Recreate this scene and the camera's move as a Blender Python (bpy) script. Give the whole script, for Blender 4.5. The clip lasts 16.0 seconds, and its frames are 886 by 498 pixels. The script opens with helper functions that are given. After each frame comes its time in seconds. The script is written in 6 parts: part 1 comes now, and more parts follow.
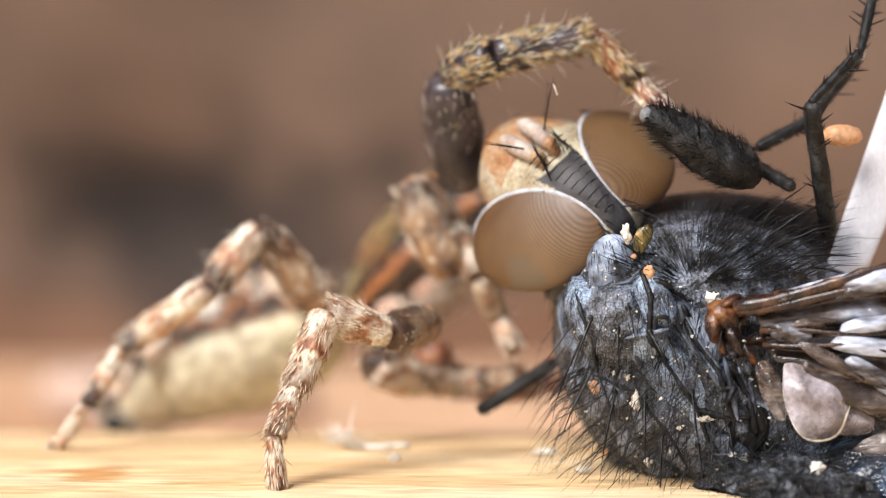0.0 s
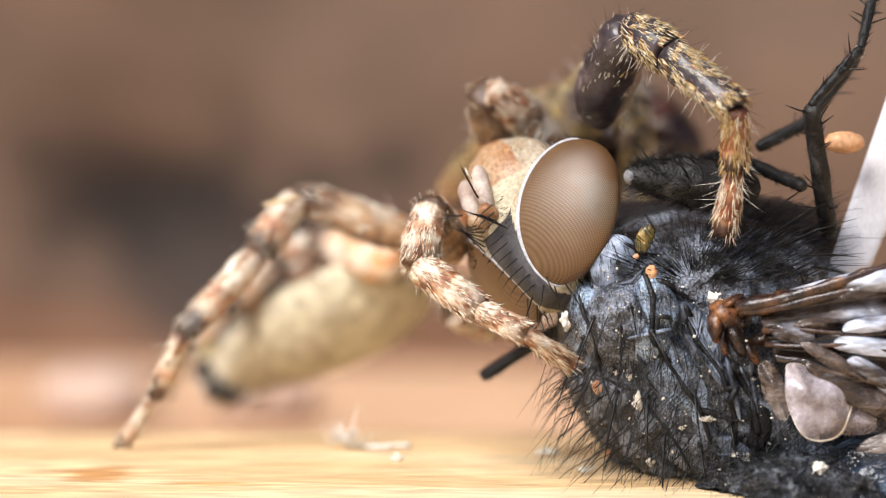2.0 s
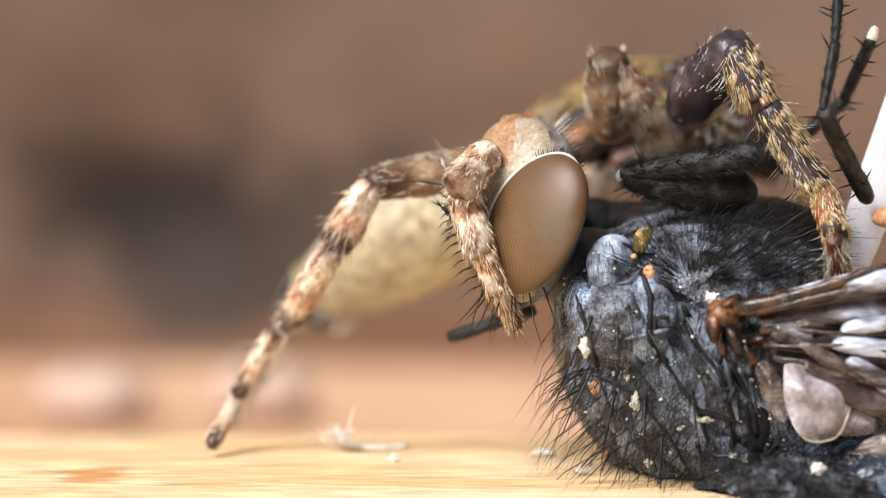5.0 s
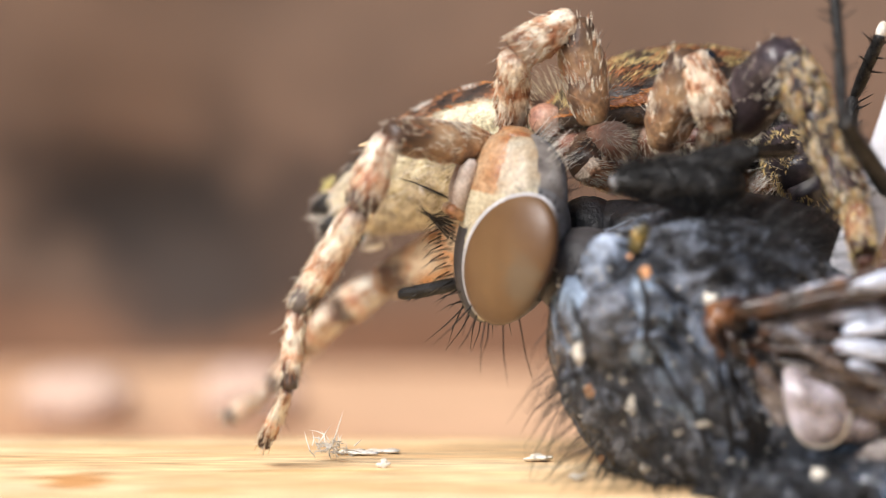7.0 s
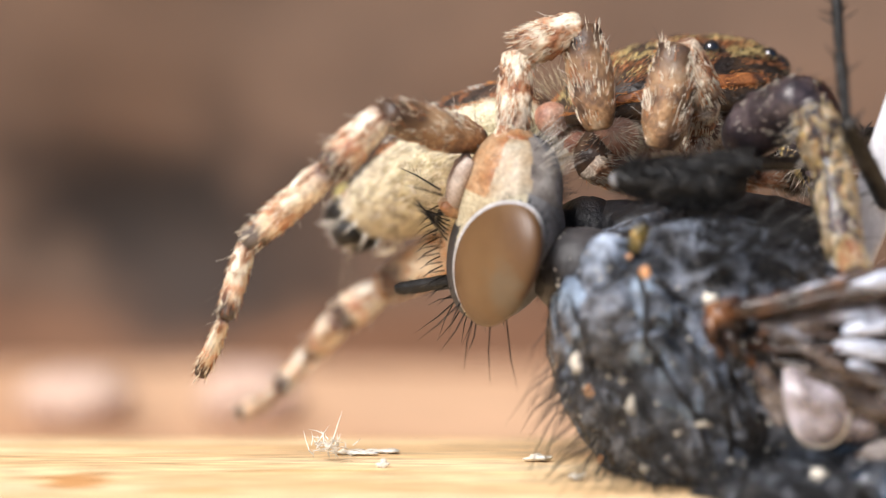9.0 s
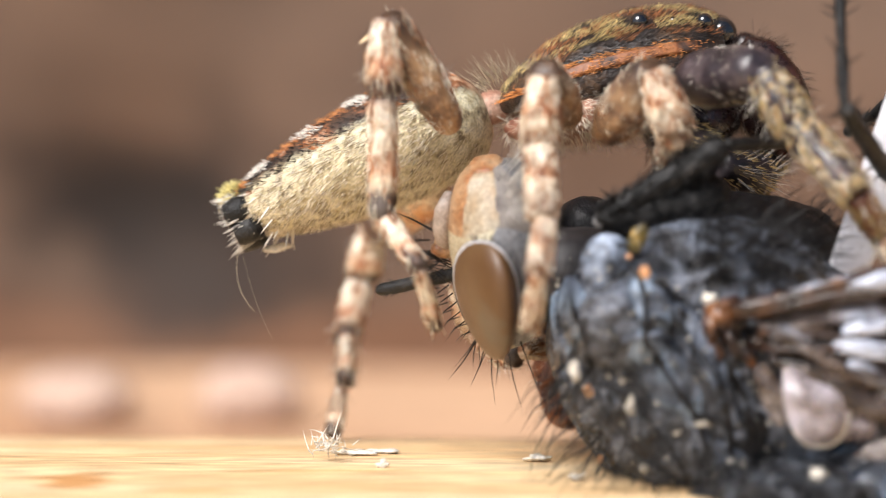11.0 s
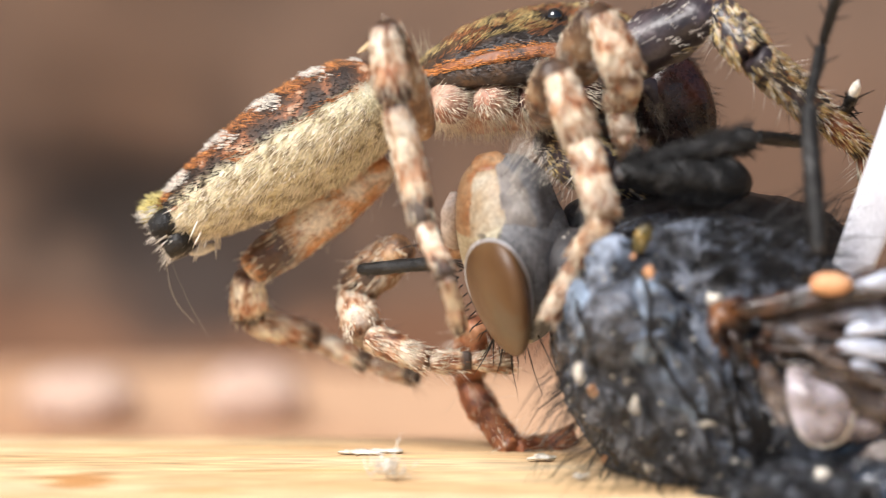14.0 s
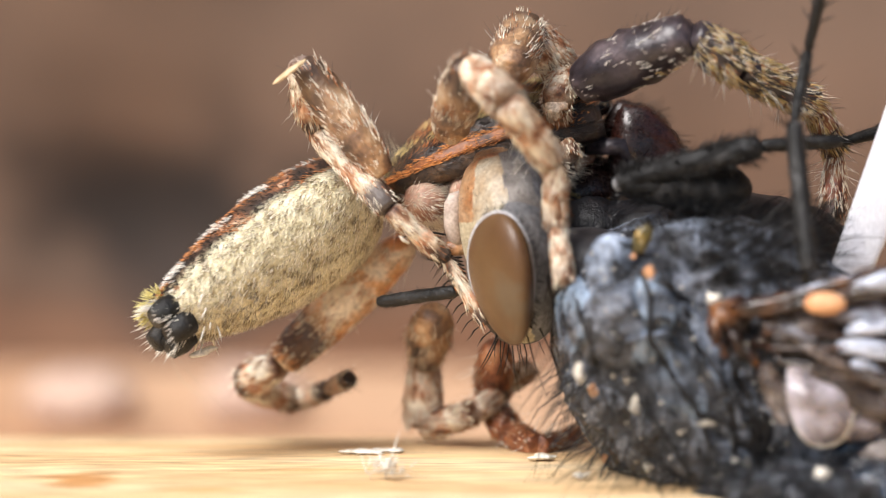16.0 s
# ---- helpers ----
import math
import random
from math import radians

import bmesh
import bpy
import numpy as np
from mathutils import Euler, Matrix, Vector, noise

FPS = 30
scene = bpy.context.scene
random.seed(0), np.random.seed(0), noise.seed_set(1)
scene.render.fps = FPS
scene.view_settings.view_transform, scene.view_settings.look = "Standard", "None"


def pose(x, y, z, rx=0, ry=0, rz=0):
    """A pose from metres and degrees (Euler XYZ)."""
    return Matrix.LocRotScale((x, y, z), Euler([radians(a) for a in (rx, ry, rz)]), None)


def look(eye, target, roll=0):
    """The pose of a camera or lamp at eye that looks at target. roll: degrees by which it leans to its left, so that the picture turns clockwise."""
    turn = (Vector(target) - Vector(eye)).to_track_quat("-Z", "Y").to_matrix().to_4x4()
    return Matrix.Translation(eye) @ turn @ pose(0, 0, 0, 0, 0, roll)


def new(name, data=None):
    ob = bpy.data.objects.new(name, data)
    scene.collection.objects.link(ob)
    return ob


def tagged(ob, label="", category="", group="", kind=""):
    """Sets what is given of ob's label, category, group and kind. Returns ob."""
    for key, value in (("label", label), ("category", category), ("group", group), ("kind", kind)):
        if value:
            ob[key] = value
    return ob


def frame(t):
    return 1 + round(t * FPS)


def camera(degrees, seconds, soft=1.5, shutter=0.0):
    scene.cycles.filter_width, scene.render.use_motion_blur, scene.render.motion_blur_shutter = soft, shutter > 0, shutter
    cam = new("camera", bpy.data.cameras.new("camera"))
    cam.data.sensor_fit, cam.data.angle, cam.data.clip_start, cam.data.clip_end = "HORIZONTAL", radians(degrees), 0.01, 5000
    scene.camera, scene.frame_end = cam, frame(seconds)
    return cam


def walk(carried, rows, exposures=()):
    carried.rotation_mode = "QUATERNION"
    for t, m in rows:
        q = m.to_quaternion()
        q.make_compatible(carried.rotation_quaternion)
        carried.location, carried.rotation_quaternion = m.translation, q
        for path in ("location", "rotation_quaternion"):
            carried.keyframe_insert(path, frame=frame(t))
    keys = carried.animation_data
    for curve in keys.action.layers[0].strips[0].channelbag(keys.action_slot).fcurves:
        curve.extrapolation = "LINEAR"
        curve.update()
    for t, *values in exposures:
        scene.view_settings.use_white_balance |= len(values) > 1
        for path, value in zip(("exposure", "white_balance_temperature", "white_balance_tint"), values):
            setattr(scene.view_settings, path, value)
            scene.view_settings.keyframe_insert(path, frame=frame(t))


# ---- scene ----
# A macro shot: lengths below are millimetres, turned into metres when a mesh or a pose is made.
MM = 0.001
GRID = 156.8          # steps a millimetre of the upright grid that stands in the plane of focus
REACH = 80.0          # from the lens to that plane
PITCH = radians(8)
RIGHT = Vector((1, 0, 0))
AWAY = Vector((0, math.cos(PITCH), -math.sin(PITCH)))
RISE = Vector((0, math.sin(PITCH), math.cos(PITCH)))
CENTRE = Vector((0, 0, 2.709))
EYE = CENTRE - AWAY * REACH


# the camera creeps forward on its rail, and with it the plane of focus: t, mm to the right, mm forward
RAIL = [(0.0, 0.0, 0.0), (0.5, 0.0, 0.0), (1.0, -0.012, 0.0), (1.5, -0.026, 0.0), (2.5, -0.025, 0.02), (3.0, -0.016, 0.04), (3.5, -0.006, 0.05), (4.2, -0.006, 0.08), (6.3, 0.085, 1.7), (6.5, 0.097, 2.0),
        (7.0, 0.108, 2.36), (9.2, 0.115, 2.36), (11.7, 0.118, 2.36), (12.0, 0.068, 2.28), (15.0, 0.068, 2.26), (15.5, 0.061, 2.06), (16.0, 0.06, 2.06)]


def value(rows, t):
    """Numbers between rows of (t, ...)."""
    for r0, r1 in zip(rows, rows[1:]):
        if r0[0] <= t <= r1[0]:
            f = (t - r0[0]) / (r1[0] - r0[0])
            return [a + (b - a) * f for a, b in zip(r0[1:], r1[1:])]
    return list(rows[-1][1:]) if t > rows[-1][0] else list(rows[0][1:])


def at(a, b, d=0.0, t=0.0):
    """The point a steps across and b steps down as the camera stands at t, d mm behind the first plane of focus."""
    side, ahead = value(RAIL, t)
    far = REACH + d - ahead
    k = far / REACH
    return EYE + RIGHT * (side + (a - 784) / GRID * k) + RISE * ((441 - b) / GRID * k) + AWAY * (ahead + far)


def way(r, u, t):
    """A direction: to the right, up, and towards the lens."""
    return (RIGHT * r + RISE * u - AWAY * t).normalized()


cam = camera(2 * math.degrees(math.atan(5 / REACH)), 16.0, soft=1.15)
walk(cam, [(t, look((EYE + RIGHT * side + AWAY * ahead) * MM, (CENTRE + RIGHT * side + AWAY * ahead) * MM)) for t, side, ahead in RAIL])
cam.data.dof.use_dof = True
cam.data.dof.focus_distance = (REACH + 0.4) * MM
cam.data.dof.aperture_fstop = 100.0

# ---- light: a bright hazy sky, a broad soft sun high on the left in front ----
SUN_UP, SUN_TURN = radians(50), radians(222)
world = bpy.data.worlds.new("sky")
scene.world = world
world.use_nodes = True
wn = world.node_tree.nodes
sky = wn.new("ShaderNodeTexSky")
sky.sky_type, sky.sun_disc, sky.sun_elevation, sky.sun_rotation = "NISHITA", False, SUN_UP, SUN_TURN
sky.dust_density = 2.8
world.node_tree.links.new(sky.outputs[0], wn["Background"].inputs[0])
wn["Background"].inputs[1].default_value = 0.09
sun = new("sun", bpy.data.lights.new("sun", "SUN"))
sun.data.energy, sun.data.angle, sun.data.color = 4.7, radians(32), (1.0, 0.965, 0.955)
sun_from = Vector((math.sin(SUN_TURN) * math.cos(SUN_UP), math.cos(SUN_TURN) * math.cos(SUN_UP), math.sin(SUN_UP)))
sun.matrix_world = look(sun_from * 0.4, (0, 0, 0))
scene.view_settings.exposure = 0.2


# ---- materials ----
def surface(name, stops, scale=3.0, fine=25.0, rough=0.5, bump=0.3, depth=0.02, spec=0.5, coat=0.0,
            stretch=(1, 1, 1), mottle=0.35, bands=None, level=None, alpha=1.0, spots=(), facets=0.0, relief=0.0):
    """Noise at two scales through a colour ramp. bands: a second ramp along the length of the piece.
    level: (height, softness, stops) for what lies above that height of the piece."""
    m = bpy.data.materials.new(name)
    m.use_nodes = True
    nt = m.node_tree
    n, link = nt.nodes, nt.links.new
    bsdf = n["Principled BSDF"]
    tc = n.new("ShaderNodeTexCoord")
    mp = n.new("ShaderNodeMapping")
    mp.inputs["Scale"].default_value = [1000 * s for s in stretch]
    link(tc.outputs["Object"], mp.inputs[0])

    def noise_node(sc, det=4.0):
        t = n.new("ShaderNodeTexNoise")
        t.inputs["Scale"].default_value, t.inputs["Detail"].default_value = sc, det
        link(mp.outputs[0], t.inputs["Vector"])
        return t

    def ramp(src, st):
        r = n.new("ShaderNodeValToRGB")
        e = r.color_ramp.elements
        while len(e) < len(st):
            e.new(0.5)
        for k, (p, c) in zip(e, st):
            k.position, k.color = p, (*c, 1)
        link(src, r.inputs[0])
        return r.outputs[0]

    def mix(kind, fac, a, b):
        x = n.new("ShaderNodeMix")
        x.data_type, x.blend_type = "RGBA", kind
        if isinstance(fac, float):
            x.inputs[0].default_value = fac
        else:
            link(fac, x.inputs[0])
        link(a, x.inputs[6])
        link(b, x.inputs[7])
        return x.outputs[2]

    big, small = noise_node(scale), noise_node(fine, 6.0)
    colour = ramp(big.outputs[0], stops)
    if level:
        sep = n.new("ShaderNodeSeparateXYZ")
        link(tc.outputs["Object"], sep.inputs[0])
        f = n.new("ShaderNodeMath")
        f.operation = "MULTIPLY_ADD"
        f.inputs[1].default_value, f.inputs[2].default_value = 1000 / level[1], 0.5 - level[0] / level[1]
        link(sep.outputs[2], f.inputs[0])
        j = n.new("ShaderNodeMath")
        j.operation, j.use_clamp = "ADD", True
        shift = n.new("ShaderNodeMath")
        shift.operation = "MULTIPLY_ADD"
        shift.inputs[1].default_value, shift.inputs[2].default_value = 1.6, -0.8
        link(small.outputs[0], shift.inputs[0])
        link(f.outputs[0], j.inputs[0])
        link(shift.outputs[0], j.inputs[1])
        colour = mix("MIX", j.outputs[0], colour, ramp(noise_node(level[3] if len(level) > 3 else scale).outputs[0], level[2]))
    if bands:
        sep = n.new("ShaderNodeSeparateXYZ")
        link(tc.outputs["Generated"], sep.inputs[0])
        f = n.new("ShaderNodeMath")
        f.operation = "MULTIPLY_ADD"
        f.inputs[1].default_value = 0.22
        link(small.outputs[0], f.inputs[0])
        add = n.new("ShaderNodeMath")
        add.inputs[1].default_value = -0.11
        link(sep.outputs[2], add.inputs[0])
        link(add.outputs[0], f.inputs[2])
        colour = mix("MULTIPLY", 1.0, colour, ramp(f.outputs[0], bands))
    for place, size, hue in spots:
        mv = n.new("ShaderNodeMapping")
        mv.vector_type = "TEXTURE"
        mv.inputs["Location"].default_value = [k * MM for k in place]
        mv.inputs["Scale"].default_value = [k * MM for k in size]
        link(tc.outputs["Object"], mv.inputs[0])
        dist = n.new("ShaderNodeVectorMath")
        dist.operation = "LENGTH"
        link(mv.outputs[0], dist.inputs[0])
        add = n.new("ShaderNodeMath")
        link(dist.outputs["Value"], add.inputs[0])
        link(small.outputs[0], add.inputs[1])
        tint = n.new("ShaderNodeRGB")
        tint.outputs[0].default_value = (*hue, 1)
        colour = mix("MIX", ramp(add.outputs[0], [(0.7, (0.85,) * 3), (1.45, (0, 0, 0))]), colour, tint.outputs[0])
    grain = ramp(small.outputs[0], [(0.3, (1 - mottle,) * 3), (0.7, (1 + mottle * 0.3,) * 3)])
    colour = mix("MULTIPLY", 1.0, colour, grain)
    link(colour, bsdf.inputs["Base Color"])
    rr = n.new("ShaderNodeMapRange")
    rr.inputs[3].default_value, rr.inputs[4].default_value = max(0.02, rough - 0.12), min(1, rough + 0.12)
    link(small.outputs[0], rr.inputs[0])
    link(rr.outputs[0], bsdf.inputs["Roughness"])
    bsdf.inputs["Specular IOR Level"].default_value = spec
    bsdf.inputs["Coat Weight"].default_value = coat
    bsdf.inputs["Alpha"].default_value = alpha
    height = small.outputs[0]
    if facets:
        waves = []
        for k in range(3):
            dp = n.new("ShaderNodeVectorMath")
            dp.operation = "DOT_PRODUCT"
            dp.inputs[1].default_value = (math.cos(k * 1.0472 + 0.3) * facets, 0.0, math.sin(k * 1.0472 + 0.3) * facets)
            link(mp.outputs[0], dp.inputs[0])
            sn = n.new("ShaderNodeMath")
            sn.operation = "COSINE"
            link(dp.outputs["Value"], sn.inputs[0])
            waves.append(sn.outputs[0])
        for w in waves[1:]:
            add = n.new("ShaderNodeMath")
            link(waves[0], add.inputs[0])
            link(w, add.inputs[1])
            waves[0] = add.outputs[0]
        unit = n.new("ShaderNodeMapRange")
        unit.inputs[1].default_value, unit.inputs[2].default_value = -1.5, 3.0
        link(waves[0], unit.inputs[0])
        colour = mix("MULTIPLY", 1.0, colour, ramp(unit.outputs[0], [(0.0, (0.5, 0.44, 0.4)), (0.4, (1.0, 0.98, 0.95)), (0.8, (1.15, 1.15, 1.15))]))
        link(colour, bsdf.inputs["Base Color"])
        height = unit.outputs[0]
    if bump:
        bp = n.new("ShaderNodeBump")
        bp.inputs["Strength"].default_value, bp.inputs["Distance"].default_value = bump, depth * MM
        link(height, bp.inputs["Height"])
        link(bp.outputs[0], bsdf.inputs["Normal"])
        if relief:
            folds = n.new("ShaderNodeBump")
            folds.inputs["Strength"].default_value, folds.inputs["Distance"].default_value = 1.0, relief * MM
            link(big.outputs[0], folds.inputs["Height"])
            link(folds.outputs[0], bp.inputs["Normal"])
    return m


def plain(name, colour, rough=0.5, spec=0.5, vary=0.5):
    """Thin hairs and bristles: one hue that differs from hair to hair."""
    m = bpy.data.materials.new(name)
    m.use_nodes = True
    n, link = m.node_tree.nodes, m.node_tree.links.new
    g = n.new("ShaderNodeNewGeometry")
    r = n.new("ShaderNodeValToRGB")
    r.color_ramp.elements[0].color = (*[c * (1 - vary) for c in colour], 1)
    r.color_ramp.elements[1].color = (*[min(1, c * (1 + vary)) for c in colour], 1)
    link(g.outputs["Random Per Island"], r.inputs[0])
    link(r.outputs[0], n["Principled BSDF"].inputs["Base Color"])
    n["Principled BSDF"].inputs["Roughness"].default_value = rough
    n["Principled BSDF"].inputs["Specular IOR Level"].default_value = spec
    return m


BANDS = [(0.0, (0.3, 0.24, 0.24)), (0.08, (0.6, 0.5, 0.45)), (0.2, (1, 1, 1)), (0.45, (1, 0.98, 0.95)), (0.58, (0.85, 0.55, 0.42)), (0.7, (1, 0.9, 0.8)), (0.82, (0.16, 0.14, 0.15)), (1.0, (0.12, 0.11, 0.12))]
M_WOOD = surface("pale_wood", [(0.3, (0.7, 0.43, 0.19)), (0.5, (0.88, 0.62, 0.34)), (0.68, (0.93, 0.75, 0.49))], 0.5, 5, 0.55, 0.6, 0.06, stretch=(0.25, 1.6, 1), mottle=0.42, spots=[((-3.98, 0.75, 0), (1.0, 1.3, 3), (0.62, 0.29, 0.09)), ((-2.6, 0.2, 0), (1.4, 0.35, 3), (0.72, 0.42, 0.16)), ((-1.2, 1.6, 0), (2.2, 0.3, 3), (0.74, 0.46, 0.2)), ((6.2, -2.2, 0), (1.5, 0.6, 1), (0.6, 0.34, 0.14))])
M_GROUND = surface("far_wood", [(0.3, (0.44, 0.24, 0.13)), (0.6, (0.6, 0.38, 0.235))], 0.09, 1.0, 0.7, 0.3, 0.1, mottle=0.2)
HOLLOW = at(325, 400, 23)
# the dark spots paint the shade in the hollow and below right of it
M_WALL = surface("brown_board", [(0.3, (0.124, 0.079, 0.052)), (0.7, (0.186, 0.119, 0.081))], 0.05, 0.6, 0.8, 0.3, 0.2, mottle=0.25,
                 # first spot: wide low band, warm light reflected off the ground, put in as colour
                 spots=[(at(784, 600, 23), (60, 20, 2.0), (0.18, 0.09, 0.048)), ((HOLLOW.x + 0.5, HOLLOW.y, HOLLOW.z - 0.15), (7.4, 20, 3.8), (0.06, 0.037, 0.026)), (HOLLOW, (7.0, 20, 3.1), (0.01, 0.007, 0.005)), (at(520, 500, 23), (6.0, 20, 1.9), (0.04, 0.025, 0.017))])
M_PEBBLE = surface("pale_crumb", [(0.3, (0.52, 0.35, 0.27)), (0.7, (0.68, 0.53, 0.43))], 0.8, 6, 0.8, 0.4, 0.1)

M_CHITIN = surface("blue_black_chitin", [(0.36, (0.02, 0.022, 0.027)), (0.48, (0.1, 0.11, 0.132)), (0.6, (0.28, 0.32, 0.4))], 3.6, 34, 0.24, 1.0, 0.04, spec=0.85, mottle=0.7, relief=0.34)
# blue-grey plates; the bright blue stops also paint in their sheen
M_PLATE = surface("blue_grey_plate", [(0.36, (0.05, 0.062, 0.085)), (0.46, (0.16, 0.205, 0.28)), (0.6, (0.36, 0.48, 0.64))], 2.6, 34, 0.27, 0.9, 0.03, spec=0.8, mottle=0.65, relief=0.15)
M_NAVY = surface("navy_gloss", [(0.36, (0.006, 0.007, 0.01)), (0.52, (0.022, 0.035, 0.055)), (0.66, (0.07, 0.11, 0.17))], 2.5, 20, 0.2, 0.5, 0.03, spec=0.9, mottle=0.5, relief=0.3)
M_BELLY = surface("dusty_black_underside", [(0.36, (0.006, 0.006, 0.008)), (0.5, (0.03, 0.034, 0.042)), (0.62, (0.11, 0.125, 0.15)), (0.72, (0.34, 0.36, 0.4))], 4.0, 22, 0.3, 1.0, 0.06, spec=0.7, mottle=0.8, relief=0.6)
M_DUST = surface("grey_dusted_chitin", [(0.36, (0.03, 0.035, 0.045)), (0.58, (0.2, 0.24, 0.32)), (0.72, (0.42, 0.5, 0.64))], 3.0, 20, 0.45, 0.55, 0.02, mottle=0.5)
M_CALLUS = surface("blue_dusted_callus", [(0.38, (0.05, 0.06, 0.08)), (0.52, (0.22, 0.27, 0.36)), (0.68, (0.44, 0.52, 0.66))], 4.0, 26, 0.5, 0.4, 0.02, mottle=0.4)
M_BLACK = surface("black_chitin", [(0.3, (0.004, 0.004, 0.005)), (0.7, (0.014, 0.014, 0.017))], 4, 30, 0.4, 0.6, 0.03, mottle=0.5, spec=0.35)
M_GREY_LEG = surface("dark_grey_leg", [(0.35, (0.005, 0.005, 0.005)), (0.53, (0.017, 0.0168, 0.0165)), (0.68, (0.065, 0.064, 0.064))], 5, 34, 0.5, 0.6, 0.03, mottle=0.5, spec=0.35)
M_BRISTLE = plain("black_bristle", (0.006, 0.0055, 0.0055), 0.35, 0.35)
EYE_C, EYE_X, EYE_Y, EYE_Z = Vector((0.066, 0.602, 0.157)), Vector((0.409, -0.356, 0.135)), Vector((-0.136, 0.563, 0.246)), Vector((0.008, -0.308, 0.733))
# the greyer spot in each eye's middle paints its broad soft reflection
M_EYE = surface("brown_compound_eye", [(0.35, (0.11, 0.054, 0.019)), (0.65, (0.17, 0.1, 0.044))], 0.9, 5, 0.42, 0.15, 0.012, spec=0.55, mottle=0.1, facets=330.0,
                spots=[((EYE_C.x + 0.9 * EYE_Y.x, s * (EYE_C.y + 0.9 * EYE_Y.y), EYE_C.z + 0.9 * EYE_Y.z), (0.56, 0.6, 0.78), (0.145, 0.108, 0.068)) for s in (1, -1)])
M_RIM = surface("white_orbit", [(0.3, (0.4, 0.41, 0.44)), (0.7, (0.64, 0.66, 0.71))], 5, 30, 0.6, 0.3, 0.01)
M_FACE = surface("cream_face", [(0.3, (0.62, 0.45, 0.3)), (0.5, (0.75, 0.66, 0.5)), (0.7, (0.82, 0.78, 0.62))], 2.2, 24, 0.5, 0.3, 0.015)
M_GENA = surface("orange_cheek", [(0.36, (0.29, 0.105, 0.038)), (0.47, (0.39, 0.2, 0.09)), (0.6, (0.48, 0.32, 0.19))], 2.6, 24, 0.4, 0.4, 0.03, mottle=0.5)
M_JOWL = surface("cream_jowl", [(0.35, (0.3, 0.17, 0.09)), (0.46, (0.4, 0.3, 0.19)), (0.6, (0.47, 0.41, 0.31))], 2.0, 26, 0.45, 0.4, 0.03, mottle=0.45)
M_TEMPLE = surface("grey_cream_temple", [(0.32, (0.12, 0.1, 0.09)), (0.5, (0.24, 0.215, 0.195)), (0.68, (0.38, 0.355, 0.33))], 2.4, 24, 0.5, 0.4, 0.02)
M_FRONS = surface("dark_frons", [(0.3, (0.03, 0.028, 0.03)), (0.7, (0.075, 0.07, 0.072))], 4, 30, 0.55, 0.4, 0.02, mottle=0.4)
M_RIM_CREAM = surface("cream_dusted_strip", [(0.35, (0.38, 0.3, 0.18)), (0.6, (0.58, 0.52, 0.37))], 2.5, 26, 0.6, 0.3, 0.012, mottle=0.45)
M_ANTENNA = surface("grey_pink_antenna", [(0.3, (0.34, 0.24, 0.19)), (0.7, (0.6, 0.52, 0.45))], 4, 30, 0.55, 0.3, 0.01)
M_NAPE = surface("grey_nape", [(0.3, (0.11, 0.11, 0.115)), (0.7, (0.3, 0.3, 0.31))], 2.5, 20, 0.6, 0.4, 0.02, mottle=0.5)
M_WINGROOT = surface("brown_wing_root", [(0.36, (0.014, 0.008, 0.006)), (0.54, (0.07, 0.026, 0.012)), (0.7, (0.36, 0.15, 0.05))], 3.5, 25, 0.3, 0.5, 0.03, spec=0.6)
M_OLIVE = surface("olive_gold", [(0.35, (0.04, 0.03, 0.01)), (0.55, (0.16, 0.12, 0.03)), (0.7, (0.5, 0.3, 0.08))], 5, 25, 0.3, 0.4, 0.02)
M_VEIN = surface("dark_vein", [(0.35, (0.014, 0.009, 0.008)), (0.55, (0.05, 0.026, 0.018)), (0.7, (0.16, 0.08, 0.04))], 4, 25, 0.25, 0.3, 0.02)
# the pale blue end of this ramp paints highlights on the brown membrane
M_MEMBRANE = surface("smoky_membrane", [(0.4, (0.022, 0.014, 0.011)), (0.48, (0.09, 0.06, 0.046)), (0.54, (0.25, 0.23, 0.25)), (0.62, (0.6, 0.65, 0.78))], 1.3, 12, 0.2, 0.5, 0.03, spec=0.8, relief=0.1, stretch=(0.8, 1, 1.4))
M_CALYPTER = surface("pale_membrane", [(0.36, (0.17, 0.12, 0.1)), (0.45, (0.42, 0.36, 0.37)), (0.58, (0.72, 0.66, 0.72))], 1.6, 14, 0.26, 0.3, 0.02, spec=0.7, relief=0.05, alpha=0.5)
M_HEM = surface("cream_hem", [(0.35, (0.4, 0.33, 0.24)), (0.6, (0.74, 0.68, 0.56))], 3, 20, 0.35, 0.3, 0.01)
M_SMOKE = surface("smoky_brown_membrane", [(0.38, (0.035, 0.022, 0.016)), (0.5, (0.11, 0.08, 0.065)), (0.62, (0.28, 0.24, 0.22))], 2.0, 16, 0.25, 0.5, 0.03, spec=0.7, relief=0.1, alpha=0.8, stretch=(0.6, 1, 1.4))
# glossy sky highlights of the wing, given as a pale blue colour
M_SHEEN = surface("painted_sheen_membrane", [(0.38, (0.05, 0.04, 0.04)), (0.46, (0.22, 0.22, 0.25)), (0.58, (0.6, 0.66, 0.8))], 2.6, 16, 0.24, 0.5, 0.03, spec=0.7, relief=0.1, alpha=0.85, stretch=(0.5, 1, 1.6))
M_WHITE = surface("white_wing_blade", [(0.3, (0.74, 0.74, 0.8)), (0.7, (0.88, 0.88, 0.92))], 1.5, 20, 0.5, 0.3, 0.015, stretch=(4, 4, 0.7), mottle=0.2)

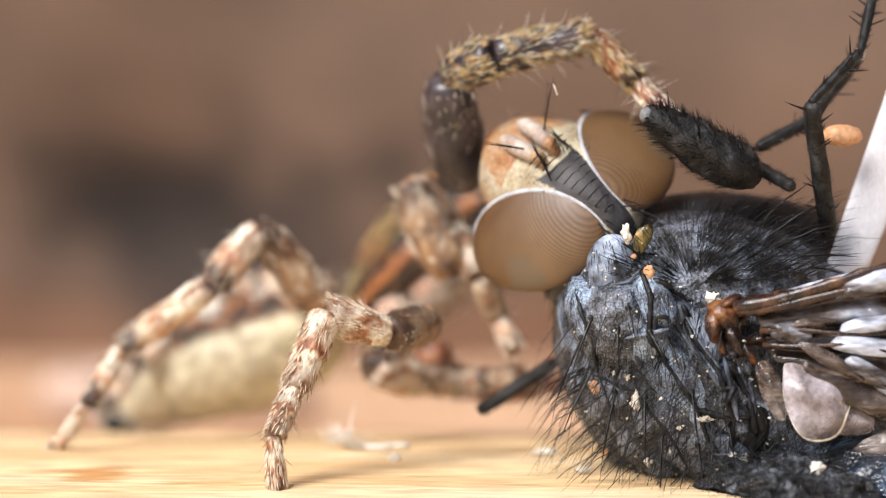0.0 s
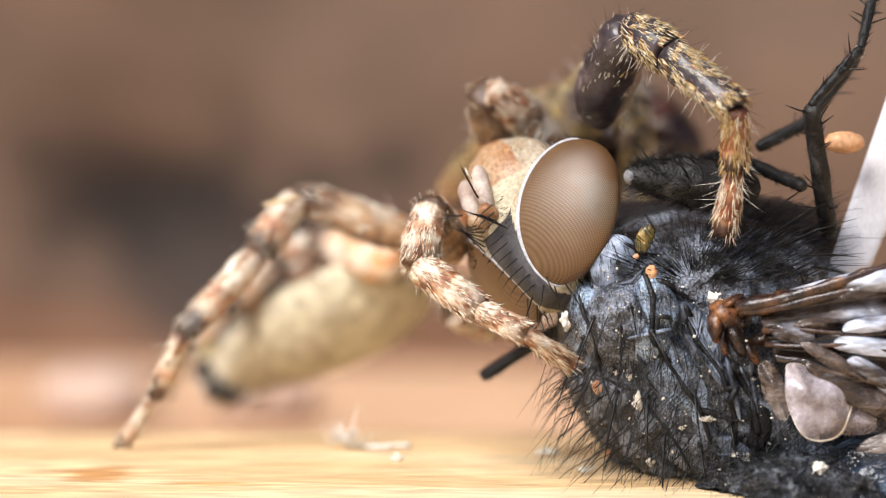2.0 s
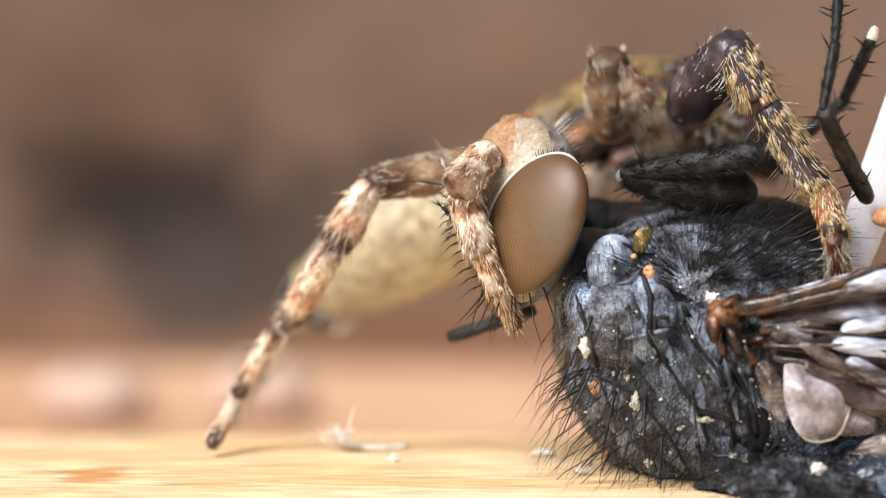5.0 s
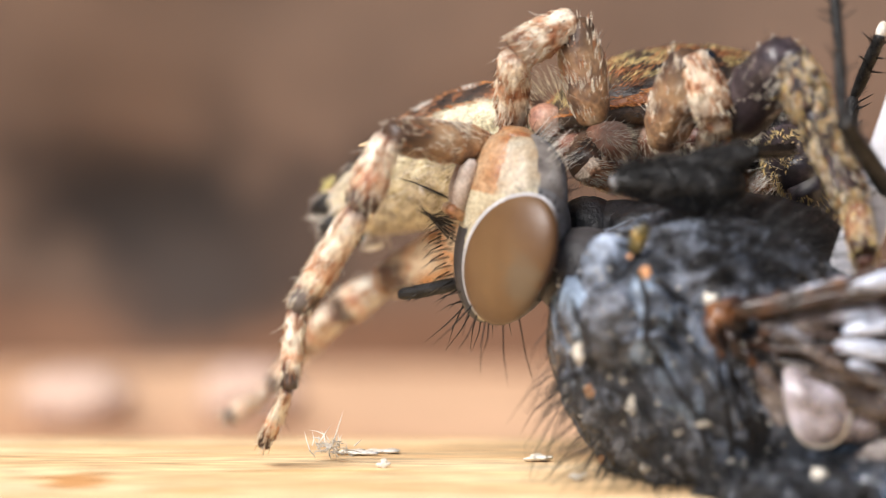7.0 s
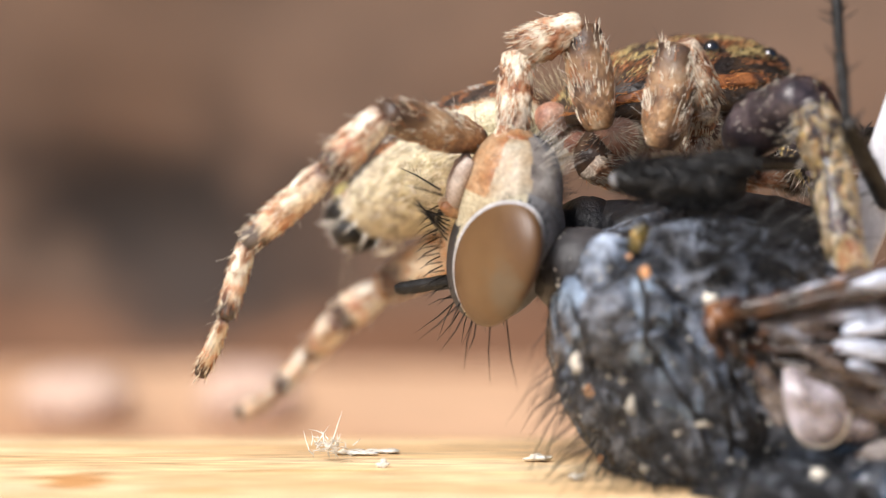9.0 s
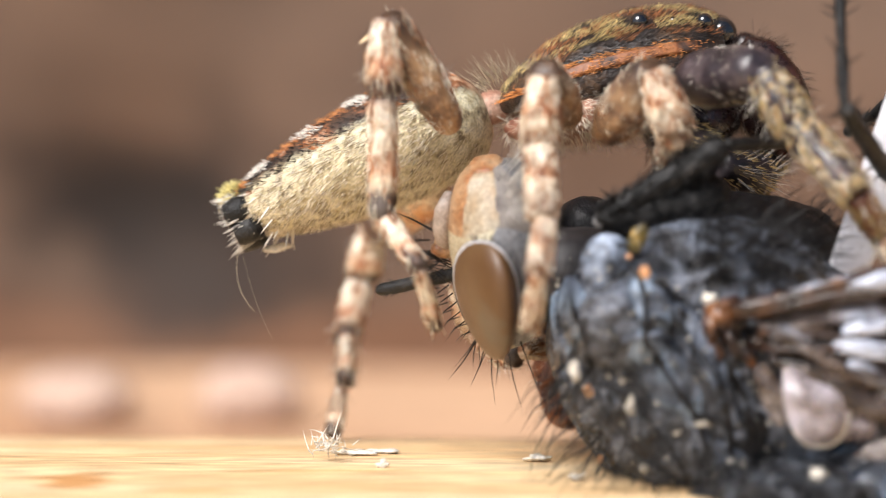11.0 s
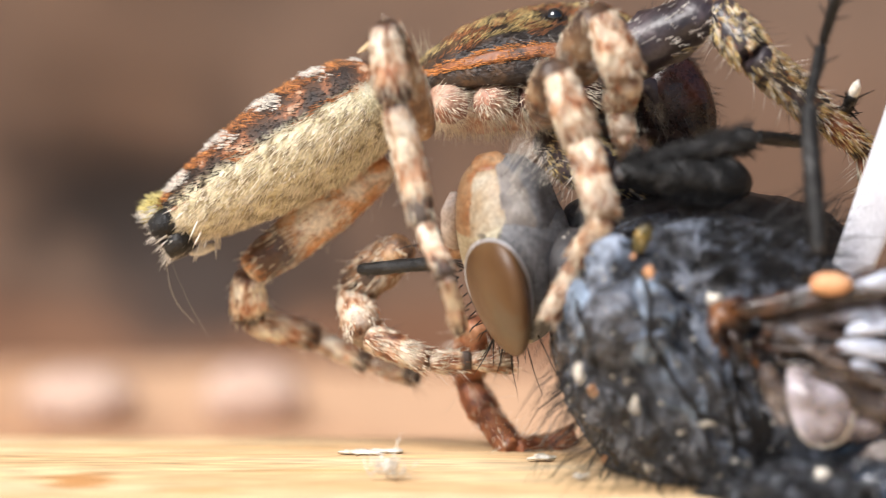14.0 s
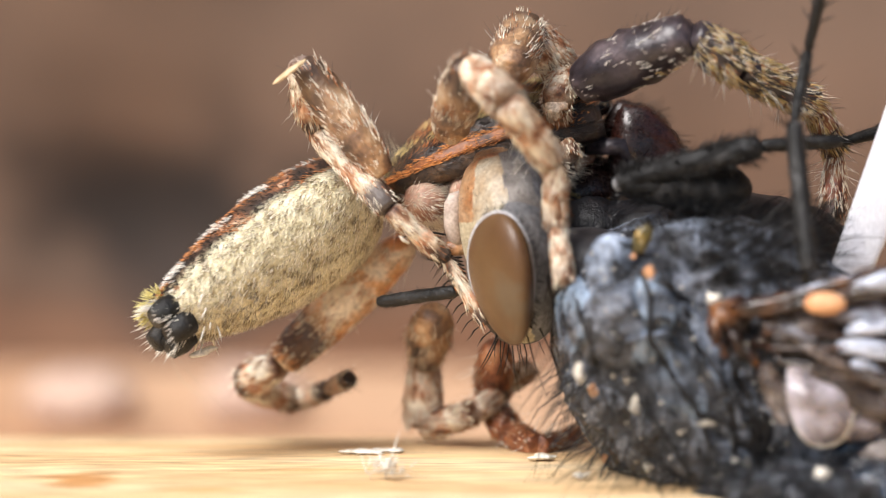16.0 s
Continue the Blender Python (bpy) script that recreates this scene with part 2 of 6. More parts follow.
M_LEG = surface("banded_leg", [(0.34, (0.14, 0.065, 0.04)), (0.41, (0.4, 0.22, 0.13)), (0.47, (0.66, 0.52, 0.38)), (0.54, (0.88, 0.82, 0.69))], 3.6, 22, 0.55, 0.5, 0.03, mottle=0.4, bands=BANDS, stretch=(1.3, 1.3, 0.6))
SOFT_BANDS = [(0.0, (0.5, 0.42, 0.38)), (0.1, (0.9, 0.8, 0.72)), (0.3, (1, 1, 1)), (0.5, (0.8, 0.55, 0.42)), (0.62, (1, 0.97, 0.92)), (0.86, (0.5, 0.42, 0.38)), (1.0, (0.4, 0.33, 0.3))]
M_LEG_SOFT = surface("mottled_leg", [(0.34, (0.15, 0.07, 0.04)), (0.41, (0.42, 0.23, 0.13)), (0.47, (0.66, 0.52, 0.38)), (0.54, (0.88, 0.82, 0.69))], 4.2, 24, 0.55, 0.5, 0.03, mottle=0.45, bands=SOFT_BANDS, stretch=(1.2, 1.2, 0.8))
M_LEG_RED = surface("rust_leg", [(0.34, (0.09, 0.03, 0.018)), (0.48, (0.27, 0.1, 0.048)), (0.62, (0.5, 0.33, 0.21))], 3.5, 22, 0.45, 0.5, 0.03, mottle=0.4, bands=BANDS)
M_RUST_LEG = surface("dark_rust_leg", [(0.34, (0.08, 0.026, 0.014)), (0.48, (0.26, 0.085, 0.036)), (0.62, (0.46, 0.22, 0.11))], 3.0, 22, 0.45, 0.5, 0.03, mottle=0.4)
M_LEG_DARK = surface("dark_femur", [(0.3, (0.012, 0.009, 0.011)), (0.52, (0.042, 0.032, 0.038)), (0.68, (0.14, 0.108, 0.115))], 2.5, 18, 0.33, 0.4, 0.02, spec=0.55, mottle=0.4)
M_THIGH = surface("mottled_thigh", [(0.3, (0.04, 0.03, 0.028)), (0.44, (0.2, 0.12, 0.075)), (0.56, (0.42, 0.26, 0.14)), (0.68, (0.6, 0.48, 0.34))], 2.6, 20, 0.45, 0.5, 0.03, mottle=0.4,
                  bands=[(0.0, (1, 0.9, 0.8)), (0.6, (1, 1, 1)), (0.85, (0.3, 0.28, 0.3)), (1.0, (0.25, 0.22, 0.22))])
M_THIGH_RED = surface("orange_thigh", [(0.35, (0.6, 0.24, 0.09)), (0.46, (0.78, 0.44, 0.22)), (0.56, (0.88, 0.78, 0.64))], 2.2, 20, 0.45, 0.5, 0.03, mottle=0.35,
                      bands=[(0.0, (1, 0.95, 0.9)), (0.64, (1, 1, 1)), (0.74, (0.12, 0.11, 0.14)), (0.92, (0.12, 0.11, 0.13)), (1.0, (0.7, 0.6, 0.5))])
M_FLAKE_TAN = surface("straw", [(0.3, (0.6, 0.42, 0.22)), (0.7, (0.78, 0.64, 0.42))], 5, 25, 0.6, 0.4, 0.02)
M_DORSUM = [(0.38, (0.03, 0.018, 0.013)), (0.52, (0.09, 0.045, 0.024)), (0.6, (0.3, 0.11, 0.042)), (0.66, (0.6, 0.4, 0.26))]
M_ABDOMEN = surface("cream_abdomen", [(0.32, (0.26, 0.21, 0.13)), (0.42, (0.56, 0.49, 0.3)), (0.53, (0.74, 0.68, 0.46)), (0.7, (0.82, 0.78, 0.6))], 7.0, 30, 0.6, 0.5, 0.03, mottle=0.4, level=(0.1, 0.14, M_DORSUM, 3.2))
M_SHELL = surface("black_carapace", [(0.3, (0.012, 0.01, 0.01)), (0.5, (0.035, 0.022, 0.016)), (0.7, (0.14, 0.075, 0.035))], 3.0, 26, 0.4, 0.5, 0.03, mottle=0.4)
M_STRIPE = surface("orange_stripe", [(0.35, (0.05, 0.025, 0.015)), (0.5, (0.26, 0.09, 0.03)), (0.7, (0.42, 0.16, 0.05))], 4.0, 26, 0.5, 0.5, 0.02, mottle=0.4)
M_FLESH = surface("pink_brown_coxa", [(0.32, (0.2, 0.07, 0.04)), (0.48, (0.46, 0.24, 0.16)), (0.64, (0.68, 0.48, 0.36))], 3.0, 25, 0.5, 0.4, 0.03)
M_COXA = surface("shaded_red_coxa", [(0.3, (0.04, 0.015, 0.012)), (0.5, (0.13, 0.05, 0.032)), (0.7, (0.36, 0.22, 0.16))], 3.0, 25, 0.45, 0.4, 0.03)
M_JAW = surface("dark_red_jaw", [(0.35, (0.008, 0.003, 0.003)), (0.6, (0.03, 0.009, 0.006)), (0.72, (0.09, 0.03, 0.018))], 2.0, 20, 0.28, 0.3, 0.02, spec=0.6)
M_PALE_HAIR = plain("pale_hair", (0.86, 0.77, 0.62), 0.45, 0.5, 0.2)
M_TAN_HAIR = plain("tan_hair", (0.42, 0.35, 0.23), 0.5, 0.5, 0.5)
M_WHITE_HAIR = plain("white_hair", (0.74, 0.7, 0.62), 0.5, 0.5, 0.25)
M_GOLD_HAIR = plain("golden_hair", (0.62, 0.47, 0.2), 0.35, 0.6, 0.4)
M_RUST_HAIR = plain("rust_hair", (0.4, 0.16, 0.06), 0.5, 0.5, 0.5)
M_YELLOW_HAIR = plain("yellow_hair", (0.6, 0.52, 0.2), 0.5, 0.5, 0.25)
M_ORANGE_HAIR = plain("orange_hair", (0.62, 0.25, 0.07), 0.5, 0.5, 0.45)
M_DARK_HAIR = plain("dark_hair", (0.03, 0.022, 0.018), 0.4, 0.5, 0.5)
M_BEAD = surface("black_eye_bead", [(0.3, (0.005, 0.005, 0.006)), (0.7, (0.012, 0.012, 0.014))], 4, 20, 0.08, 0.0, spec=0.8, coat=0.6)
M_ORANGE = surface("orange_grain", [(0.3, (0.72, 0.3, 0.12)), (0.7, (0.82, 0.5, 0.28))], 4, 20, 0.5, 0.3, 0.02)
M_FLAKE = surface("white_flake", [(0.3, (0.7, 0.62, 0.48)), (0.7, (0.88, 0.86, 0.8))], 6, 30, 0.7, 0.4, 0.02)


# ---- meshes ----
class Geo:
    """Vertices and faces in millimetres."""

    def __init__(self):
        self.v, self.f = [], []

    def add(self, verts, faces):
        k = len(self.v)
        self.v += [tuple(p) for p in verts]
        self.f += [tuple(i + k for i in f) for f in faces]
        return self


def rings(geo, loops, close_start=True, close_end=True):
    """Skin over loops of points, each loop with the same count."""
    n, k = len(loops[0]), len(geo.v)
    for lp in loops:
        geo.v += [tuple(p) for p in lp]
    for i in range(len(loops) - 1):
        for j in range(n):
            a, b = k + i * n + j, k + i * n + (j + 1) % n
            geo.f.append((a, b, b + n, a + n))
    if close_start:
        geo.f.append(tuple(range(k + n - 1, k - 1, -1)))
    if close_end:
        e = k + (len(loops) - 1) * n
        geo.f.append(tuple(range(e, e + n)))
    return geo


def tube(geo, pts, radii, n=8, wobble=0.0):
    """A round limb through pts."""
    pts = [Vector(p) for p in pts]
    side = None
    loops = []
    for i, p in enumerate(pts):
        d = (pts[min(i + 1, len(pts) - 1)] - pts[max(i - 1, 0)]).normalized()
        if side is None:
            side = d.orthogonal().normalized()
        side = (side - d * side.dot(d)).normalized()
        other = d.cross(side)
        r = radii[i]
        loops.append([p + (side * math.cos(2 * math.pi * j / n) + other * math.sin(2 * math.pi * j / n)) * r * (1 + wobble * noise.noise(p * 3 + Vector((j * 1.7, i, 0))))
                      for j in range(n)])
    return rings(geo, loops)


def blob(geo, c, x, y, z, nu=24, nv=14, rough=0.0, freq=2.0, power=1.0):
    """An egg with the half-axes x, y, z (vectors) about c. power under 1 makes it boxier."""
    c, x, y, z = Vector(c), Vector(x), Vector(y), Vector(z)
    sq = lambda s: math.copysign(abs(s) ** power, s)
    loops = []
    for i in range(nv + 1):
        th = math.pi * (0.02 + 0.96 * i / nv)
        lp = []
        for j in range(nu):
            ph = 2 * math.pi * j / nu
            q = x * sq(math.sin(th) * math.cos(ph)) + y * sq(math.sin(th) * math.sin(ph)) + z * sq(math.cos(th))
            k = c + q
            lp.append(c + q * (1 + rough * (noise.noise(k * freq) + 0.5 * noise.noise(k * freq * 2.7) + 0.3 * noise.noise(k * freq * 6.1))))
        loops.append(lp)
    return rings(geo, loops[::-1])


def hair(geo, p, d, length, r, bend=None):
    """A tapered hair of three sides from p along d, bowed towards bend."""
    p, d = Vector(p), Vector(d).normalized()
    s = d.orthogonal().normalized()
    o = d.cross(s)
    bend = Vector((0, 0, 0)) if bend is None else Vector(bend)
    mid, tip = p + d * length * 0.55 + bend * length * 0.15, p + d * length + bend * length * 0.5
    k = len(geo.v)
    for q, w in ((p, r), (mid, r * 0.75)):
        for a in (0, 2.094, 4.189):
            geo.v.append(tuple(q + (s * math.cos(a) + o * math.sin(a)) * w))
    geo.v.append(tuple(tip))
    for j in range(3):
        geo.f += [(k + j, k + (j + 1) % 3, k + 3 + (j + 1) % 3, k + 3 + j), (k + 3 + j, k + 3 + (j + 1) % 3, k + 6)]


def fur(c, x, y, z, count, length, r, lean, seed, spread=0.35, keep=None, bend=None):
    """Hairs that stand on an egg, all leaning towards lean."""
    rnd = random.Random(seed)
    c, x, y, z, lean = Vector(c), Vector(x), Vector(y), Vector(z), Vector(lean)
    g = Geo()
    while count > 0:
        u = Vector((rnd.gauss(0, 1), rnd.gauss(0, 1), rnd.gauss(0, 1))).normalized()
        if keep and not keep(u):
            count -= 0.2
            continue
        count -= 1
        nrm = (x.normalized() * (u.x / x.length) + y.normalized() * (u.y / y.length) + z.normalized() * (u.z / z.length)).normalized()
        p = c + x * u.x + y * u.y + z * u.z
        d = nrm + lean + Vector((rnd.uniform(-1, 1), rnd.uniform(-1, 1), rnd.uniform(-1, 1))) * spread
        hair(g, p - nrm * 0.01, d, length * rnd.uniform(0.55, 1.2), r, bend)
    return g


BASE = {}


def thing(name, base, label, category, group="", kind=""):
    """An Empty at the base of a thing; base in mm."""
    ob = new(name)
    ob.empty_display_size = 0.001
    ob.location = Vector(base) * MM
    BASE[ob.name] = Vector(base)
    return tagged(ob, label, category, group, kind)


def part(name, geo, material, parent=None, label="", here=True, smooth=True):
    """Links geo as one mesh. here: its points are places in the scene; else they are in the part's own space."""
    o = BASE.get(parent.name, Vector()) if parent and here else Vector()
    me = bpy.data.meshes.new(name)
    me.from_pydata([((p[0] - o.x) * MM, (p[1] - o.y) * MM, (p[2] - o.z) * MM) for p in geo.v], [], geo.f)
    me.update()
    if smooth:
        me.shade_smooth()
    me.materials.append(material)
    ob = new(name, me)
    ob.parent = parent
    if parent and here:
        BASE[ob.name] = o
    if label:
        ob["label"] = label
    return ob


def solo(name, geo, material, label, category, group="", kind="", smooth=True):
    """A thing of one mesh, with its origin at its foot."""
    lo = [min(p[i] for p in geo.v) for i in range(3)]
    hi = [max(p[i] for p in geo.v) for i in range(3)]
    base = Vector(((lo[0] + hi[0]) / 2, (lo[1] + hi[1]) / 2, lo[2]))
    geo.v = [(p[0] - base.x, p[1] - base.y, p[2] - base.z) for p in geo.v]
    ob = part(name, geo, material, None, "", False, smooth)
    ob.location = base * MM
    return tagged(ob, label, category, group, kind)

# ---- the setting: a plank edge, a lower board behind it, a brown board at the back ----
def px(n):
    return n / GRID


def plank_top(y):
    """The height of the plank's top, which bends down towards its worn back edge."""
    return -max(0.0, y - 1.2) ** 2 / 60


def slab():
    """The plank: its cross-section, with a worn rounded back edge, drawn out along x with slight waves."""
    sec = [(-45, -3)] + [(-45 + 0.5 * (1 - math.cos(a)), -0.5 + 0.5 * math.sin(a)) for a in (0, 0.5, 1.0, 1.57)]
    sec += [(-45 + 0.6 * i, 0) for i in range(2, 79)]
    sec = [(y, z + plank_top(y) if z > -0.4 else z) for y, z in sec]
    sec += [(1.8 + 0.4 * i, plank_top(1.8 + 0.4 * i)) for i in range(1, 19)] + [(9.1, -1.5), (9.2, -3)]
    g = Geo()
    loops = []
    for i in range(-120, 121):
        x = i * 0.5 if abs(i) < 60 else math.copysign(30 + (abs(i) - 60) * 1.5, i)
        loops.append([(x, y, z + (0.035 * noise.noise((x * 0.35, y * 1.6, 1)) + 0.05 * noise.noise((x * 0.1, y * 0.5, 5)) - 0.02 if z > -1.0 else 0)) for y, z in sec[::-1]])
    return rings(g, loops)


tagged(part("plank", slab(), M_WOOD), "pale yellow wooden plank with a worn rounded edge", "plank", kind="structure")
g = Geo()
N = 40
for i in range(N + 1):
    for j in range(N + 1):
        x, y = [math.copysign(abs(t) ** 3, t) * 1500 for t in (2 * i / N - 1, 2 * j / N - 1)]
        g.v.append((x, y, -2.2 + 0.12 * noise.noise((x * 0.15, y * 0.15, 0)) * (abs(x) < 60)))
g.f = [(i * (N + 1) + j, (i + 1) * (N + 1) + j, (i + 1) * (N + 1) + j + 1, i * (N + 1) + j + 1) for i in range(N) for j in range(N)]
tagged(part("ground", g, M_GROUND), "pinkish brown wooden board below the plank", "ground", kind="structure")


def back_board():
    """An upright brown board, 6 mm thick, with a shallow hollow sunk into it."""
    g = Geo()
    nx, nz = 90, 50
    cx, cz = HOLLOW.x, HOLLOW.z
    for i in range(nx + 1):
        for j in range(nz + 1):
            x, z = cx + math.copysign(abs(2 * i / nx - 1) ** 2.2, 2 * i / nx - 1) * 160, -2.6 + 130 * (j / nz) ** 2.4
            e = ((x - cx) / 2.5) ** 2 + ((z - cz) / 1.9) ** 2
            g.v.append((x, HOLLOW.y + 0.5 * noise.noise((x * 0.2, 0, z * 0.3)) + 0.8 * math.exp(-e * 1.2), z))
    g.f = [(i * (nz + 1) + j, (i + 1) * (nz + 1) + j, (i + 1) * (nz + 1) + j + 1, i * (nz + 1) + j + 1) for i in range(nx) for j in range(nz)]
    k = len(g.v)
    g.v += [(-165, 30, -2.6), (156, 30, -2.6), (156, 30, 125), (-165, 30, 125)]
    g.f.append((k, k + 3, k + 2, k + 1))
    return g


# the dent stays lit; its darkness is in the board's colour
tagged(part("wall_back", back_board(), M_WALL), "brown wooden back board with a shallow hollow, its shade painted dark", "wall", kind="structure")

for a, b, d, w, h in ((170, 672, 18, 105, 54), (468, 672, 18, 92, 58)):
    k = (REACH + d) / REACH
    c = at(a, b, d)
    c.z = -2.2 + px(h) * k * 0.92
    solo("pale_pebble", blob(Geo(), c, RIGHT * px(w) * k, Vector((0, px(w) * 0.8, 0)), Vector((0, 0, px(h) * k)), 28, 16, 0.12, 0.9), M_PEBBLE,
         "pale pinkish crumb lying on the board behind", "pebble", "pale crumbs behind")

# ---- the fly ----
fly = thing("fly", at(1290, 880, 1.6), "dead blue-black bristly fly lying on the plank", "fly")
SKIN = []


def lump(name, a, b, d, rx, rz, ry, material, tilt=0, label="", rough=0.05, freq=2.2, nu=72, nv=44, parent=None, power=1.0):
    """A rounded plate of the fly's body, kept in SKIN so that hairs and crumbs can be set on it."""
    t = radians(tilt)
    x, z = (RIGHT * math.cos(t) + RISE * math.sin(t)) * px(rx), (RISE * math.cos(t) - RIGHT * math.sin(t)) * px(rz)
    c, y = at(a, b, d), AWAY * ry
    SKIN.append((c, x, y, z))
    g = blob(Geo(), c, x, y, z, nu, nv, rough, freq, power)
    g.v = [(p[0], p[1], max(p[2], 0.004)) for p in g.v]
    return part(name, g, material, parent or fly, label)


SHIELDS = []


def on_skin(a, b, sink=0.0, bare=False):
    """The place on the fly's body seen at a, b, and the way out of it. bare: the thorax alone, without its plates."""
    p, best = at(a, b, -5), None
    d = (at(a, b, 5) - p).normalized()
    for c, x, y, z in SKIN[:2] if bare else SKIN:
        o = p - c
        oo = Vector((o.dot(x) / x.length_squared, o.dot(y) / y.length_squared, o.dot(z) / z.length_squared))
        dd = Vector((d.dot(x) / x.length_squared, d.dot(y) / y.length_squared, d.dot(z) / z.length_squared))
        qa, qb, qc = dd.dot(dd), 2 * oo.dot(dd), oo.dot(oo) - 1
        if qb * qb > 4 * qa * qc:
            s = (-qb - math.sqrt(qb * qb - 4 * qa * qc)) / (2 * qa)
            if best is None or s < best[0]:
                h = oo + dd * s
                best = (s, (x * (h.x / x.length_squared) + y * (h.y / y.length_squared) + z * (h.z / z.length_squared)).normalized())
    if best is None:
        return None, None
    p, lift = p + d * (best[0] + sink), 0.0
    for sa, sb, rx, rz, t, h in () if bare else SHIELDS:
        u, v = a - sa, sb - b
        e = math.hypot((u * math.cos(t) + v * math.sin(t)) / rx, (v * math.cos(t) - u * math.sin(t)) / rz)
        if e < 0.93:
            lift = max(lift, h)
    return p + best[1] * lift, best[1]


lump("thorax", 1312, 668, 2.0, 372, 272, 1.75, M_CHITIN, -36, "blue-black domed thorax", 0.03, 1.6, 140, 90)
lump("prothorax", 1135, 545, 1.02, 125, 118, 0.78, M_CHITIN, -30, "", 0.03, 2.2, 90, 60)
lump("mesonotum", 1270, 508, 1.5, 200, 122, 1.12, M_CHITIN, -4, "black bristly back plate", 0.04, 2.2, 96, 60, None, 0.85)
lump("scutellum", 1395, 430, 2.2, 95, 62, 0.8, M_BLACK, -12, "black bristly hump behind the back plate", 0.05, 2.2, 64, 40)
lump("scutum_ridge", 1285, 418, 2.3, 215, 80, 0.8, M_BLACK, -3, "black bristly ridge of the back", 0.06, 2.6, 80, 44)
lump("neck_base", 1118, 412, 2.7, 80, 56, 0.7, M_BLACK, -20, "", 0.06, 2.6, 48, 28)
lump("neck_base", 1052, 408, 2.7, 62, 62, 0.6, M_BLACK, 0, "", 0.08, 2.6, 48, 28)
lump("underbody", 1455, 888, 0.35, 200, 78, 1.0, M_BELLY, -8, "black bristly underside of the fly", 0.2, 3.0, 110, 60)
lump("shoulder_callus", 1084, 466, 0.5, 46, 52, 0.14, M_CALLUS, -14, "grey blue dusted shoulder bump", 0.03)
lump("neck", 1040, 480, 1.9, 90, 80, 0.7, M_FRONS, 0)
lump("hind_body", 1560, 880, 0.9, 150, 110, 1.3, M_NAVY, -20, "dark blue glossy abdomen")
lump("yellow_spiracle", 1138, 422, 0.42, 15, 27, 0.05, M_OLIVE, -25, "golden brown breathing hole plate", 0.15, 6)


def shield(name, a, b, rx, rz, tilt, material, height=0.07, label="", n=40, m=14, edge=8, parent=None):
    """A body plate that lies on the thorax like a shield: flat in the middle, steep at its edge, with a slightly uneven outline."""
    t = radians(tilt)
    loops, skin = [], []
    SHIELDS.append((a, b, rx, rz, t, height))
    for i in range(m + 1):
        s = max(0.02, i / m)
        lp = []
        for k in range(n):
            w = 6.283 * k / n
            wob = 1 + 0.13 * noise.noise((math.cos(w) * 1.3 + a, math.sin(w) * 1.3, b))
            x, z = rx * s * math.cos(w) * wob, rz * s * math.sin(w) * wob
            aa, bb = a + x * math.cos(t) - z * math.sin(t), b - x * math.sin(t) - z * math.cos(t)
            p, nrm = on_skin(aa, bb, 0, True)
            if p is None:
                p, nrm = skin[-1] if skin else (at(aa, bb, 1.0), way(0, 0, 1))
            skin.append((p, nrm))
            q = p + nrm * (height * (1 - s ** edge) - 0.03 * s ** edge + 0.012 * noise.noise(p * 3.5) * (1 - s))
            lp.append(q)
        loops.append(lp)
    return part(name, rings(Geo(), loops, True, False), material, parent or fly, label)


for a, b, rx, rz, tilt, mat, rise, lab in ((1024, 560, 34, 80, 8, M_PLATE, 0.1, "blue-grey glossy side plate"), (1092, 574, 58, 74, 14, M_CHITIN, 0.14, ""), (1158, 532, 32, 62, 26, M_PLATE, 0.13, "blue-grey glossy side plate"),
                                             (1186, 652, 122, 46, -50, M_PLATE, 0.15, "broad side plate with blue sheen painted in"), (1106, 700, 140, 60, -52, M_CHITIN, 0.1, ""), (1205, 772, 120, 50, -38, M_CHITIN, 0.12, ""), (1268, 700, 100, 34, -54, M_CHITIN, 0.12, ""),
                                             (1236, 590, 70, 28, -54, M_DUST, 0.1, ""), (1300, 620, 60, 22, -60, M_CHITIN, 0.14, ""), (1325, 760, 40, 50, -20, M_BLACK, 0.06, ""), (1310, 830, 70, 30, -24, M_PLATE, 0.1, ""), (1062, 640, 60, 26, -62, M_CHITIN, 0.08, ""),
                                             (1040, 700, 70, 22, -58, M_CHITIN, 0.1, ""), (1140, 800, 70, 24, -40, M_CHITIN, 0.08, ""), (1255, 640, 64, 14, -56, M_PLATE, 0.17, "narrow blue-grey fold"), (1210, 705, 90, 13, -52, M_DUST, 0.13, "narrow grey fold"),
                                             (1150, 745, 90, 14, -46, M_CHITIN, 0.12, "narrow dark fold"), (1290, 790, 46, 20, -20, M_DUST, 0.1, "")):
    shield("pleuron", a, b, rx, rz, tilt, mat, rise, lab)
for a, b, rx, rz, tilt in ((1150, 590, 44, 5, 12), (1125, 625, 5, 34, 20), (1250, 650, 78, 5, -54), (1294, 690, 6, 62, 12), (1200, 590, 60, 5, -54), (1330, 690, 5, 50, 8)):
    lump("pleural_ridge", a, b, AWAY.dot((on_skin(a, b)[0] or CENTRE) - CENTRE), rx, rz, 0.06, M_DUST, tilt, "", 0.15, 4, 30, 12)


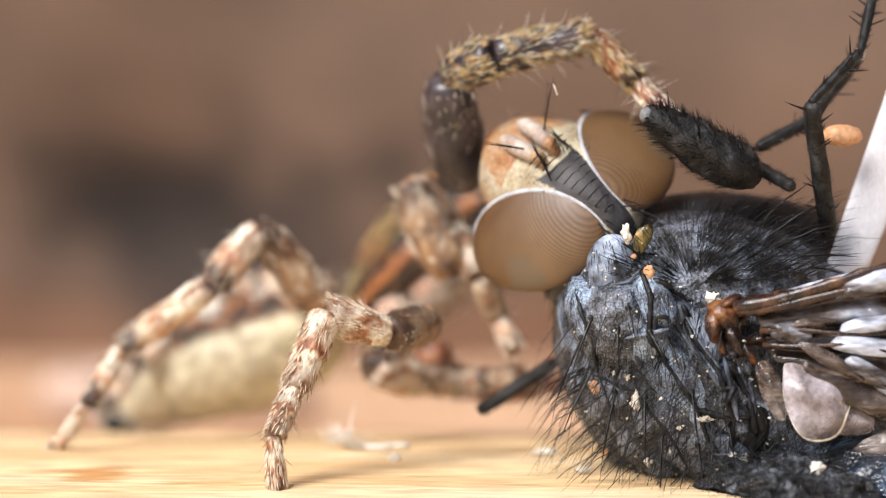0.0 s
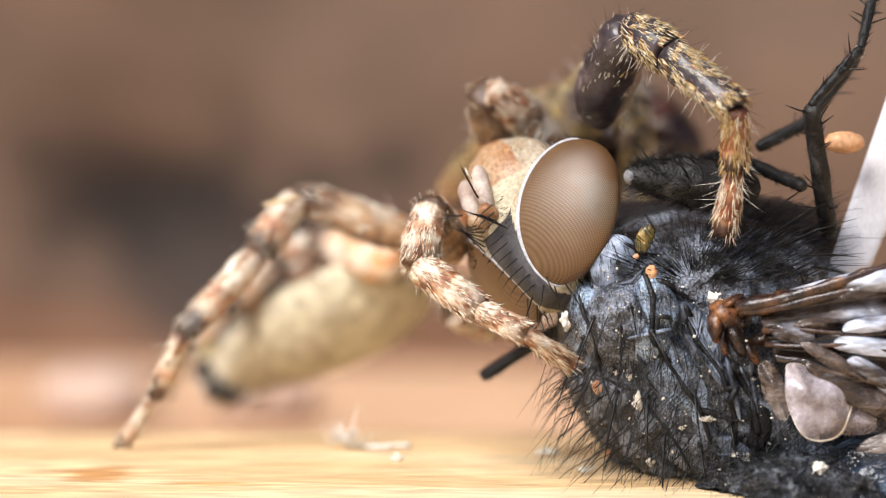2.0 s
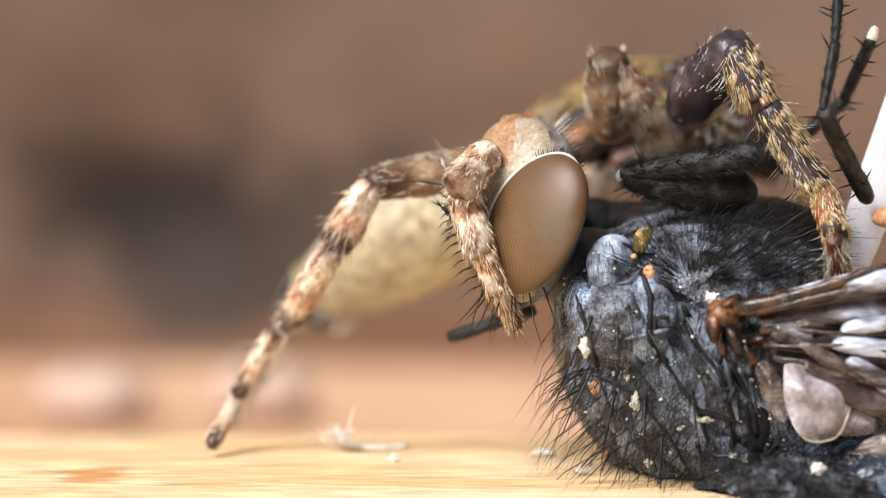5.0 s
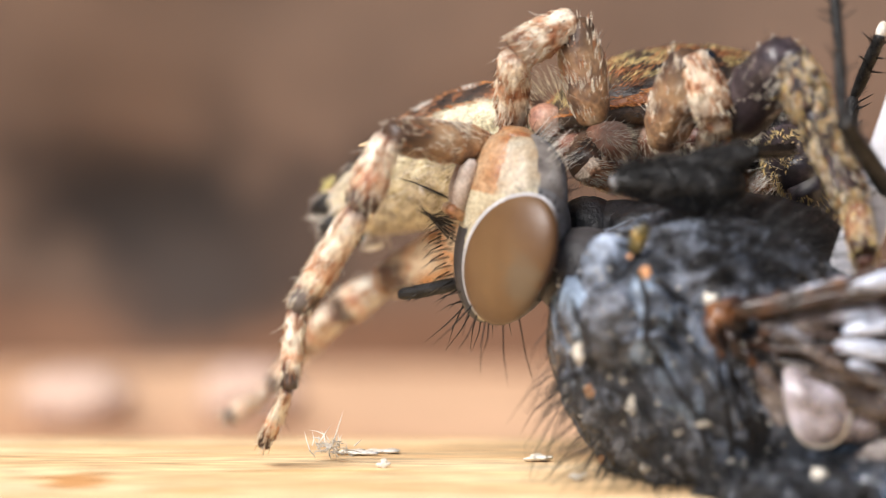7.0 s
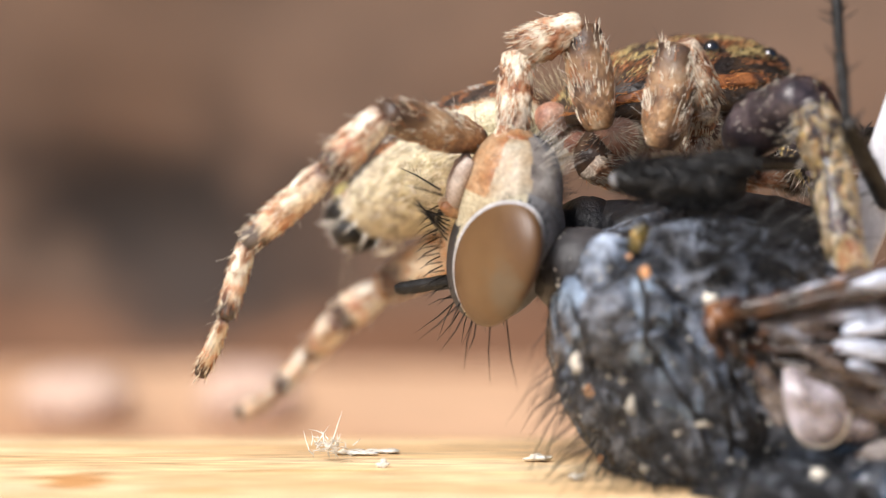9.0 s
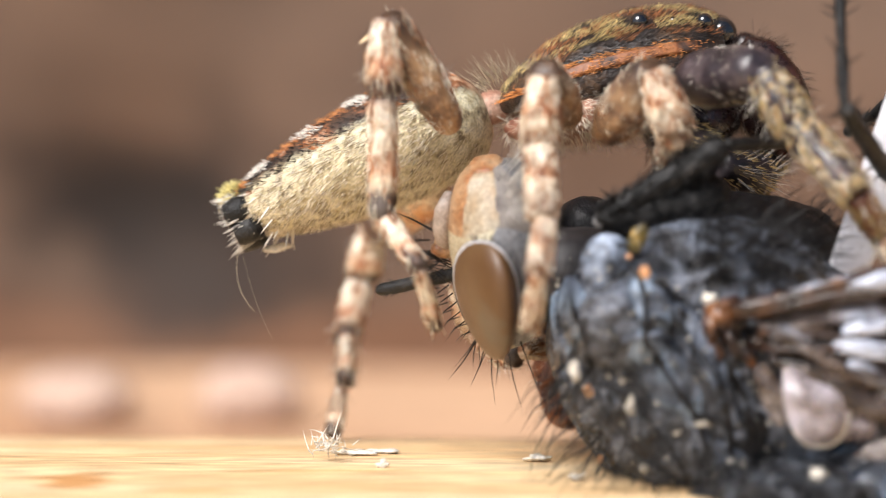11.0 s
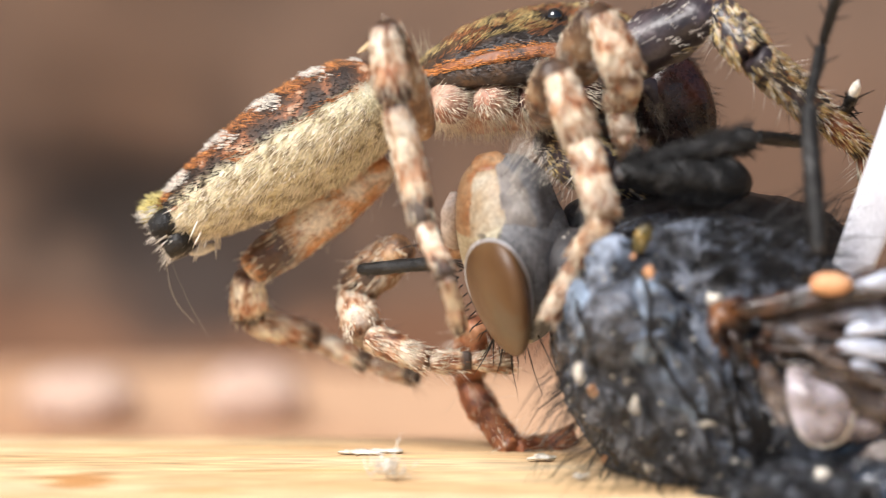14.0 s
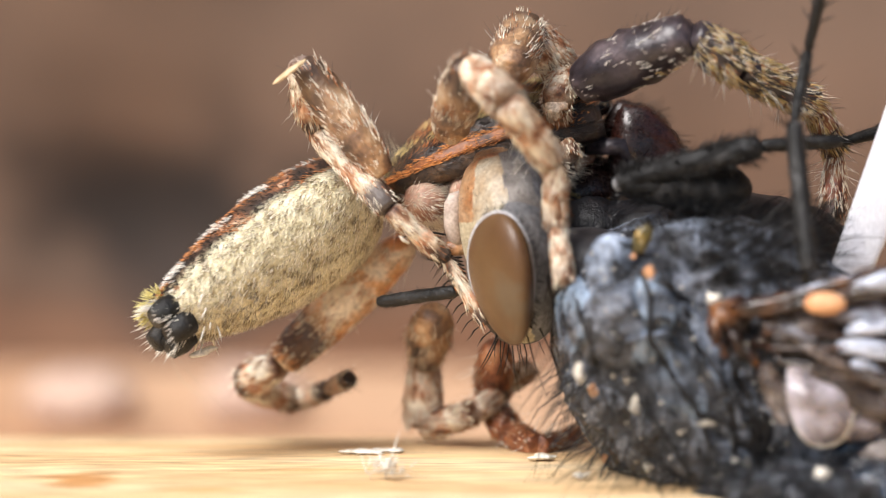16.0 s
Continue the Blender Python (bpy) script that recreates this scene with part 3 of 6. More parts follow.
def seam(points, r, material, lift=0.0, name="suture"):
    """A fine line that follows the body's plates."""
    pts = []
    for (a0, b0), (a1, b1) in zip(points, points[1:]):
        n = max(3, int(math.hypot(a1 - a0, b1 - b0) / 9))
        for k in range(n):
            p, nrm = on_skin(a0 + (a1 - a0) * k / n, b0 + (b1 - b0) * k / n)
            if p is not None:
                pts.append(p + nrm * lift)
    if len(pts) > 3:
        part(name, tube(Geo(), pts, [px(r) * 0.55 * (0.4 if k in (0, len(pts) - 1) else 1 + 0.5 * noise.noise(q * 4)) for k, q in enumerate(pts)], 7, 0.5), material, fly)


for line, r in (([(1030, 520), (1060, 590), (1070, 660), (1100, 740)], 4), ([(1128, 470), (1150, 530), (1146, 585), (1185, 640), (1240, 720), (1262, 790)], 5), ([(1146, 585), (1200, 578)], 4),
                ([(1200, 540), (1230, 600), (1275, 660), (1300, 740), (1296, 800)], 6), ([(1060, 660), (1130, 690), (1190, 760), (1230, 830)], 4), ([(1290, 640), (1325, 700), (1340, 780)], 7), ([(1150, 500), (1200, 520), (1250, 545)], 5),
                ([(1100, 430), (1140, 450), (1200, 455), (1260, 430)], 5), ([(1240, 720), (1300, 740), (1350, 730)], 5)):
    seam(line, r * 1.9, M_BLACK, -0.012)
# thin pale tubes painting the highlights along the plate ridges
for line, r in (([(1152, 582), (1195, 572)], 4), ([(1210, 552), (1240, 606), (1283, 662)], 4), ([(1090, 505), (1125, 498), (1140, 480)], 5), ([(1190, 640), (1244, 712)], 3), ([(1305, 650), (1335, 705)], 4), ([(1270, 795), (1330, 800)], 4)):
    seam(line, r, M_DUST, 0.02, "pleural_ridge")


def outline(c, x, z, t, seed, taper=0.0):
    """How far the edge of a flap lies from its middle, across and along, at the turn t."""
    w = 1 + 0.16 * noise.noise((math.cos(t) * 1.4 + seed, math.sin(t) * 1.4, c.x))
    return x * (w * math.cos(t)) + z * (w * math.sin(t) * (1 + taper * math.cos(t)))


def crumple(q):
    return 0.05 * noise.noise(q * 2.2) + 0.03 * noise.noise(Vector((q.x * 2 + q.z * 6, q.y, q.z * 2 - q.x * 1.5)))


def lobe(c, x, z, dish=0.12, nu=40, nr=10, ruffle=0.03, seed=0.0, taper=0.0):
    """A thin rounded flap with a thickness, dished and ruffled."""
    loops = []
    for side in (1, -1):
        for i in range(1, nr + 1) if side > 0 else range(nr, 0, -1):
            lp = []
            for k in range(nu):
                t = 6.283 * k / nu
                q = c + outline(c, x, z, t, seed, taper) * (i / nr)
                lp.append(q - AWAY * (dish * (1 - (i / nr) ** 2) - 0.006 * side + ruffle * math.sin(5 * t + seed) * (i / nr) ** 2 + crumple(q)))
            loops.append(lp)
    return rings(Geo(), loops)


def pleats(fan, nu=44, ridge=0.09, thick=0.012):
    """A wing folded like a fan: each of its strips runs from the root to the far end; fan holds (root, end, depth) for each fold line, from the front edge back."""
    g = Geo()
    lines = []
    for (a0, b0), (a1, b1), d in fan:
        lines.append([at(a0 + (a1 - a0) * s, b0 + (b1 - b0) * s - 10 * math.sin(3.1 * s), d * (0.35 + 0.65 * s) - 0.1 * math.sin(3.1 * s)) for s in [k / nu for k in range(nu + 1)]])
    rows = []
    for p, q in zip(lines, lines[1:]):
        for m in range(6):
            rows.append([u.lerp(v, m / 6) - AWAY * (0.05 * math.sin(3.14 * m / 6) - 0.035 * noise.noise(u.lerp(v, m / 6) * 2.4)) for u, v in zip(p, q)])
    rows.append(lines[-1])
    w = nu + 1
    for side in (0, 1):
        for r in rows:
            g.v += [tuple(p + AWAY * side * thick) for p in r]
    n = len(rows) * w
    for i in range(len(rows) - 1):
        for j in range(nu):
            q = (i * w + j, i * w + j + 1, (i + 1) * w + j + 1, (i + 1) * w + j)
            g.f += [q[::-1], tuple(n + k for k in q)]
    edge = [j for j in range(w)] + [i * w + nu for i in range(1, len(rows))] + [(len(rows) - 1) * w + j for j in range(nu - 1, -1, -1)] + [i * w for i in range(len(rows) - 2, 0, -1)]
    for p, q in zip(edge, edge[1:] + edge[:1]):
        g.f.append((p, q, q + n, p + n))
    return g


FAN = [((1330, 532), (1700, 448), 0.05), ((1335, 545), (1700, 492), -0.16), ((1340, 560), (1700, 520), 0.14), ((1345, 575), (1700, 552), -0.12), ((1350, 590), (1700, 588), 0.12), ((1356, 602), (1700, 630), -0.14), ((1362, 618), (1700, 668), 0.1), ((1370, 640), (1700, 740), -0.1)]
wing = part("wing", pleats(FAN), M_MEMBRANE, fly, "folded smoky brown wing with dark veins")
rv = random.Random(15)
for (a0, b0), (a1, b1), r in (((1300, 548), (1690, 462), 14), ((1305, 552), (1690, 505), 11), ((1345, 592), (1690, 598), 6), ((1350, 605), (1690, 652), 5), ((1310, 545), (1690, 478), 7)):
    ph = rv.uniform(0, 6)
    pts = [at(a0 + (a1 - a0) * s, b0 + (b1 - b0) * s - 10 * math.sin(3.1 * s) + 6 * math.sin(7 * s + ph), -0.1 - 0.16 * math.sin(3.1 * s) - 0.06 * s) for s in [k / 14 for k in range(15)]]
    part("vein", tube(Geo(), pts, [px(r) * (0.9 - 0.4 * k / 14) for k in range(15)], 10, 0.5), M_VEIN, wing)
# the M_SHEEN flaps are added where the wing shows highlights
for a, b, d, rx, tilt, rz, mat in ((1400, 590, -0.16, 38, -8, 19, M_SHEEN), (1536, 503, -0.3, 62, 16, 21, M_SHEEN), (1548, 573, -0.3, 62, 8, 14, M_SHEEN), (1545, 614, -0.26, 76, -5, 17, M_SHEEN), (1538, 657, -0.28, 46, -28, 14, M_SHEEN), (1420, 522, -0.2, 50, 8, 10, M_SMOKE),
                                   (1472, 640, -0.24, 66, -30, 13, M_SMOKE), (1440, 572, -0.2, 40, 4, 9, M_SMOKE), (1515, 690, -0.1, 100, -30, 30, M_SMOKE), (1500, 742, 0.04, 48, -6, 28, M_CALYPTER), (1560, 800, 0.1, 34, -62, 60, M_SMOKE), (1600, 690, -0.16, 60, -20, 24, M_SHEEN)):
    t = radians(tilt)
    part("fold", lobe(at(a, b, d), (RIGHT * math.cos(t) + RISE * math.sin(t)) * px(rx), (RISE * math.cos(t) - RIGHT * math.sin(t)) * px(rz), 0.06, 40, 10, 0.02, a * 0.01), mat, wing, "wing fold with pale blue sheen painted on" if mat is M_SHEEN else "smoky brown wing fold")
rnd = random.Random(4)
for a, b, rx, rz, tilt in ((1285, 560, 34, 22, -20), (1330, 545, 40, 15, -8), (1300, 600, 16, 34, 25), (1370, 535, 48, 13, -5), (1262, 580, 14, 30, 10), (1345, 600, 22, 14, 20), (1420, 525, 50, 11, -4), (1310, 570, 12, 26, -30), (1276, 610, 10, 24, 15), (1290, 535, 22, 9, 30), (1325, 625, 9, 26, 35)):
    lump("wing_hinge", a, b, 0.12 + rnd.uniform(-0.06, 0.06), rx, rz, 0.17, M_WINGROOT, tilt, "", 0.3, 4.0, 28, 16)
for a, b, d, x, z, dish, seed, taper, mat, lab in ((1432, 704, -0.1, (42, -62), (42, 25), 0.13, 0.0, 0.55, M_CALYPTER, "pale pinkish membrane lobe with a cream hem"), (1366, 692, 0.0, (20, -54), (17, 8), 0.05, 1.0, -0.25, M_SMOKE, "narrow smoky membrane flap")):
    c, ux, uz = at(a, b, d), RIGHT * px(x[0]) + RISE * px(x[1]), RIGHT * px(z[0]) + RISE * px(z[1])
    flap = part("calypter", lobe(c, ux, uz, dish, 56, 16, 0.03, seed, taper), mat, fly, lab)
    rim = []
    for k in range(49):
        t = 6.283 * k / 48
        q = c + outline(c, ux, uz, t, seed, taper)
        rim.append(q - AWAY * (0.03 * math.sin(5 * t + seed) + crumple(q) + 0.004))
    part("hem", tube(Geo(), rim, [px(2.4) * (max(0.15, math.cos(6.283 * k / 48)) + 0.2 * noise.noise((k * 0.3, seed, 0))) for k in range(49)], 6), M_HEM if taper > 0 else M_SMOKE, flap)
# the other wing, seen along its edge, pale with sheen
g = Geo()
loops = []
for i in range(15):
    s = i / 14
    a, b, w = 1490 + 160 * s, 500 - 420 * s, 42 + 18 * s
    c, d = at(a, b, 1.5), RIGHT * px(w) + RISE * px(w * 0.25)
    loops.append([c + d * math.cos(t) + AWAY * 0.06 * math.sin(t) + AWAY * 0.03 * math.sin(9 * s + 2 * math.cos(t)) for t in [6.283 * k / 16 for k in range(16)]])
part("far_wing", rings(g, loops), M_WHITE, fly, "white shining blade of the other wing")

# bristles and fur of the body
g = Geo()
rnd = random.Random(7)
for k in range(3400):
    a, b = rnd.uniform(965, 1420), rnd.uniform(385, 880)
    if math.hypot(a - 1078, (b - 462) * 0.8) < 40 and k % 2:
        continue
    p, nrm = on_skin(a, b)
    if p is None:
        continue
    upper = b < 520 and a > 1150
    if upper and k % 2:
        continue
    d = nrm * (0.2 if upper else 0.5) + (way((a - 1229) / 90, (520 - b) / 60, 0) if upper else way(0.35, -1.1, 0)) * rnd.uniform(0.7, 1.1)
    hair(g, p, d, rnd.uniform(0.07, 0.15) * (1.25 if upper else 1), 0.0038, way(-0.3, -0.6, 0) * 0.4)
for k in range(340):
    t, r = radians(rnd.uniform(5, 172)), rnd.uniform(20, 125)
    p, nrm = on_skin(1228 + 1.1 * r * math.cos(t), 508 - r * math.sin(t))
    if p is not None:
        hair(g, p, way(math.cos(t), math.sin(t), 0.25), rnd.uniform(0.2, 0.42), 0.005, way(0, 0, 0.3))
part("short_hairs", g, M_BRISTLE, fly)
g = Geo()
for k in range(300):
    p, nrm = on_skin(rnd.uniform(970, 1420), rnd.uniform(400, 860))
    if p is not None:
        s = px(rnd.choice((0.8, 1.0, 1.3, 1.7, 2.4)))
        blob(g, p + nrm * s * 0.4, RIGHT * s * rnd.uniform(0.6, 1.8), AWAY * s * 0.6, RISE * s * rnd.uniform(0.6, 1.4), 6, 4)
part("dust", g, M_FLAKE, fly, "fine white dust on the body")
g = Geo()
for a0, b0, r, ang, l in ((1115, 545, 6, 290, 60), (1150, 590, 7, 300, 70), (1100, 575, 6, 280, 60), (1060, 560, 6, 265, 90), (1090, 465, 5, 320, 45), (1120, 470, 5, 330, 45), (1045, 590, 6, 262, 110), (1190, 605, 6, 300, 60), (1230, 690, 6, 285, 90), (1150, 700, 6, 285, 110), (1100, 690, 6, 275, 120),
                          (1180, 760, 6, 280, 110), (1240, 780, 6, 290, 90), (1060, 650, 6, 260, 120), (1290, 740, 6, 285, 70), (1390, 455, 8, 350, 110), (1370, 440, 7, 15, 130), (1350, 425, 7, 25, 140), (1330, 410, 6, 35, 120), (1410, 470, 8, 340, 80)):
    p, nrm = on_skin(a0, b0)
    if p is not None:
        t = radians(ang)
        blob(g, p, RIGHT * px(r), AWAY * px(r) * 0.6, RISE * px(r), 10, 6)
        hair(g, p, nrm * 0.7 + way(math.cos(t), math.sin(t), 0), px(l), px(r) * 0.5, way(math.cos(t), math.sin(t) - 0.5, -0.2) * 0.7)
part("strong_bristles", g, M_BRISTLE, fly)
g = Geo()
for k in range(120):
    a, b = rnd.uniform(985, 1300), rnd.uniform(520, 870)
    p, nrm = on_skin(a, b)
    if p is not None:
        hair(g, p, nrm + way(-0.35, -1.0, 0.2) * rnd.uniform(0.6, 1.3), rnd.uniform(0.35, 1.15), 0.0075, way(0.3, -0.6, 0.1))
for k in range(110):
    a, b = rnd.uniform(1240, 1440), rnd.uniform(395, 500)
    p, nrm = on_skin(a, b)
    if p is not None:
        hair(g, p, nrm * 0.6 + way(0.7, 0.7, 0.2) * rnd.uniform(0.6, 1.3), rnd.uniform(0.35, 0.9), 0.0085, way(0.8, -0.7, 0))
for k in range(320):
    p, nrm = on_skin(rnd.uniform(1230, 1480), rnd.uniform(372, 470))
    if p is not None:
        hair(g, p, nrm * 0.5 + way(rnd.uniform(-0.2, 0.7), 0.9, 0.2), rnd.uniform(0.2, 0.5), 0.0055, way(0.6, -0.3, 0))
for k in range(150):
    p, nrm = on_skin(rnd.uniform(972, 1440), rnd.uniform(600, 880))
    if p is not None:
        hair(g, p, nrm * 0.5 + way(-1, -0.5, rnd.uniform(-0.3, 0.3)), rnd.uniform(0.4, 1.0), 0.005, way(0.1, -0.9, 0))
for k in range(260):
    p, nrm = on_skin(rnd.uniform(1235, 1500), rnd.uniform(800, 878))
    if p is not None:
        hair(g, p, nrm * 0.5 + way(rnd.uniform(-0.8, 0.8), rnd.uniform(-0.8, 0.5), 0.2), rnd.uniform(0.12, 0.4), 0.0045, way(0, -0.5, 0))
for k in range(26):
    p, nrm = on_skin(rnd.uniform(1010, 1230), rnd.uniform(690, 850))
    if p is not None:
        hair(g, p, nrm * 0.7 + way(-0.8, rnd.uniform(-0.5, 0.1), rnd.uniform(0, 0.6)), rnd.uniform(0.7, 1.25), 0.0075, way(rnd.uniform(-0.3, 0.5), -0.8, 0))
for k in range(34):
    p, nrm = on_skin(rnd.uniform(978, 1075), rnd.uniform(640, 800))
    if p is not None:
        hair(g, p, nrm * 0.6 + way(-0.9, rnd.uniform(-0.7, 0.1), rnd.uniform(-0.1, 0.5)), rnd.uniform(0.4, 0.85), 0.0105, way(rnd.uniform(-0.2, 0.5), -0.9, 0))
part("long_bristles", g, M_BRISTLE, fly)

# ---- the fly's head: x out of the face, y to one eye, z to the crown ----
head = new("head")
head.parent = fly
head["label"] = "fly's head with big brown compound eyes"
X, Y, Z = Vector((1, 0, 0)), Vector((0, 1, 0)), Vector((0, 0, 1))


def hpart(name, geo, material, label="", parent=None):
    return part(name, geo, material, parent or head, label, False)




def margin(t):
    """The edge of the eye on the side of +y."""
    return EYE_C + EYE_X * (math.cos(t) * (1 - 0.2 * math.sin(t))) + EYE_Z * math.sin(t)


def head_plates():
    """The head between the eyes, and the cheeks and mouth below it, cut into plates by where they lie."""
    geos = {k: Geo() for k in ("nape", "brow_strip", "parafacial", "face", "cheek", "jowl", "temple")}
    nt, ns = 96, 32
    grid = []
    for i in range(nt):
        t = 6.2832 * i / nt
        q = margin(t)
        out = Vector((math.cos(t), 0, math.sin(t)))
        swell = 0.07 + 0.3 * max(0, -math.cos(t)) - (0.17 if q.x > 0.1 and -0.9 < q.z < -0.22 else 0)
        grid.append([Vector((q.x, q.y * s, q.z)) + out * swell * (1 - s * s) for s in [2 * j / ns - 1 for j in range(ns + 1)]])
    for i in range(nt):
        for j in range(ns):
            f = [grid[i][j], grid[(i + 1) % nt][j], grid[(i + 1) % nt][j + 1], grid[i][j + 1]]
            m = sum(f, Vector()) / 4
            if m.x < -0.12:
                k = "nape"
            elif m.z > -0.26:
                k = "brow_strip" if abs(m.y) < 0.15 + 0.14 * (0.9 - m.z) else "parafacial"
            else:
                k = "face" if abs(m.y) < 0.32 else "parafacial"
            geos[k].add(f, [(0, 1, 2, 3)])
    nu, nv = 144, 90
    pts = []
    brim = [margin(6.2832 * k / 60) for k in range(60)]
    for i in range(nv + 1):
        th = math.pi * (0.35 + 0.64 * i / nv)
        row = []
        for j in range(nu):
            ph = 2 * math.pi * j / nu
            x, y, z = math.sin(th) * math.cos(ph), math.sin(th) * math.sin(ph), math.cos(th)
            sx, sy = math.copysign(abs(x) ** 0.7, x), math.copysign(abs(y) ** 0.75, y)
            p = Vector((0.54 * sx if x > 0 else 0.62 * sx, 0.78 * sy * (1 - 0.42 * max(0, sx)) * (1 - 0.1 * max(0, -z) ** 2), -0.34 + 0.88 * z))
            row.append(p * (1 + 0.02 * noise.noise(p * 4)))
        pts.append(row)
    for i in range(nv):
        for j in range(nu):
            f = [pts[i][j], pts[i + 1][j], pts[i + 1][(j + 1) % nu], pts[i][(j + 1) % nu]]
            m = sum(f, Vector()) / 4
            side = math.cos(2 * math.pi * (j + 0.5) / nu)
            side += 0.12 * noise.noise(m * 5)
            near = min((m - Vector((q.x, math.copysign(q.y, m.y), q.z))).length for q in brim)
            k = "nape" if side < -0.72 else "temple" if side < -0.15 else "jowl" if side < 0.42 else "cheek"
            if near < (0.15 if side > 0.2 else 0.07) and side > -0.4 or side > 0.3 and m.z > -0.52:
                k = "parafacial"
            geos[k].add(f, [(0, 1, 2, 3)])
    return geos


def weld(geo):
    """Joins points that coincide."""
    seen, move, v = {}, [], []
    for p in geo.v:
        k = tuple(round(t, 4) for t in p)
        if k not in seen:
            seen[k] = len(v)
            v.append(p)
        move.append(seen[k])
    geo.v, geo.f = v, [tuple(move[i] for i in f) for f in geo.f]
    return geo


PLATES = head_plates()
for nm, m, lab in (("nape", M_NAPE, "grey dusted back of the head"), ("brow_strip", M_FRONS, "dark strip between the eyes"), ("parafacial", M_RIM_CREAM, "cream white dusted strips beside the eyes"), ("face", M_FACE, "sunken pinkish face"), ("cheek", M_GENA, "orange brown cheek"), ("jowl", M_JOWL, "cream coloured dotted jowl"), ("temple", M_TEMPLE, "grey cream dusted temple")):
    hpart(nm, weld(PLATES[nm]), m, lab)


def eye_shell(c, x, y, z, nu=96, nv=40):
    """The outer half of an egg, blunt above and narrower below."""
    loops = []
    for i in range(nv + 1):
        th = (math.pi / 2 + 0.06) * (1 - i / nv) + 0.015
        lp = []
        for j in range(nu):
            t = 6.2832 * j / nu
            u, h, w = math.sin(th) * math.cos(t), math.cos(th), math.sin(th) * math.sin(t)
            lp.append(c + x * (u * (1 - 0.2 * w)) + y * h + z * w)
        loops.append(lp if y.y < 0 else lp[::-1])
    return rings(Geo(), loops, False, True)


for s in (1, -1):
    flip = lambda v: Vector((v.x, v.y * s, v.z))
    c, ex, ey, ez = flip(EYE_C), flip(EYE_X), flip(EYE_Y), flip(EYE_Z)
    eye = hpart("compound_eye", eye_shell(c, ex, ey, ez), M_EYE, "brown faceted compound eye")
    loops = []
    for i in range(61):
        t = 6.2832 * i / 60
        out = (ex * math.cos(t) + ez * math.sin(t)).normalized()
        f = max(0, -math.cos(t))
        w = 0.018 + 0.02 * f + 0.006 * noise.noise((t * 2, s, 0))
        q = flip(margin(t)) - ey * 0.02
        loops.append([q + out * w * math.cos(u) + ey.normalized() * 0.022 * math.sin(u) for u in [6.2832 * k / 10 for k in range(10)]])
    hpart("orbit", rings(Geo(), loops, False, False), M_RIM, "white dusted rim round the eye", eye)
for s in (1, -1):
    hpart("antenna_root", tube(Geo(), [(0.5, 0.09 * s, -0.2), (0.62, 0.1 * s, -0.22), (0.7, 0.11 * s, -0.28), (0.71, 0.11 * s, -0.31)], [0.07, 0.085, 0.08, 0.03], 12), M_GENA)
    ant = hpart("antenna", tube(Geo(), [(0.56, 0.1 * s, -0.26), (0.6, 0.11 * s, -0.33), (0.6, 0.13 * s, -0.5), (0.56, 0.14 * s, -0.72), (0.52, 0.14 * s, -0.82), (0.5, 0.14 * s, -0.84)], [0.05, 0.085, 0.105, 0.1, 0.065, 0.02], 18), M_ANTENNA, "stubby grey pink antenna")
    g = Geo()
    hair(g, (0.75, 0.16 * s, -0.38), (0.9, 0.75 * s, -0.3), 0.7, 0.014, (0, 0, 0.2))
    for k in range(16):
        p = Vector((0.75, 0.16 * s, -0.38)) + Vector((0.9, 0.75 * s, -0.3)).normalized() * (0.1 + 0.03 * k)
        hair(g, p, (0.5, 0.6 * s, 0.8 if k % 2 else -0.8), 0.12, 0.003)
    ar = hpart("arista", g, M_BRISTLE, "", ant)
    if s < 0:
        hpart("white_flake", blob(Geo(), (1.12, -0.52, -0.44), Vector((0.045, -0.03, -0.06)), Vector((0.006, 0.01, 0)), Vector((0.016, 0, 0.014)), 16, 12, 0.9, 14), M_FLAKE, "white flake stuck to the feeler", ar)
hpart("mouth_cone", blob(Geo(), (0.05, 0, -1.17), X * 0.2, Y * 0.26, Z * 0.1, 24, 14, 0.25, 4), M_GENA)
g = Geo()
rnd = random.Random(11)
for s in (1, -1):
    for k in range(11):
        z = -0.2 + 0.095 * k
        hair(g, (0.7 - 0.08 * z - 0.5 * z * z, (0.06 + 0.19 * (0.9 - z)) * s, z), (0.9, -0.7 * s, 0.25), rnd.uniform(0.28, 0.42), 0.01, (-0.2, 0, 0.6))
    for k in range(7):
        hair(g, (0.6, (0.05 + 0.03 * k) * s, -0.2 + 0.05 * k), (0.8, 0.5 * s - 0.1 * k * s, 0.35 - 0.15 * k), rnd.uniform(0.35, 0.5), 0.011, (0.2, -0.5 * s, -0.5))
    for k in range(3):
        hair(g, (0.3 - 0.1 * k, 0.12 * s + 0.05 * k * s, 0.8), (0.6 - 0.4 * k, 0.2 * s, 1), 0.55, 0.011, (0.5, 0, 0.2))
    for k in range(4):
        hair(g, (0.3 - 0.17 * k, (0.2 + 0.05 * k) * s, 0.74 + 0.02 * k), (0.35 - 0.2 * k, 0.15 * s, 1), rnd.uniform(0.3, 0.8), 0.0105, (-0.3, 0.2 * s, 0.2))
    for k in range(90):
        t = rnd.uniform(1.5, 4.9)
        q = margin(t)
        q = Vector((q.x, q.y * s, q.z)) + Vector((math.cos(t), 0, math.sin(t))) * 0.02
        hair(g, q, (math.cos(t), -0.35 * s, math.sin(t)), rnd.uniform(0.06, 0.13), 0.005)
    for k in range(40):
        hair(g, (0.66, rnd.uniform(0.3, 0.45) * s, rnd.uniform(-0.2, 0.2)), (1, 0, 0.4), 0.06, 0.004)
hpart("head_bristles", g, M_BRISTLE)
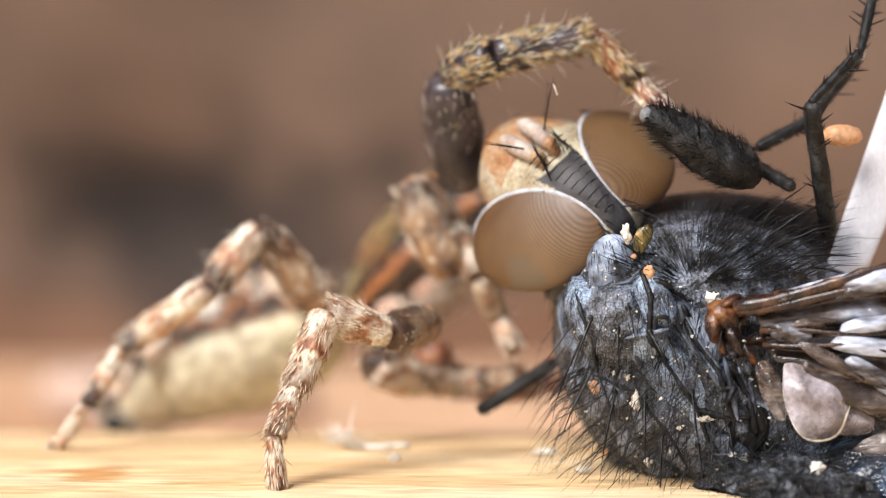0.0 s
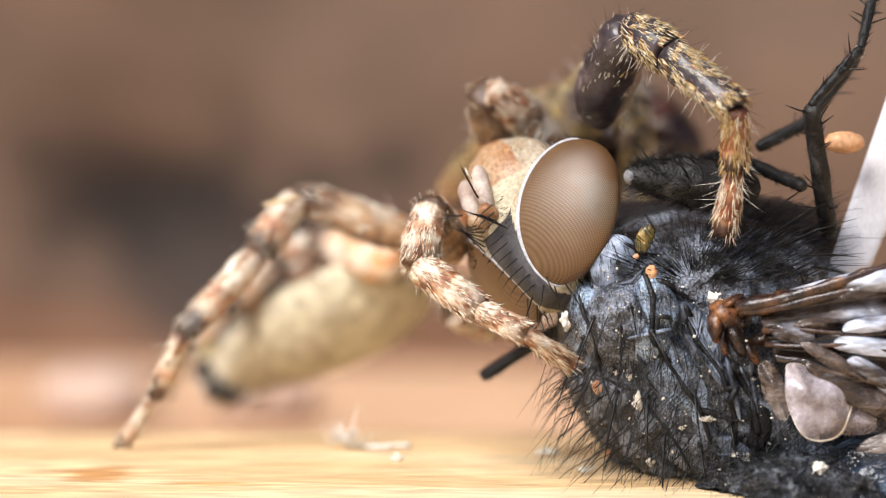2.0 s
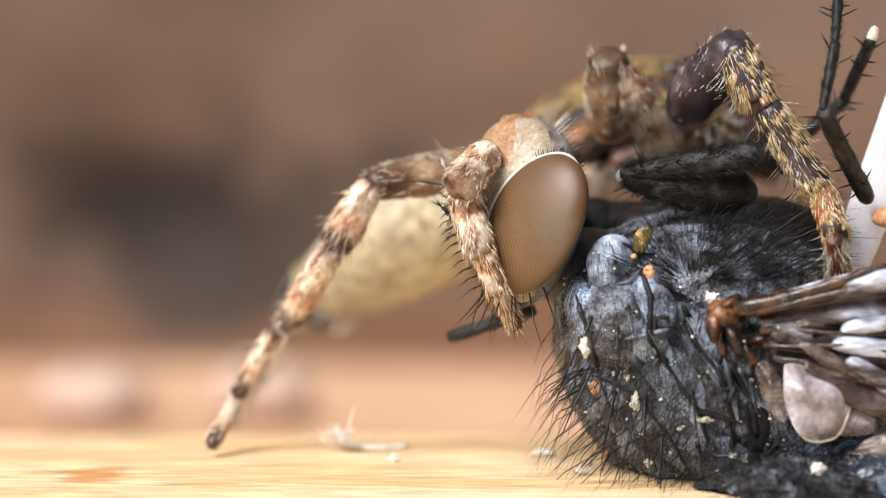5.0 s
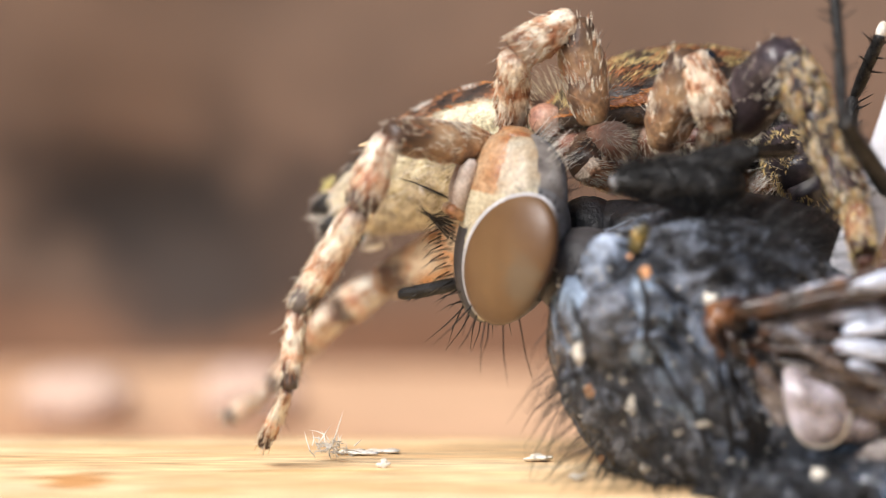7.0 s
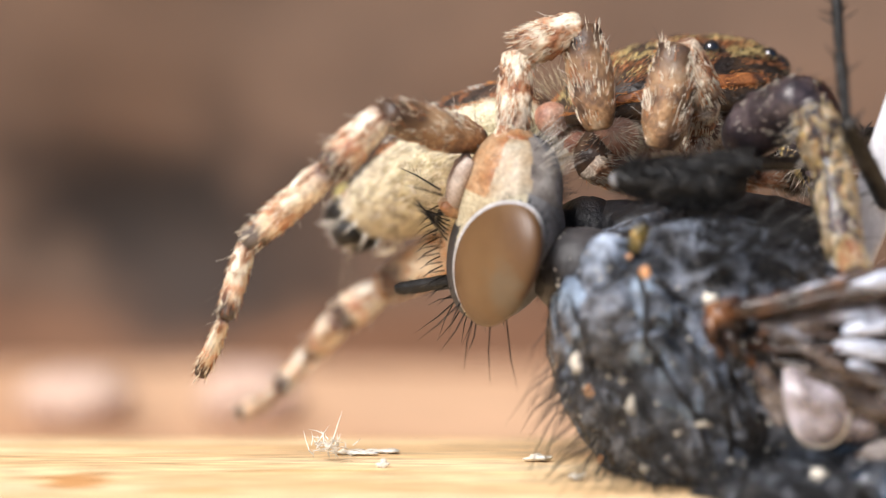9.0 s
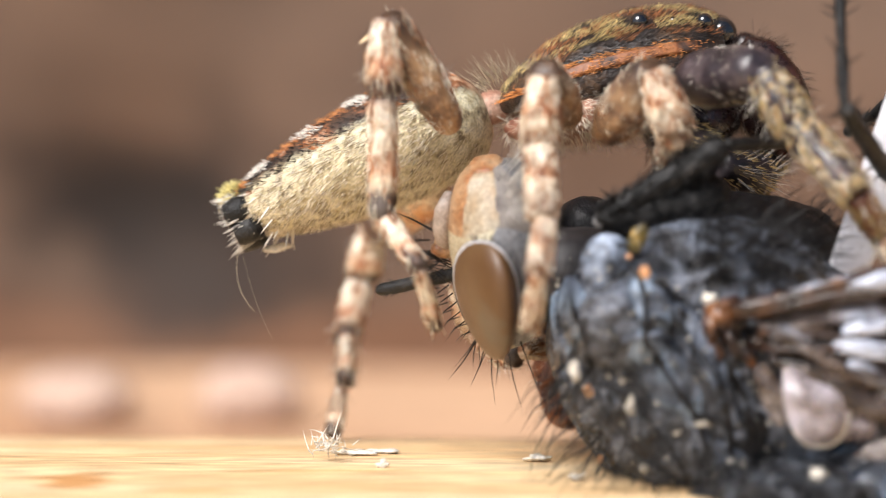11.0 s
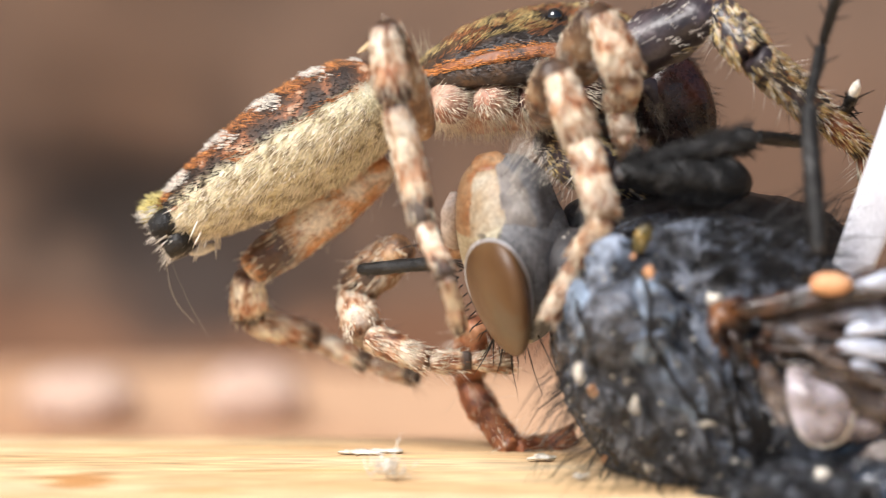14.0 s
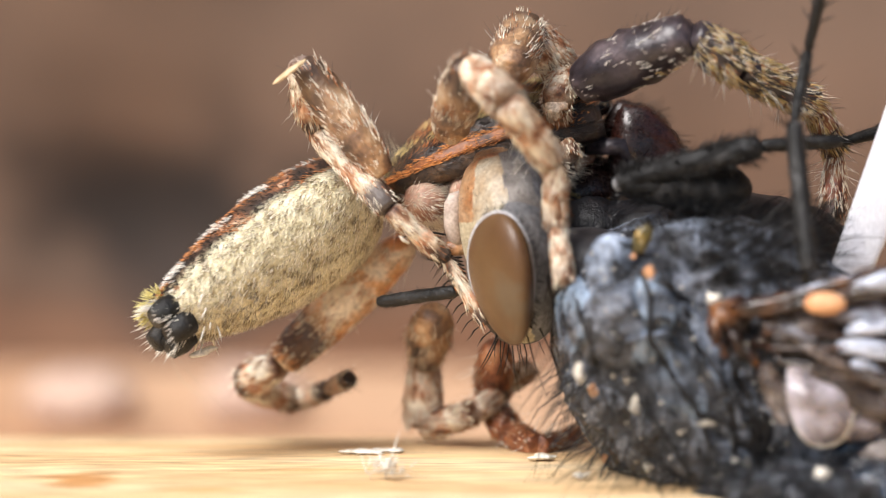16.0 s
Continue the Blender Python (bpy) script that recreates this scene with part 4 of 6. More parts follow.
hpart("nape_hairs", fur((0, 0, -0.3), X * 0.6, Y * 0.74, Z * 0.9, 700, 0.24, 0.0035, (-0.3, 0, -0.3), 6, 0.4, lambda u: u.x < -0.15), M_DARK_HAIR)
hpart("beard", fur((0, 0, -0.3), X * 0.6, Y * 0.74, Z * 0.9, 260, 0.42, 0.0032, (-0.9, 0, -0.9), 7, 0.3, lambda u: u.x < -0.2 and u.z < -0.55), M_WHITE_HAIR)
hpart("cheek_hairs", fur((0, 0, -0.34), X * 0.52, Y * 0.66, Z * 0.88, 420, 0.07, 0.006, (0.2, 0, -0.2), 5, 0.3, lambda u: u.z < -0.45), M_BRISTLE)


# ---- legs: each piece lies along its own z from 0 to its length ----
SHAPES = {
    "rod": (0.7, 0.9, 0.97, 1.0, 1.0, 0.98, 0.95, 0.94, 0.86, 0.6),
    "spindle": (0.15, 0.5, 0.85, 1.08, 1.1, 1.0, 0.82, 0.62, 0.42, 0.16),
    "club": (0.62, 0.74, 0.82, 0.9, 1.0, 1.05, 1.04, 0.98, 0.86, 0.55),
    "thigh": (0.5, 0.7, 0.86, 1.02, 1.12, 1.1, 1.0, 0.9, 0.78, 0.5)}
STEPS = (0, 0.03, 0.1, 0.22, 0.4, 0.6, 0.78, 0.9, 0.97, 1.0)


BAND_HAIR, BAND_LEG = (M_PALE_HAIR, M_RUST_HAIR, M_WHITE_HAIR), (M_LEG, M_LEG_RED, M_THIGH, M_THIGH_RED)


def limb(name, length, r, material, parent, label="", hairs=(), shape="rod", seed=0, n=16, spines=0, bow=0.0):
    """A leg piece and its hairs; hairs: (count, length, radius, material, lean, side): side 0 all round, else only that half."""
    prof = SHAPES[shape]
    rad_at = lambda s: r * value_at(STEPS, prof, s)
    mid = lambda s: Vector((bow * r * math.sin(math.pi * s), 0, s * length))
    ss = sorted(set(STEPS) | {0.16, 0.31, 0.5, 0.69, 0.84})
    ob = part(name, tube(Geo(), [mid(s) for s in ss], [rad_at(s) for s in ss], n, 0.22), material, parent, label, False)
    rnd = random.Random(seed)
    for count, hl, hr, hm, lean, side in hairs:
        g = Geo()
        for k in range(count):
            s, t = rnd.uniform(0.02, 0.97), rnd.uniform(0, 6.283)
            out = Vector((math.cos(t), math.sin(t), 0))
            if side and out.x * side < 0.3:
                continue
            clump = noise.noise((math.cos(t) * 1.6, math.sin(t) * 1.6 + seed, s * length * 3.2))
            if not side and hm in BAND_HAIR and material in BAND_LEG and s > 0.78 and rnd.random() < 0.7:
                continue
            if not side and clump < -0.05 and rnd.random() < 0.85:
                continue
            hair(g, out * rad_at(s) * 0.97 + mid(s), out * max(0.12, 1 - lean) + Z * lean + Vector((rnd.uniform(-1, 1), rnd.uniform(-1, 1), rnd.uniform(-1, 1))) * 0.16,
                 hl * rnd.uniform(0.55, 1.2), hr, out * 0.25)
        if g.v:
            part("hairs", g, hm, ob, "", False)
    if spines:
        g = Geo()
        for k in range(spines):
            s, t = rnd.uniform(0.1, 0.98), rnd.uniform(0, 6.283)
            out = Vector((math.cos(t), math.sin(t), 0))
            hair(g, out * rad_at(s) * 0.9 + mid(s), out + Z * 0.7, px(rnd.uniform(18, 44)), px(2.2))
        part("spine_fringe", g, M_BRISTLE, ob, "", False)
    return ob


def value_at(xs, ys, s):
    for x0, x1, y0, y1 in zip(xs, xs[1:], ys, ys[1:]):
        if s <= x1:
            return y0 + (y1 - y0) * (s - x0) / (x1 - x0)
    return ys[-1]


FLY_FUR = [(1500, 0.16, 0.0035, M_BRISTLE, 0.6, 0)]
THIN_FUR = [(240, 0.09, 0.003, M_BRISTLE, 0.7, 0)]
FORE = [limb("fore_femur", px(250), px(40), M_GREY_LEG, fly, "thick dark grey hairy thigh", FLY_FUR, "spindle", 1, spines=16), limb("fore_tibia", px(262), px(22), M_GREY_LEG, fly, "", FLY_FUR, "club", 2, spines=14),
        limb("fore_tarsus", px(150), px(12), M_GREY_LEG, fly, "", THIN_FUR, "rod", 3)]
part("knee", blob(Geo(), (0, 0, px(244)), X * px(15), Y * px(15), Z * px(13), 18, 12, 0.1, 5), M_NAPE, FORE[0], "grey knee", False)
HIND = [limb("hind_tibia", px(270), px(17), M_GREY_LEG, fly, "dark spiny shin standing up", THIN_FUR, "rod", 4, spines=14), limb("hind_tarsus", px(140), px(10), M_GREY_LEG, fly, "", THIN_FUR, "club", 5, spines=6),
        limb("hind_claw", px(120), px(9), M_GREY_LEG, fly, "", THIN_FUR, "club", 6, spines=6)]
MID = [limb("mid_tibia", px(110), px(11), M_GREY_LEG, fly, "", THIN_FUR, "rod", 8, spines=8), limb("mid_tarsus", px(150), px(11), M_GREY_LEG, fly, "thin dark foot with a pale claw", THIN_FUR, "club", 9, spines=6)]
part("claw", tube(Geo(), [(0, 0, px(140)), (px(6), 0, px(152)), (px(16), 0, px(160)), (px(26), 0, px(158))], [px(9), px(10), px(8), px(2)], 10), M_FLAKE, MID[1], "pale claw", False)
LOW = [limb("under_tarsus", px(170), px(12), M_GREY_LEG, fly, "", THIN_FUR, "rod", 10)]

# ---- the spider ----
spider = thing("spider", at(600, 520, 4), "hairy brown jumping spider with banded legs feeding on the fly", "spider")

AB = px(492)


def abdomen_geo():
    """x from the waist to the tail, z to the back."""
    g = Geo()
    prof = [(0.0, 0.2), (0.02, 0.5), (0.06, 0.74), (0.14, 0.93), (0.28, 1.03), (0.46, 1.0), (0.62, 0.88), (0.76, 0.73), (0.87, 0.57), (0.94, 0.43), (0.98, 0.26), (1.0, 0.08)]
    loops = []
    for s, r in prof:
        lp = []
        for k in range(36):
            t = 6.283 * k / 36
            y, z = 0.8 * r * math.cos(t), 0.6 * r * math.sin(t) * (1.08 if math.sin(t) > 0 else 0.98)
            q = Vector((s * AB, y, z - 0.1 * s))
            lp.append(q * 1.0 + Vector((0, y, z)).normalized() * 0.03 * noise.noise(q * 2.5))
        loops.append(lp)
    return rings(g, loops)


def pelt(place, count, length, r, lean, seed, spread, keep):
    """Hairs on a body whose skin is place(s, t): s along it from 0 to 1, t round it. keep sees (s, cos t, sin t)."""
    rnd = random.Random(seed)
    g = Geo()
    lean = Vector(lean)
    tries = count * 6
    while count > 0 and tries > 0:
        tries -= 1
        s, t = rnd.uniform(0.01, 0.985), rnd.uniform(0, 6.283)
        u = Vector((s, math.cos(t), math.sin(t)))
        if not keep(u):
            continue
        count -= 1
        p = place(s, t)
        nrm = (place(s, t + 0.02) - p).cross(place(s + 0.01, t) - p).normalized()
        if nrm.dot(Vector((0, math.cos(t), math.sin(t)))) < 0:
            nrm = -nrm
        d = nrm + lean + Vector((rnd.uniform(-1, 1), rnd.uniform(-1, 1), rnd.uniform(-1, 1))) * spread
        hair(g, p - nrm * 0.012, d, length * rnd.uniform(0.55, 1.2), r)
    return g


def belly_place(s, t):
    xs, rs = (0.0, 0.02, 0.06, 0.14, 0.28, 0.46, 0.62, 0.76, 0.87, 0.94, 0.98, 1.0), (0.2, 0.5, 0.74, 0.93, 1.03, 1.0, 0.88, 0.73, 0.57, 0.43, 0.26, 0.08)
    r = value_at(xs, rs, min(s, 1.0))
    return Vector((s * AB, 0.8 * r * math.cos(t), 0.6 * r * math.sin(t) * (1.08 if math.sin(t) > 0 else 0.98) - 0.1 * s))


def shell_place(s, t):
    xs = (0.0, 0.04, 0.12, 0.25, 0.42, 0.6, 0.76, 0.88, 0.96, 1.0)
    w, h = value_at(xs, (0.1, 0.38, 0.66, 0.9, 1.0, 1.0, 0.94, 0.86, 0.74, 0.58), min(s, 1.0)), value_at(xs, (0.04, 0.2, 0.42, 0.66, 0.84, 0.9, 0.88, 0.8, 0.66, 0.5), min(s, 1.0))
    c, k = math.cos(t), max(0.0, math.sin(t))
    return Vector((s * CL, 0.95 * w * math.copysign(abs(c) ** 0.8, c), 0.82 * h * k ** 0.8))


abdomen = part("abdomen", abdomen_geo(), M_ABDOMEN, spider, "cream speckled abdomen with rust and white back stripe", False)
part("belly_hairs", pelt(belly_place, 5200, 0.1, 0.004, X * 1.7 - Z * 0.4, 21, 0.25, lambda u: u.z < 0.2), M_PALE_HAIR, abdomen, "", False)
part("belly_tan_hairs", pelt(belly_place, 3400, 0.1, 0.004, X * 1.7 - Z * 0.4, 26, 0.25, lambda u: u.z < 0.22 and noise.noise(Vector((u.x * 16, u.y * 5, u.z * 5))) > 0.05), M_TAN_HAIR, abdomen, "", False)
part("back_hairs", pelt(belly_place, 4400, 0.1, 0.005, X * 1.8 - Z * 0.1, 22, 0.35, lambda u: u.z > 0.17 and noise.noise(Vector((u.x * 9, u.y * 3, u.z * 3))) > (0.12 if u.z < 0.75 else -0.25)), M_RUST_HAIR, abdomen, "", False)
part("dark_back_hairs", pelt(belly_place, 4000, 0.1, 0.0045, X * 1.8, 23, 0.4, lambda u: u.z > 0.2), M_DARK_HAIR, abdomen, "", False)
part("orange_fur", pelt(belly_place, 1500, 0.11, 0.0055, X * 1.6 + Z * 0.1, 27, 0.4, lambda u: u.z > 0.72 and math.sin(u.x * 30 + 2.5 * u.y) < -0.2), M_ORANGE_HAIR, abdomen, "", False)
part("white_fur", pelt(belly_place, 3200, 0.12, 0.0055, X * 1.6 + Z * 0.1, 24, 0.4, lambda u: u.z > 0.6 and u.x > 0.05 and math.sin(u.x * 30 + 2.5 * u.y) + noise.noise(u * 7) > 0.2 + (0.95 - u.z) * 2.2), M_WHITE_HAIR, abdomen, "", False)
for y, z, l in ((0.17, 0.02, 0.34), (-0.17, 0.02, 0.34), (0.1, -0.2, 0.3), (-0.1, -0.2, 0.3)):
    part("spinneret", tube(Geo(), [(AB * 0.93, y, z - 0.1), (AB * 0.93 + l * 0.5, y * 1.2, z - 0.12), (AB * 0.93 + l, y * 1.3, z - 0.14), (AB * 0.93 + l * 1.03, y * 1.3, z - 0.14)], [0.16, 0.17, 0.13, 0.03], 12), M_GREY_LEG, abdomen, "black spinneret", False)
g = Geo()
rnd = random.Random(31)
for k in range(260):
    t = rnd.uniform(0, 6.283)
    hair(g, (AB * rnd.uniform(0.94, 1.02), 0.26 * math.cos(t), -0.14 + 0.26 * math.sin(t)), (1, 0.5 * math.cos(t), 0.5 * math.sin(t)), rnd.uniform(0.1, 0.26), 0.006)
part("tail_tuft", g, M_WHITE_HAIR, abdomen, "", False)
part("yellow_tuft", fur((AB * 0.97, 0, 0.14), X * 0.16, Y * 0.24, Z * 0.12, 260, 0.13, 0.008, X * 0.9 + Z * 0.2, 32, 0.4), M_YELLOW_HAIR, abdomen, "yellow tuft over the tail", False)
part("tail_scales", fur((AB * 0.86, 0, -0.16), X * 0.2, Y * 0.46, Z * 0.36, 46, 0.26, 0.014, X * 1.2 - Z * 0.6, 33, 0.4), M_WHITE_HAIR, abdomen, "", False)

part("scale_flake", blob(Geo(), (AB * 0.72, -0.6, -0.2), Vector((0.05, -0.02, 0.16)), Y * 0.012, Vector((0.05, 0, -0.02)), 14, 10, 0.3, 6), M_FLAKE, abdomen, "white scale stuck to the belly", False)
part("scale_flake", blob(Geo(), (AB * 0.9, -0.3, -0.5), Vector((0.16, 0, 0.03)), Y * 0.03, Z * 0.05, 14, 10, 0.5, 8), M_FLAKE, abdomen, "white scale under the tail", False)
g = Geo()
for dx, dz, r in ((0.5, 0.9, 0.9), (0.2, 1.3, 0.6)):
    tube(g, [(AB * 1.02 + dx * 0.4 * math.sin(2.4 * k / 12), -0.1, -0.3 - dz * k / 12) for k in range(13)], [0.0024 * r] * 13, 4)
part("silk_thread", g, M_TAN_HAIR, abdomen, "hair-thin silk thread from the tail", False)

CL = px(420)


def shell_geo(scale=1.0, lift=0.0):
    """x from the waist to the brow, z up; the rim lies at z = 0."""
    g = Geo()
    prof = [(0.0, 0.1, 0.04), (0.04, 0.38, 0.2), (0.12, 0.66, 0.42), (0.25, 0.9, 0.66), (0.42, 1.0, 0.84), (0.6, 1.0, 0.9), (0.76, 0.94, 0.88), (0.88, 0.86, 0.8), (0.96, 0.74, 0.66), (1.0, 0.58, 0.5)]
    loops = []
    for s, w, h in prof:
        lp = []
        for k in range(33):
            t = math.pi * k / 32
            q = Vector((s * CL, 0.95 * w * math.copysign(abs(math.cos(t)) ** 0.8, math.cos(t)), 0.82 * h * math.sin(t) ** 0.8))
            lp.append(q + Vector((0, 0, 0.02 * noise.noise(q * 3))))
        for k in range(1, 12):
            t = math.pi * (1 + k / 12)
            lp.append(Vector((s * CL, 0.9 * w * math.cos(t), 0.12 * math.sin(t))))
        loops.append(lp)
    return rings(g, loops)


shell = part("carapace", shell_geo(), M_SHELL, spider, "dark carapace with an orange side stripe", False)
g = Geo()
for s in (1, -1):
    loops = []
    for k in range(25):
        u = k / 24
        f = 0.04 + 0.86 * u
        w = value_at((0, 0.04, 0.12, 0.25, 0.42, 0.6, 0.76, 0.88, 1.0), (0.1, 0.38, 0.66, 0.9, 1.0, 1.0, 0.94, 0.86, 0.6), f)
        h = 0.82 * value_at((0, 0.04, 0.12, 0.25, 0.42, 0.6, 0.76, 0.88, 1.0), (0.04, 0.2, 0.42, 0.66, 0.84, 0.9, 0.88, 0.8, 0.5), f)
        lp = []
        for t in (0.26, 0.32, 0.38, 0.44, 0.48, 0.44, 0.38, 0.32):
            r = 1.012 if len(lp) < 5 else 0.97
            lp.append((f * CL, 0.95 * w * math.cos(t) ** 0.8 * s * r, h * math.sin(t) ** 0.8 * r))
        loops.append(lp if s > 0 else lp[::-1])
    rings(g, loops)
part("orange_stripe", g, M_STRIPE, shell, "orange side stripe", False)
part("gold_hairs", pelt(shell_place, 4600, 0.11, 0.005, X * 1.6, 41, 0.45, lambda u: u.z > 0.72 and noise.noise(Vector((u.x * 7, u.y * 4, 3))) > 0.0), M_GOLD_HAIR, shell, "", False)
part("stripe_hairs", pelt(shell_place, 3200, 0.1, 0.005, X * -1.5 - Z * 0.3, 42, 0.3, lambda u: 0.24 < u.z < 0.52 and noise.noise(Vector((u.x * 14, u.y, u.z * 9))) > -0.2), M_ORANGE_HAIR, shell, "", False)
part("rust_hairs", pelt(shell_place, 2200, 0.12, 0.005, X * 1.5, 46, 0.4, lambda u: u.z > 0.6 and noise.noise(Vector((u.x * 6, u.y * 3, 9))) > 0.0), M_RUST_HAIR, shell, "", False)
part("dark_hairs", pelt(shell_place, 4200, 0.12, 0.0045, X * 1.5 - Z * 0.2, 43, 0.4, lambda u: u.z > 0.46 or 0.06 < u.z < 0.26), M_DARK_HAIR, shell, "", False)
part("neck_tuft", fur((0.12, 0, 0.1), X * 0.3, Y * 0.5, Z * 0.25, 90, 0.32, 0.004, Z * 0.6 - X * 0.5, 45, 0.6, lambda u: u.z > 0.2), M_TAN_HAIR, shell, "", False)
for x, y, z, r in ((0.66, 0.5, 0.66, 0.11), (0.66, -0.5, 0.66, 0.11), (0.93, 0.5, 0.52, 0.1), (0.93, -0.5, 0.52, 0.1), (1.0, 0.22, 0.34, 0.18), (1.0, -0.22, 0.34, 0.18), (0.8, 0.52, 0.6, 0.05), (0.8, -0.52, 0.6, 0.05)):
    part("eye", blob(Geo(), (x * CL, y, z), X * r, Y * r, Z * r, 16, 10), M_BEAD, shell, "shiny black eye", False)
part("underside", blob(Geo(), (CL * 0.48, 0, -0.3), X * CL * 0.46, Y * 0.72, Z * 0.34, 32, 18, 0.1, 3), M_FLESH, shell, "pinkish brown hairy underside", False)
part("underside_hairs", fur((CL * 0.48, 0, -0.3), X * CL * 0.46, Y * 0.72, Z * 0.34, 2200, 0.2, 0.0035, Vector((0.4, 0, -0.4)), 44, 0.6), M_PALE_HAIR, shell, "", False)
for s in (1, -1):
    for k in range(4):
        # front two coxae: darker red, with the shade under the body in the colour
        cx = part("coxa", blob(Geo(), (CL * (0.18 + 0.19 * k), 0.6 * s, -0.22), X * 0.24, Y * 0.38, Z * 0.24, 22, 14, 0.14, 3), M_FLESH if k < 2 else M_COXA, shell, "", False)
        part("coxa_hairs", fur((CL * (0.18 + 0.19 * k), 0.6 * s, -0.22), X * 0.24, Y * 0.38, Z * 0.24, 520, 0.15, 0.0036, -Z * 0.6 + X * 0.9, 50 + k, 0.6), M_PALE_HAIR, cx, "", False)
    part("jaw", blob(Geo(), (CL + 0.4, 0.3 * s, -0.52), Vector((0.42, 0, 0.1)), Y * 0.32, Vector((0.12, 0, -0.74)), 36, 24, 0.12, 2.2), M_JAW, shell, "glossy dark red jaw", False)
    part("jaw_hairs", fur((CL + 0.4, 0.3 * s, -0.52), X * 0.42, Y * 0.32, Z * 0.72, 260, 0.22, 0.004, Vector((0.4, 0, -0.6)), 61 + s, 0.5), M_DARK_HAIR, shell, "", False)
    part("palp", tube(Geo(), [(CL * 0.9, 0.45 * s, -0.1), (CL * 1.05, 0.5 * s, -0.2), (CL * 1.1, 0.45 * s, -0.5), (CL * 1.08, 0.4 * s, -0.7)], [0.1, 0.11, 0.12, 0.05], 10), M_LEG_DARK, shell, "", False)
part("mouth", blob(Geo(), (CL * 0.82, 0, -0.62), X * 0.56, Y * 0.5, Z * 0.42, 30, 18, 0.14, 3), M_JAW, shell, "dark red hairy mouthparts", False)
part("mouth_hairs", fur((CL * 0.82, 0, -0.62), X * 0.52, Y * 0.5, Z * 0.36, 700, 0.2, 0.0036, Vector((0.3, 0, -0.8)), 47, 0.5), M_DARK_HAIR, shell, "", False)
part("waist", blob(Geo(), (-0.05, 0, -0.02), X * 0.22, Y * 0.2, Z * 0.2, 16, 10), M_FLESH, shell, "", False)

FUR_PALE = [(900, 0.13, 0.0055, M_PALE_HAIR, 0.92, 0), (520, 0.13, 0.005, M_RUST_HAIR, 0.9, 0), (30, 0.26, 0.003, M_DARK_HAIR, 0.6, 0), (34, 0.2, 0.003, M_WHITE_HAIR, 0.5, 0)]
FUR_GOLD = [(1000, 0.14, 0.007, M_GOLD_HAIR, 0.9, 0), (90, 0.3, 0.0035, M_DARK_HAIR, 0.5, 0), (110, 0.32, 0.0035, M_WHITE_HAIR, 0.3, -1)]
FUR_FORE = [(1500, 0.15, 0.0065, M_GOLD_HAIR, 0.9, 0), (900, 0.14, 0.0065, M_PALE_HAIR, 0.92, 0), (500, 0.14, 0.006, M_RUST_HAIR, 0.9, 0), (70, 0.26, 0.0035, M_DARK_HAIR, 0.5, 0), (90, 0.28, 0.003, M_WHITE_HAIR, 0.35, -1)]
FUR_SLEEK = [(260, 0.1, 0.005, M_WHITE_HAIR, 0.93, 0), (60, 0.12, 0.006, M_GOLD_HAIR, 0.9, 1), (80, 0.2, 0.0035, M_DARK_HAIR, 0.6, -1)]
FUR_RED = [(420, 0.12, 0.006, M_RUST_HAIR, 0.88, 0), (1300, 0.15, 0.0055, M_PALE_HAIR, 0.85, 0), (110, 0.3, 0.003, M_WHITE_HAIR, 0.35, 0)]
FUR_RUST = [(1100, 0.12, 0.006, M_RUST_HAIR, 0.88, 0), (220, 0.14, 0.0055, M_PALE_HAIR, 0.85, 0), (90, 0.26, 0.003, M_WHITE_HAIR, 0.35, 0)]
SEGMENTS = ("femur", "patella", "tibia", "metatarsus", "tarsus")


def spider_leg(lengths, radii, mats, fur_kind, label, seed):
    shapes = ("thigh", "club", "rod", "rod", "club")
    return [limb(nm, px(l), px(r), m, spider, label if nm == "tibia" else "", [(int(c * max(0.4, l * r / 7000)), h, w, hm, ln, sd) for c, h, w, hm, ln, sd in fk], sh, seed * 10 + i)
            for i, (nm, l, r, m, fk, sh) in enumerate(zip(SEGMENTS, lengths, radii, mats, fur_kind, shapes))]


PALE5 = [M_THIGH, M_LEG, M_LEG, M_LEG, M_LEG]
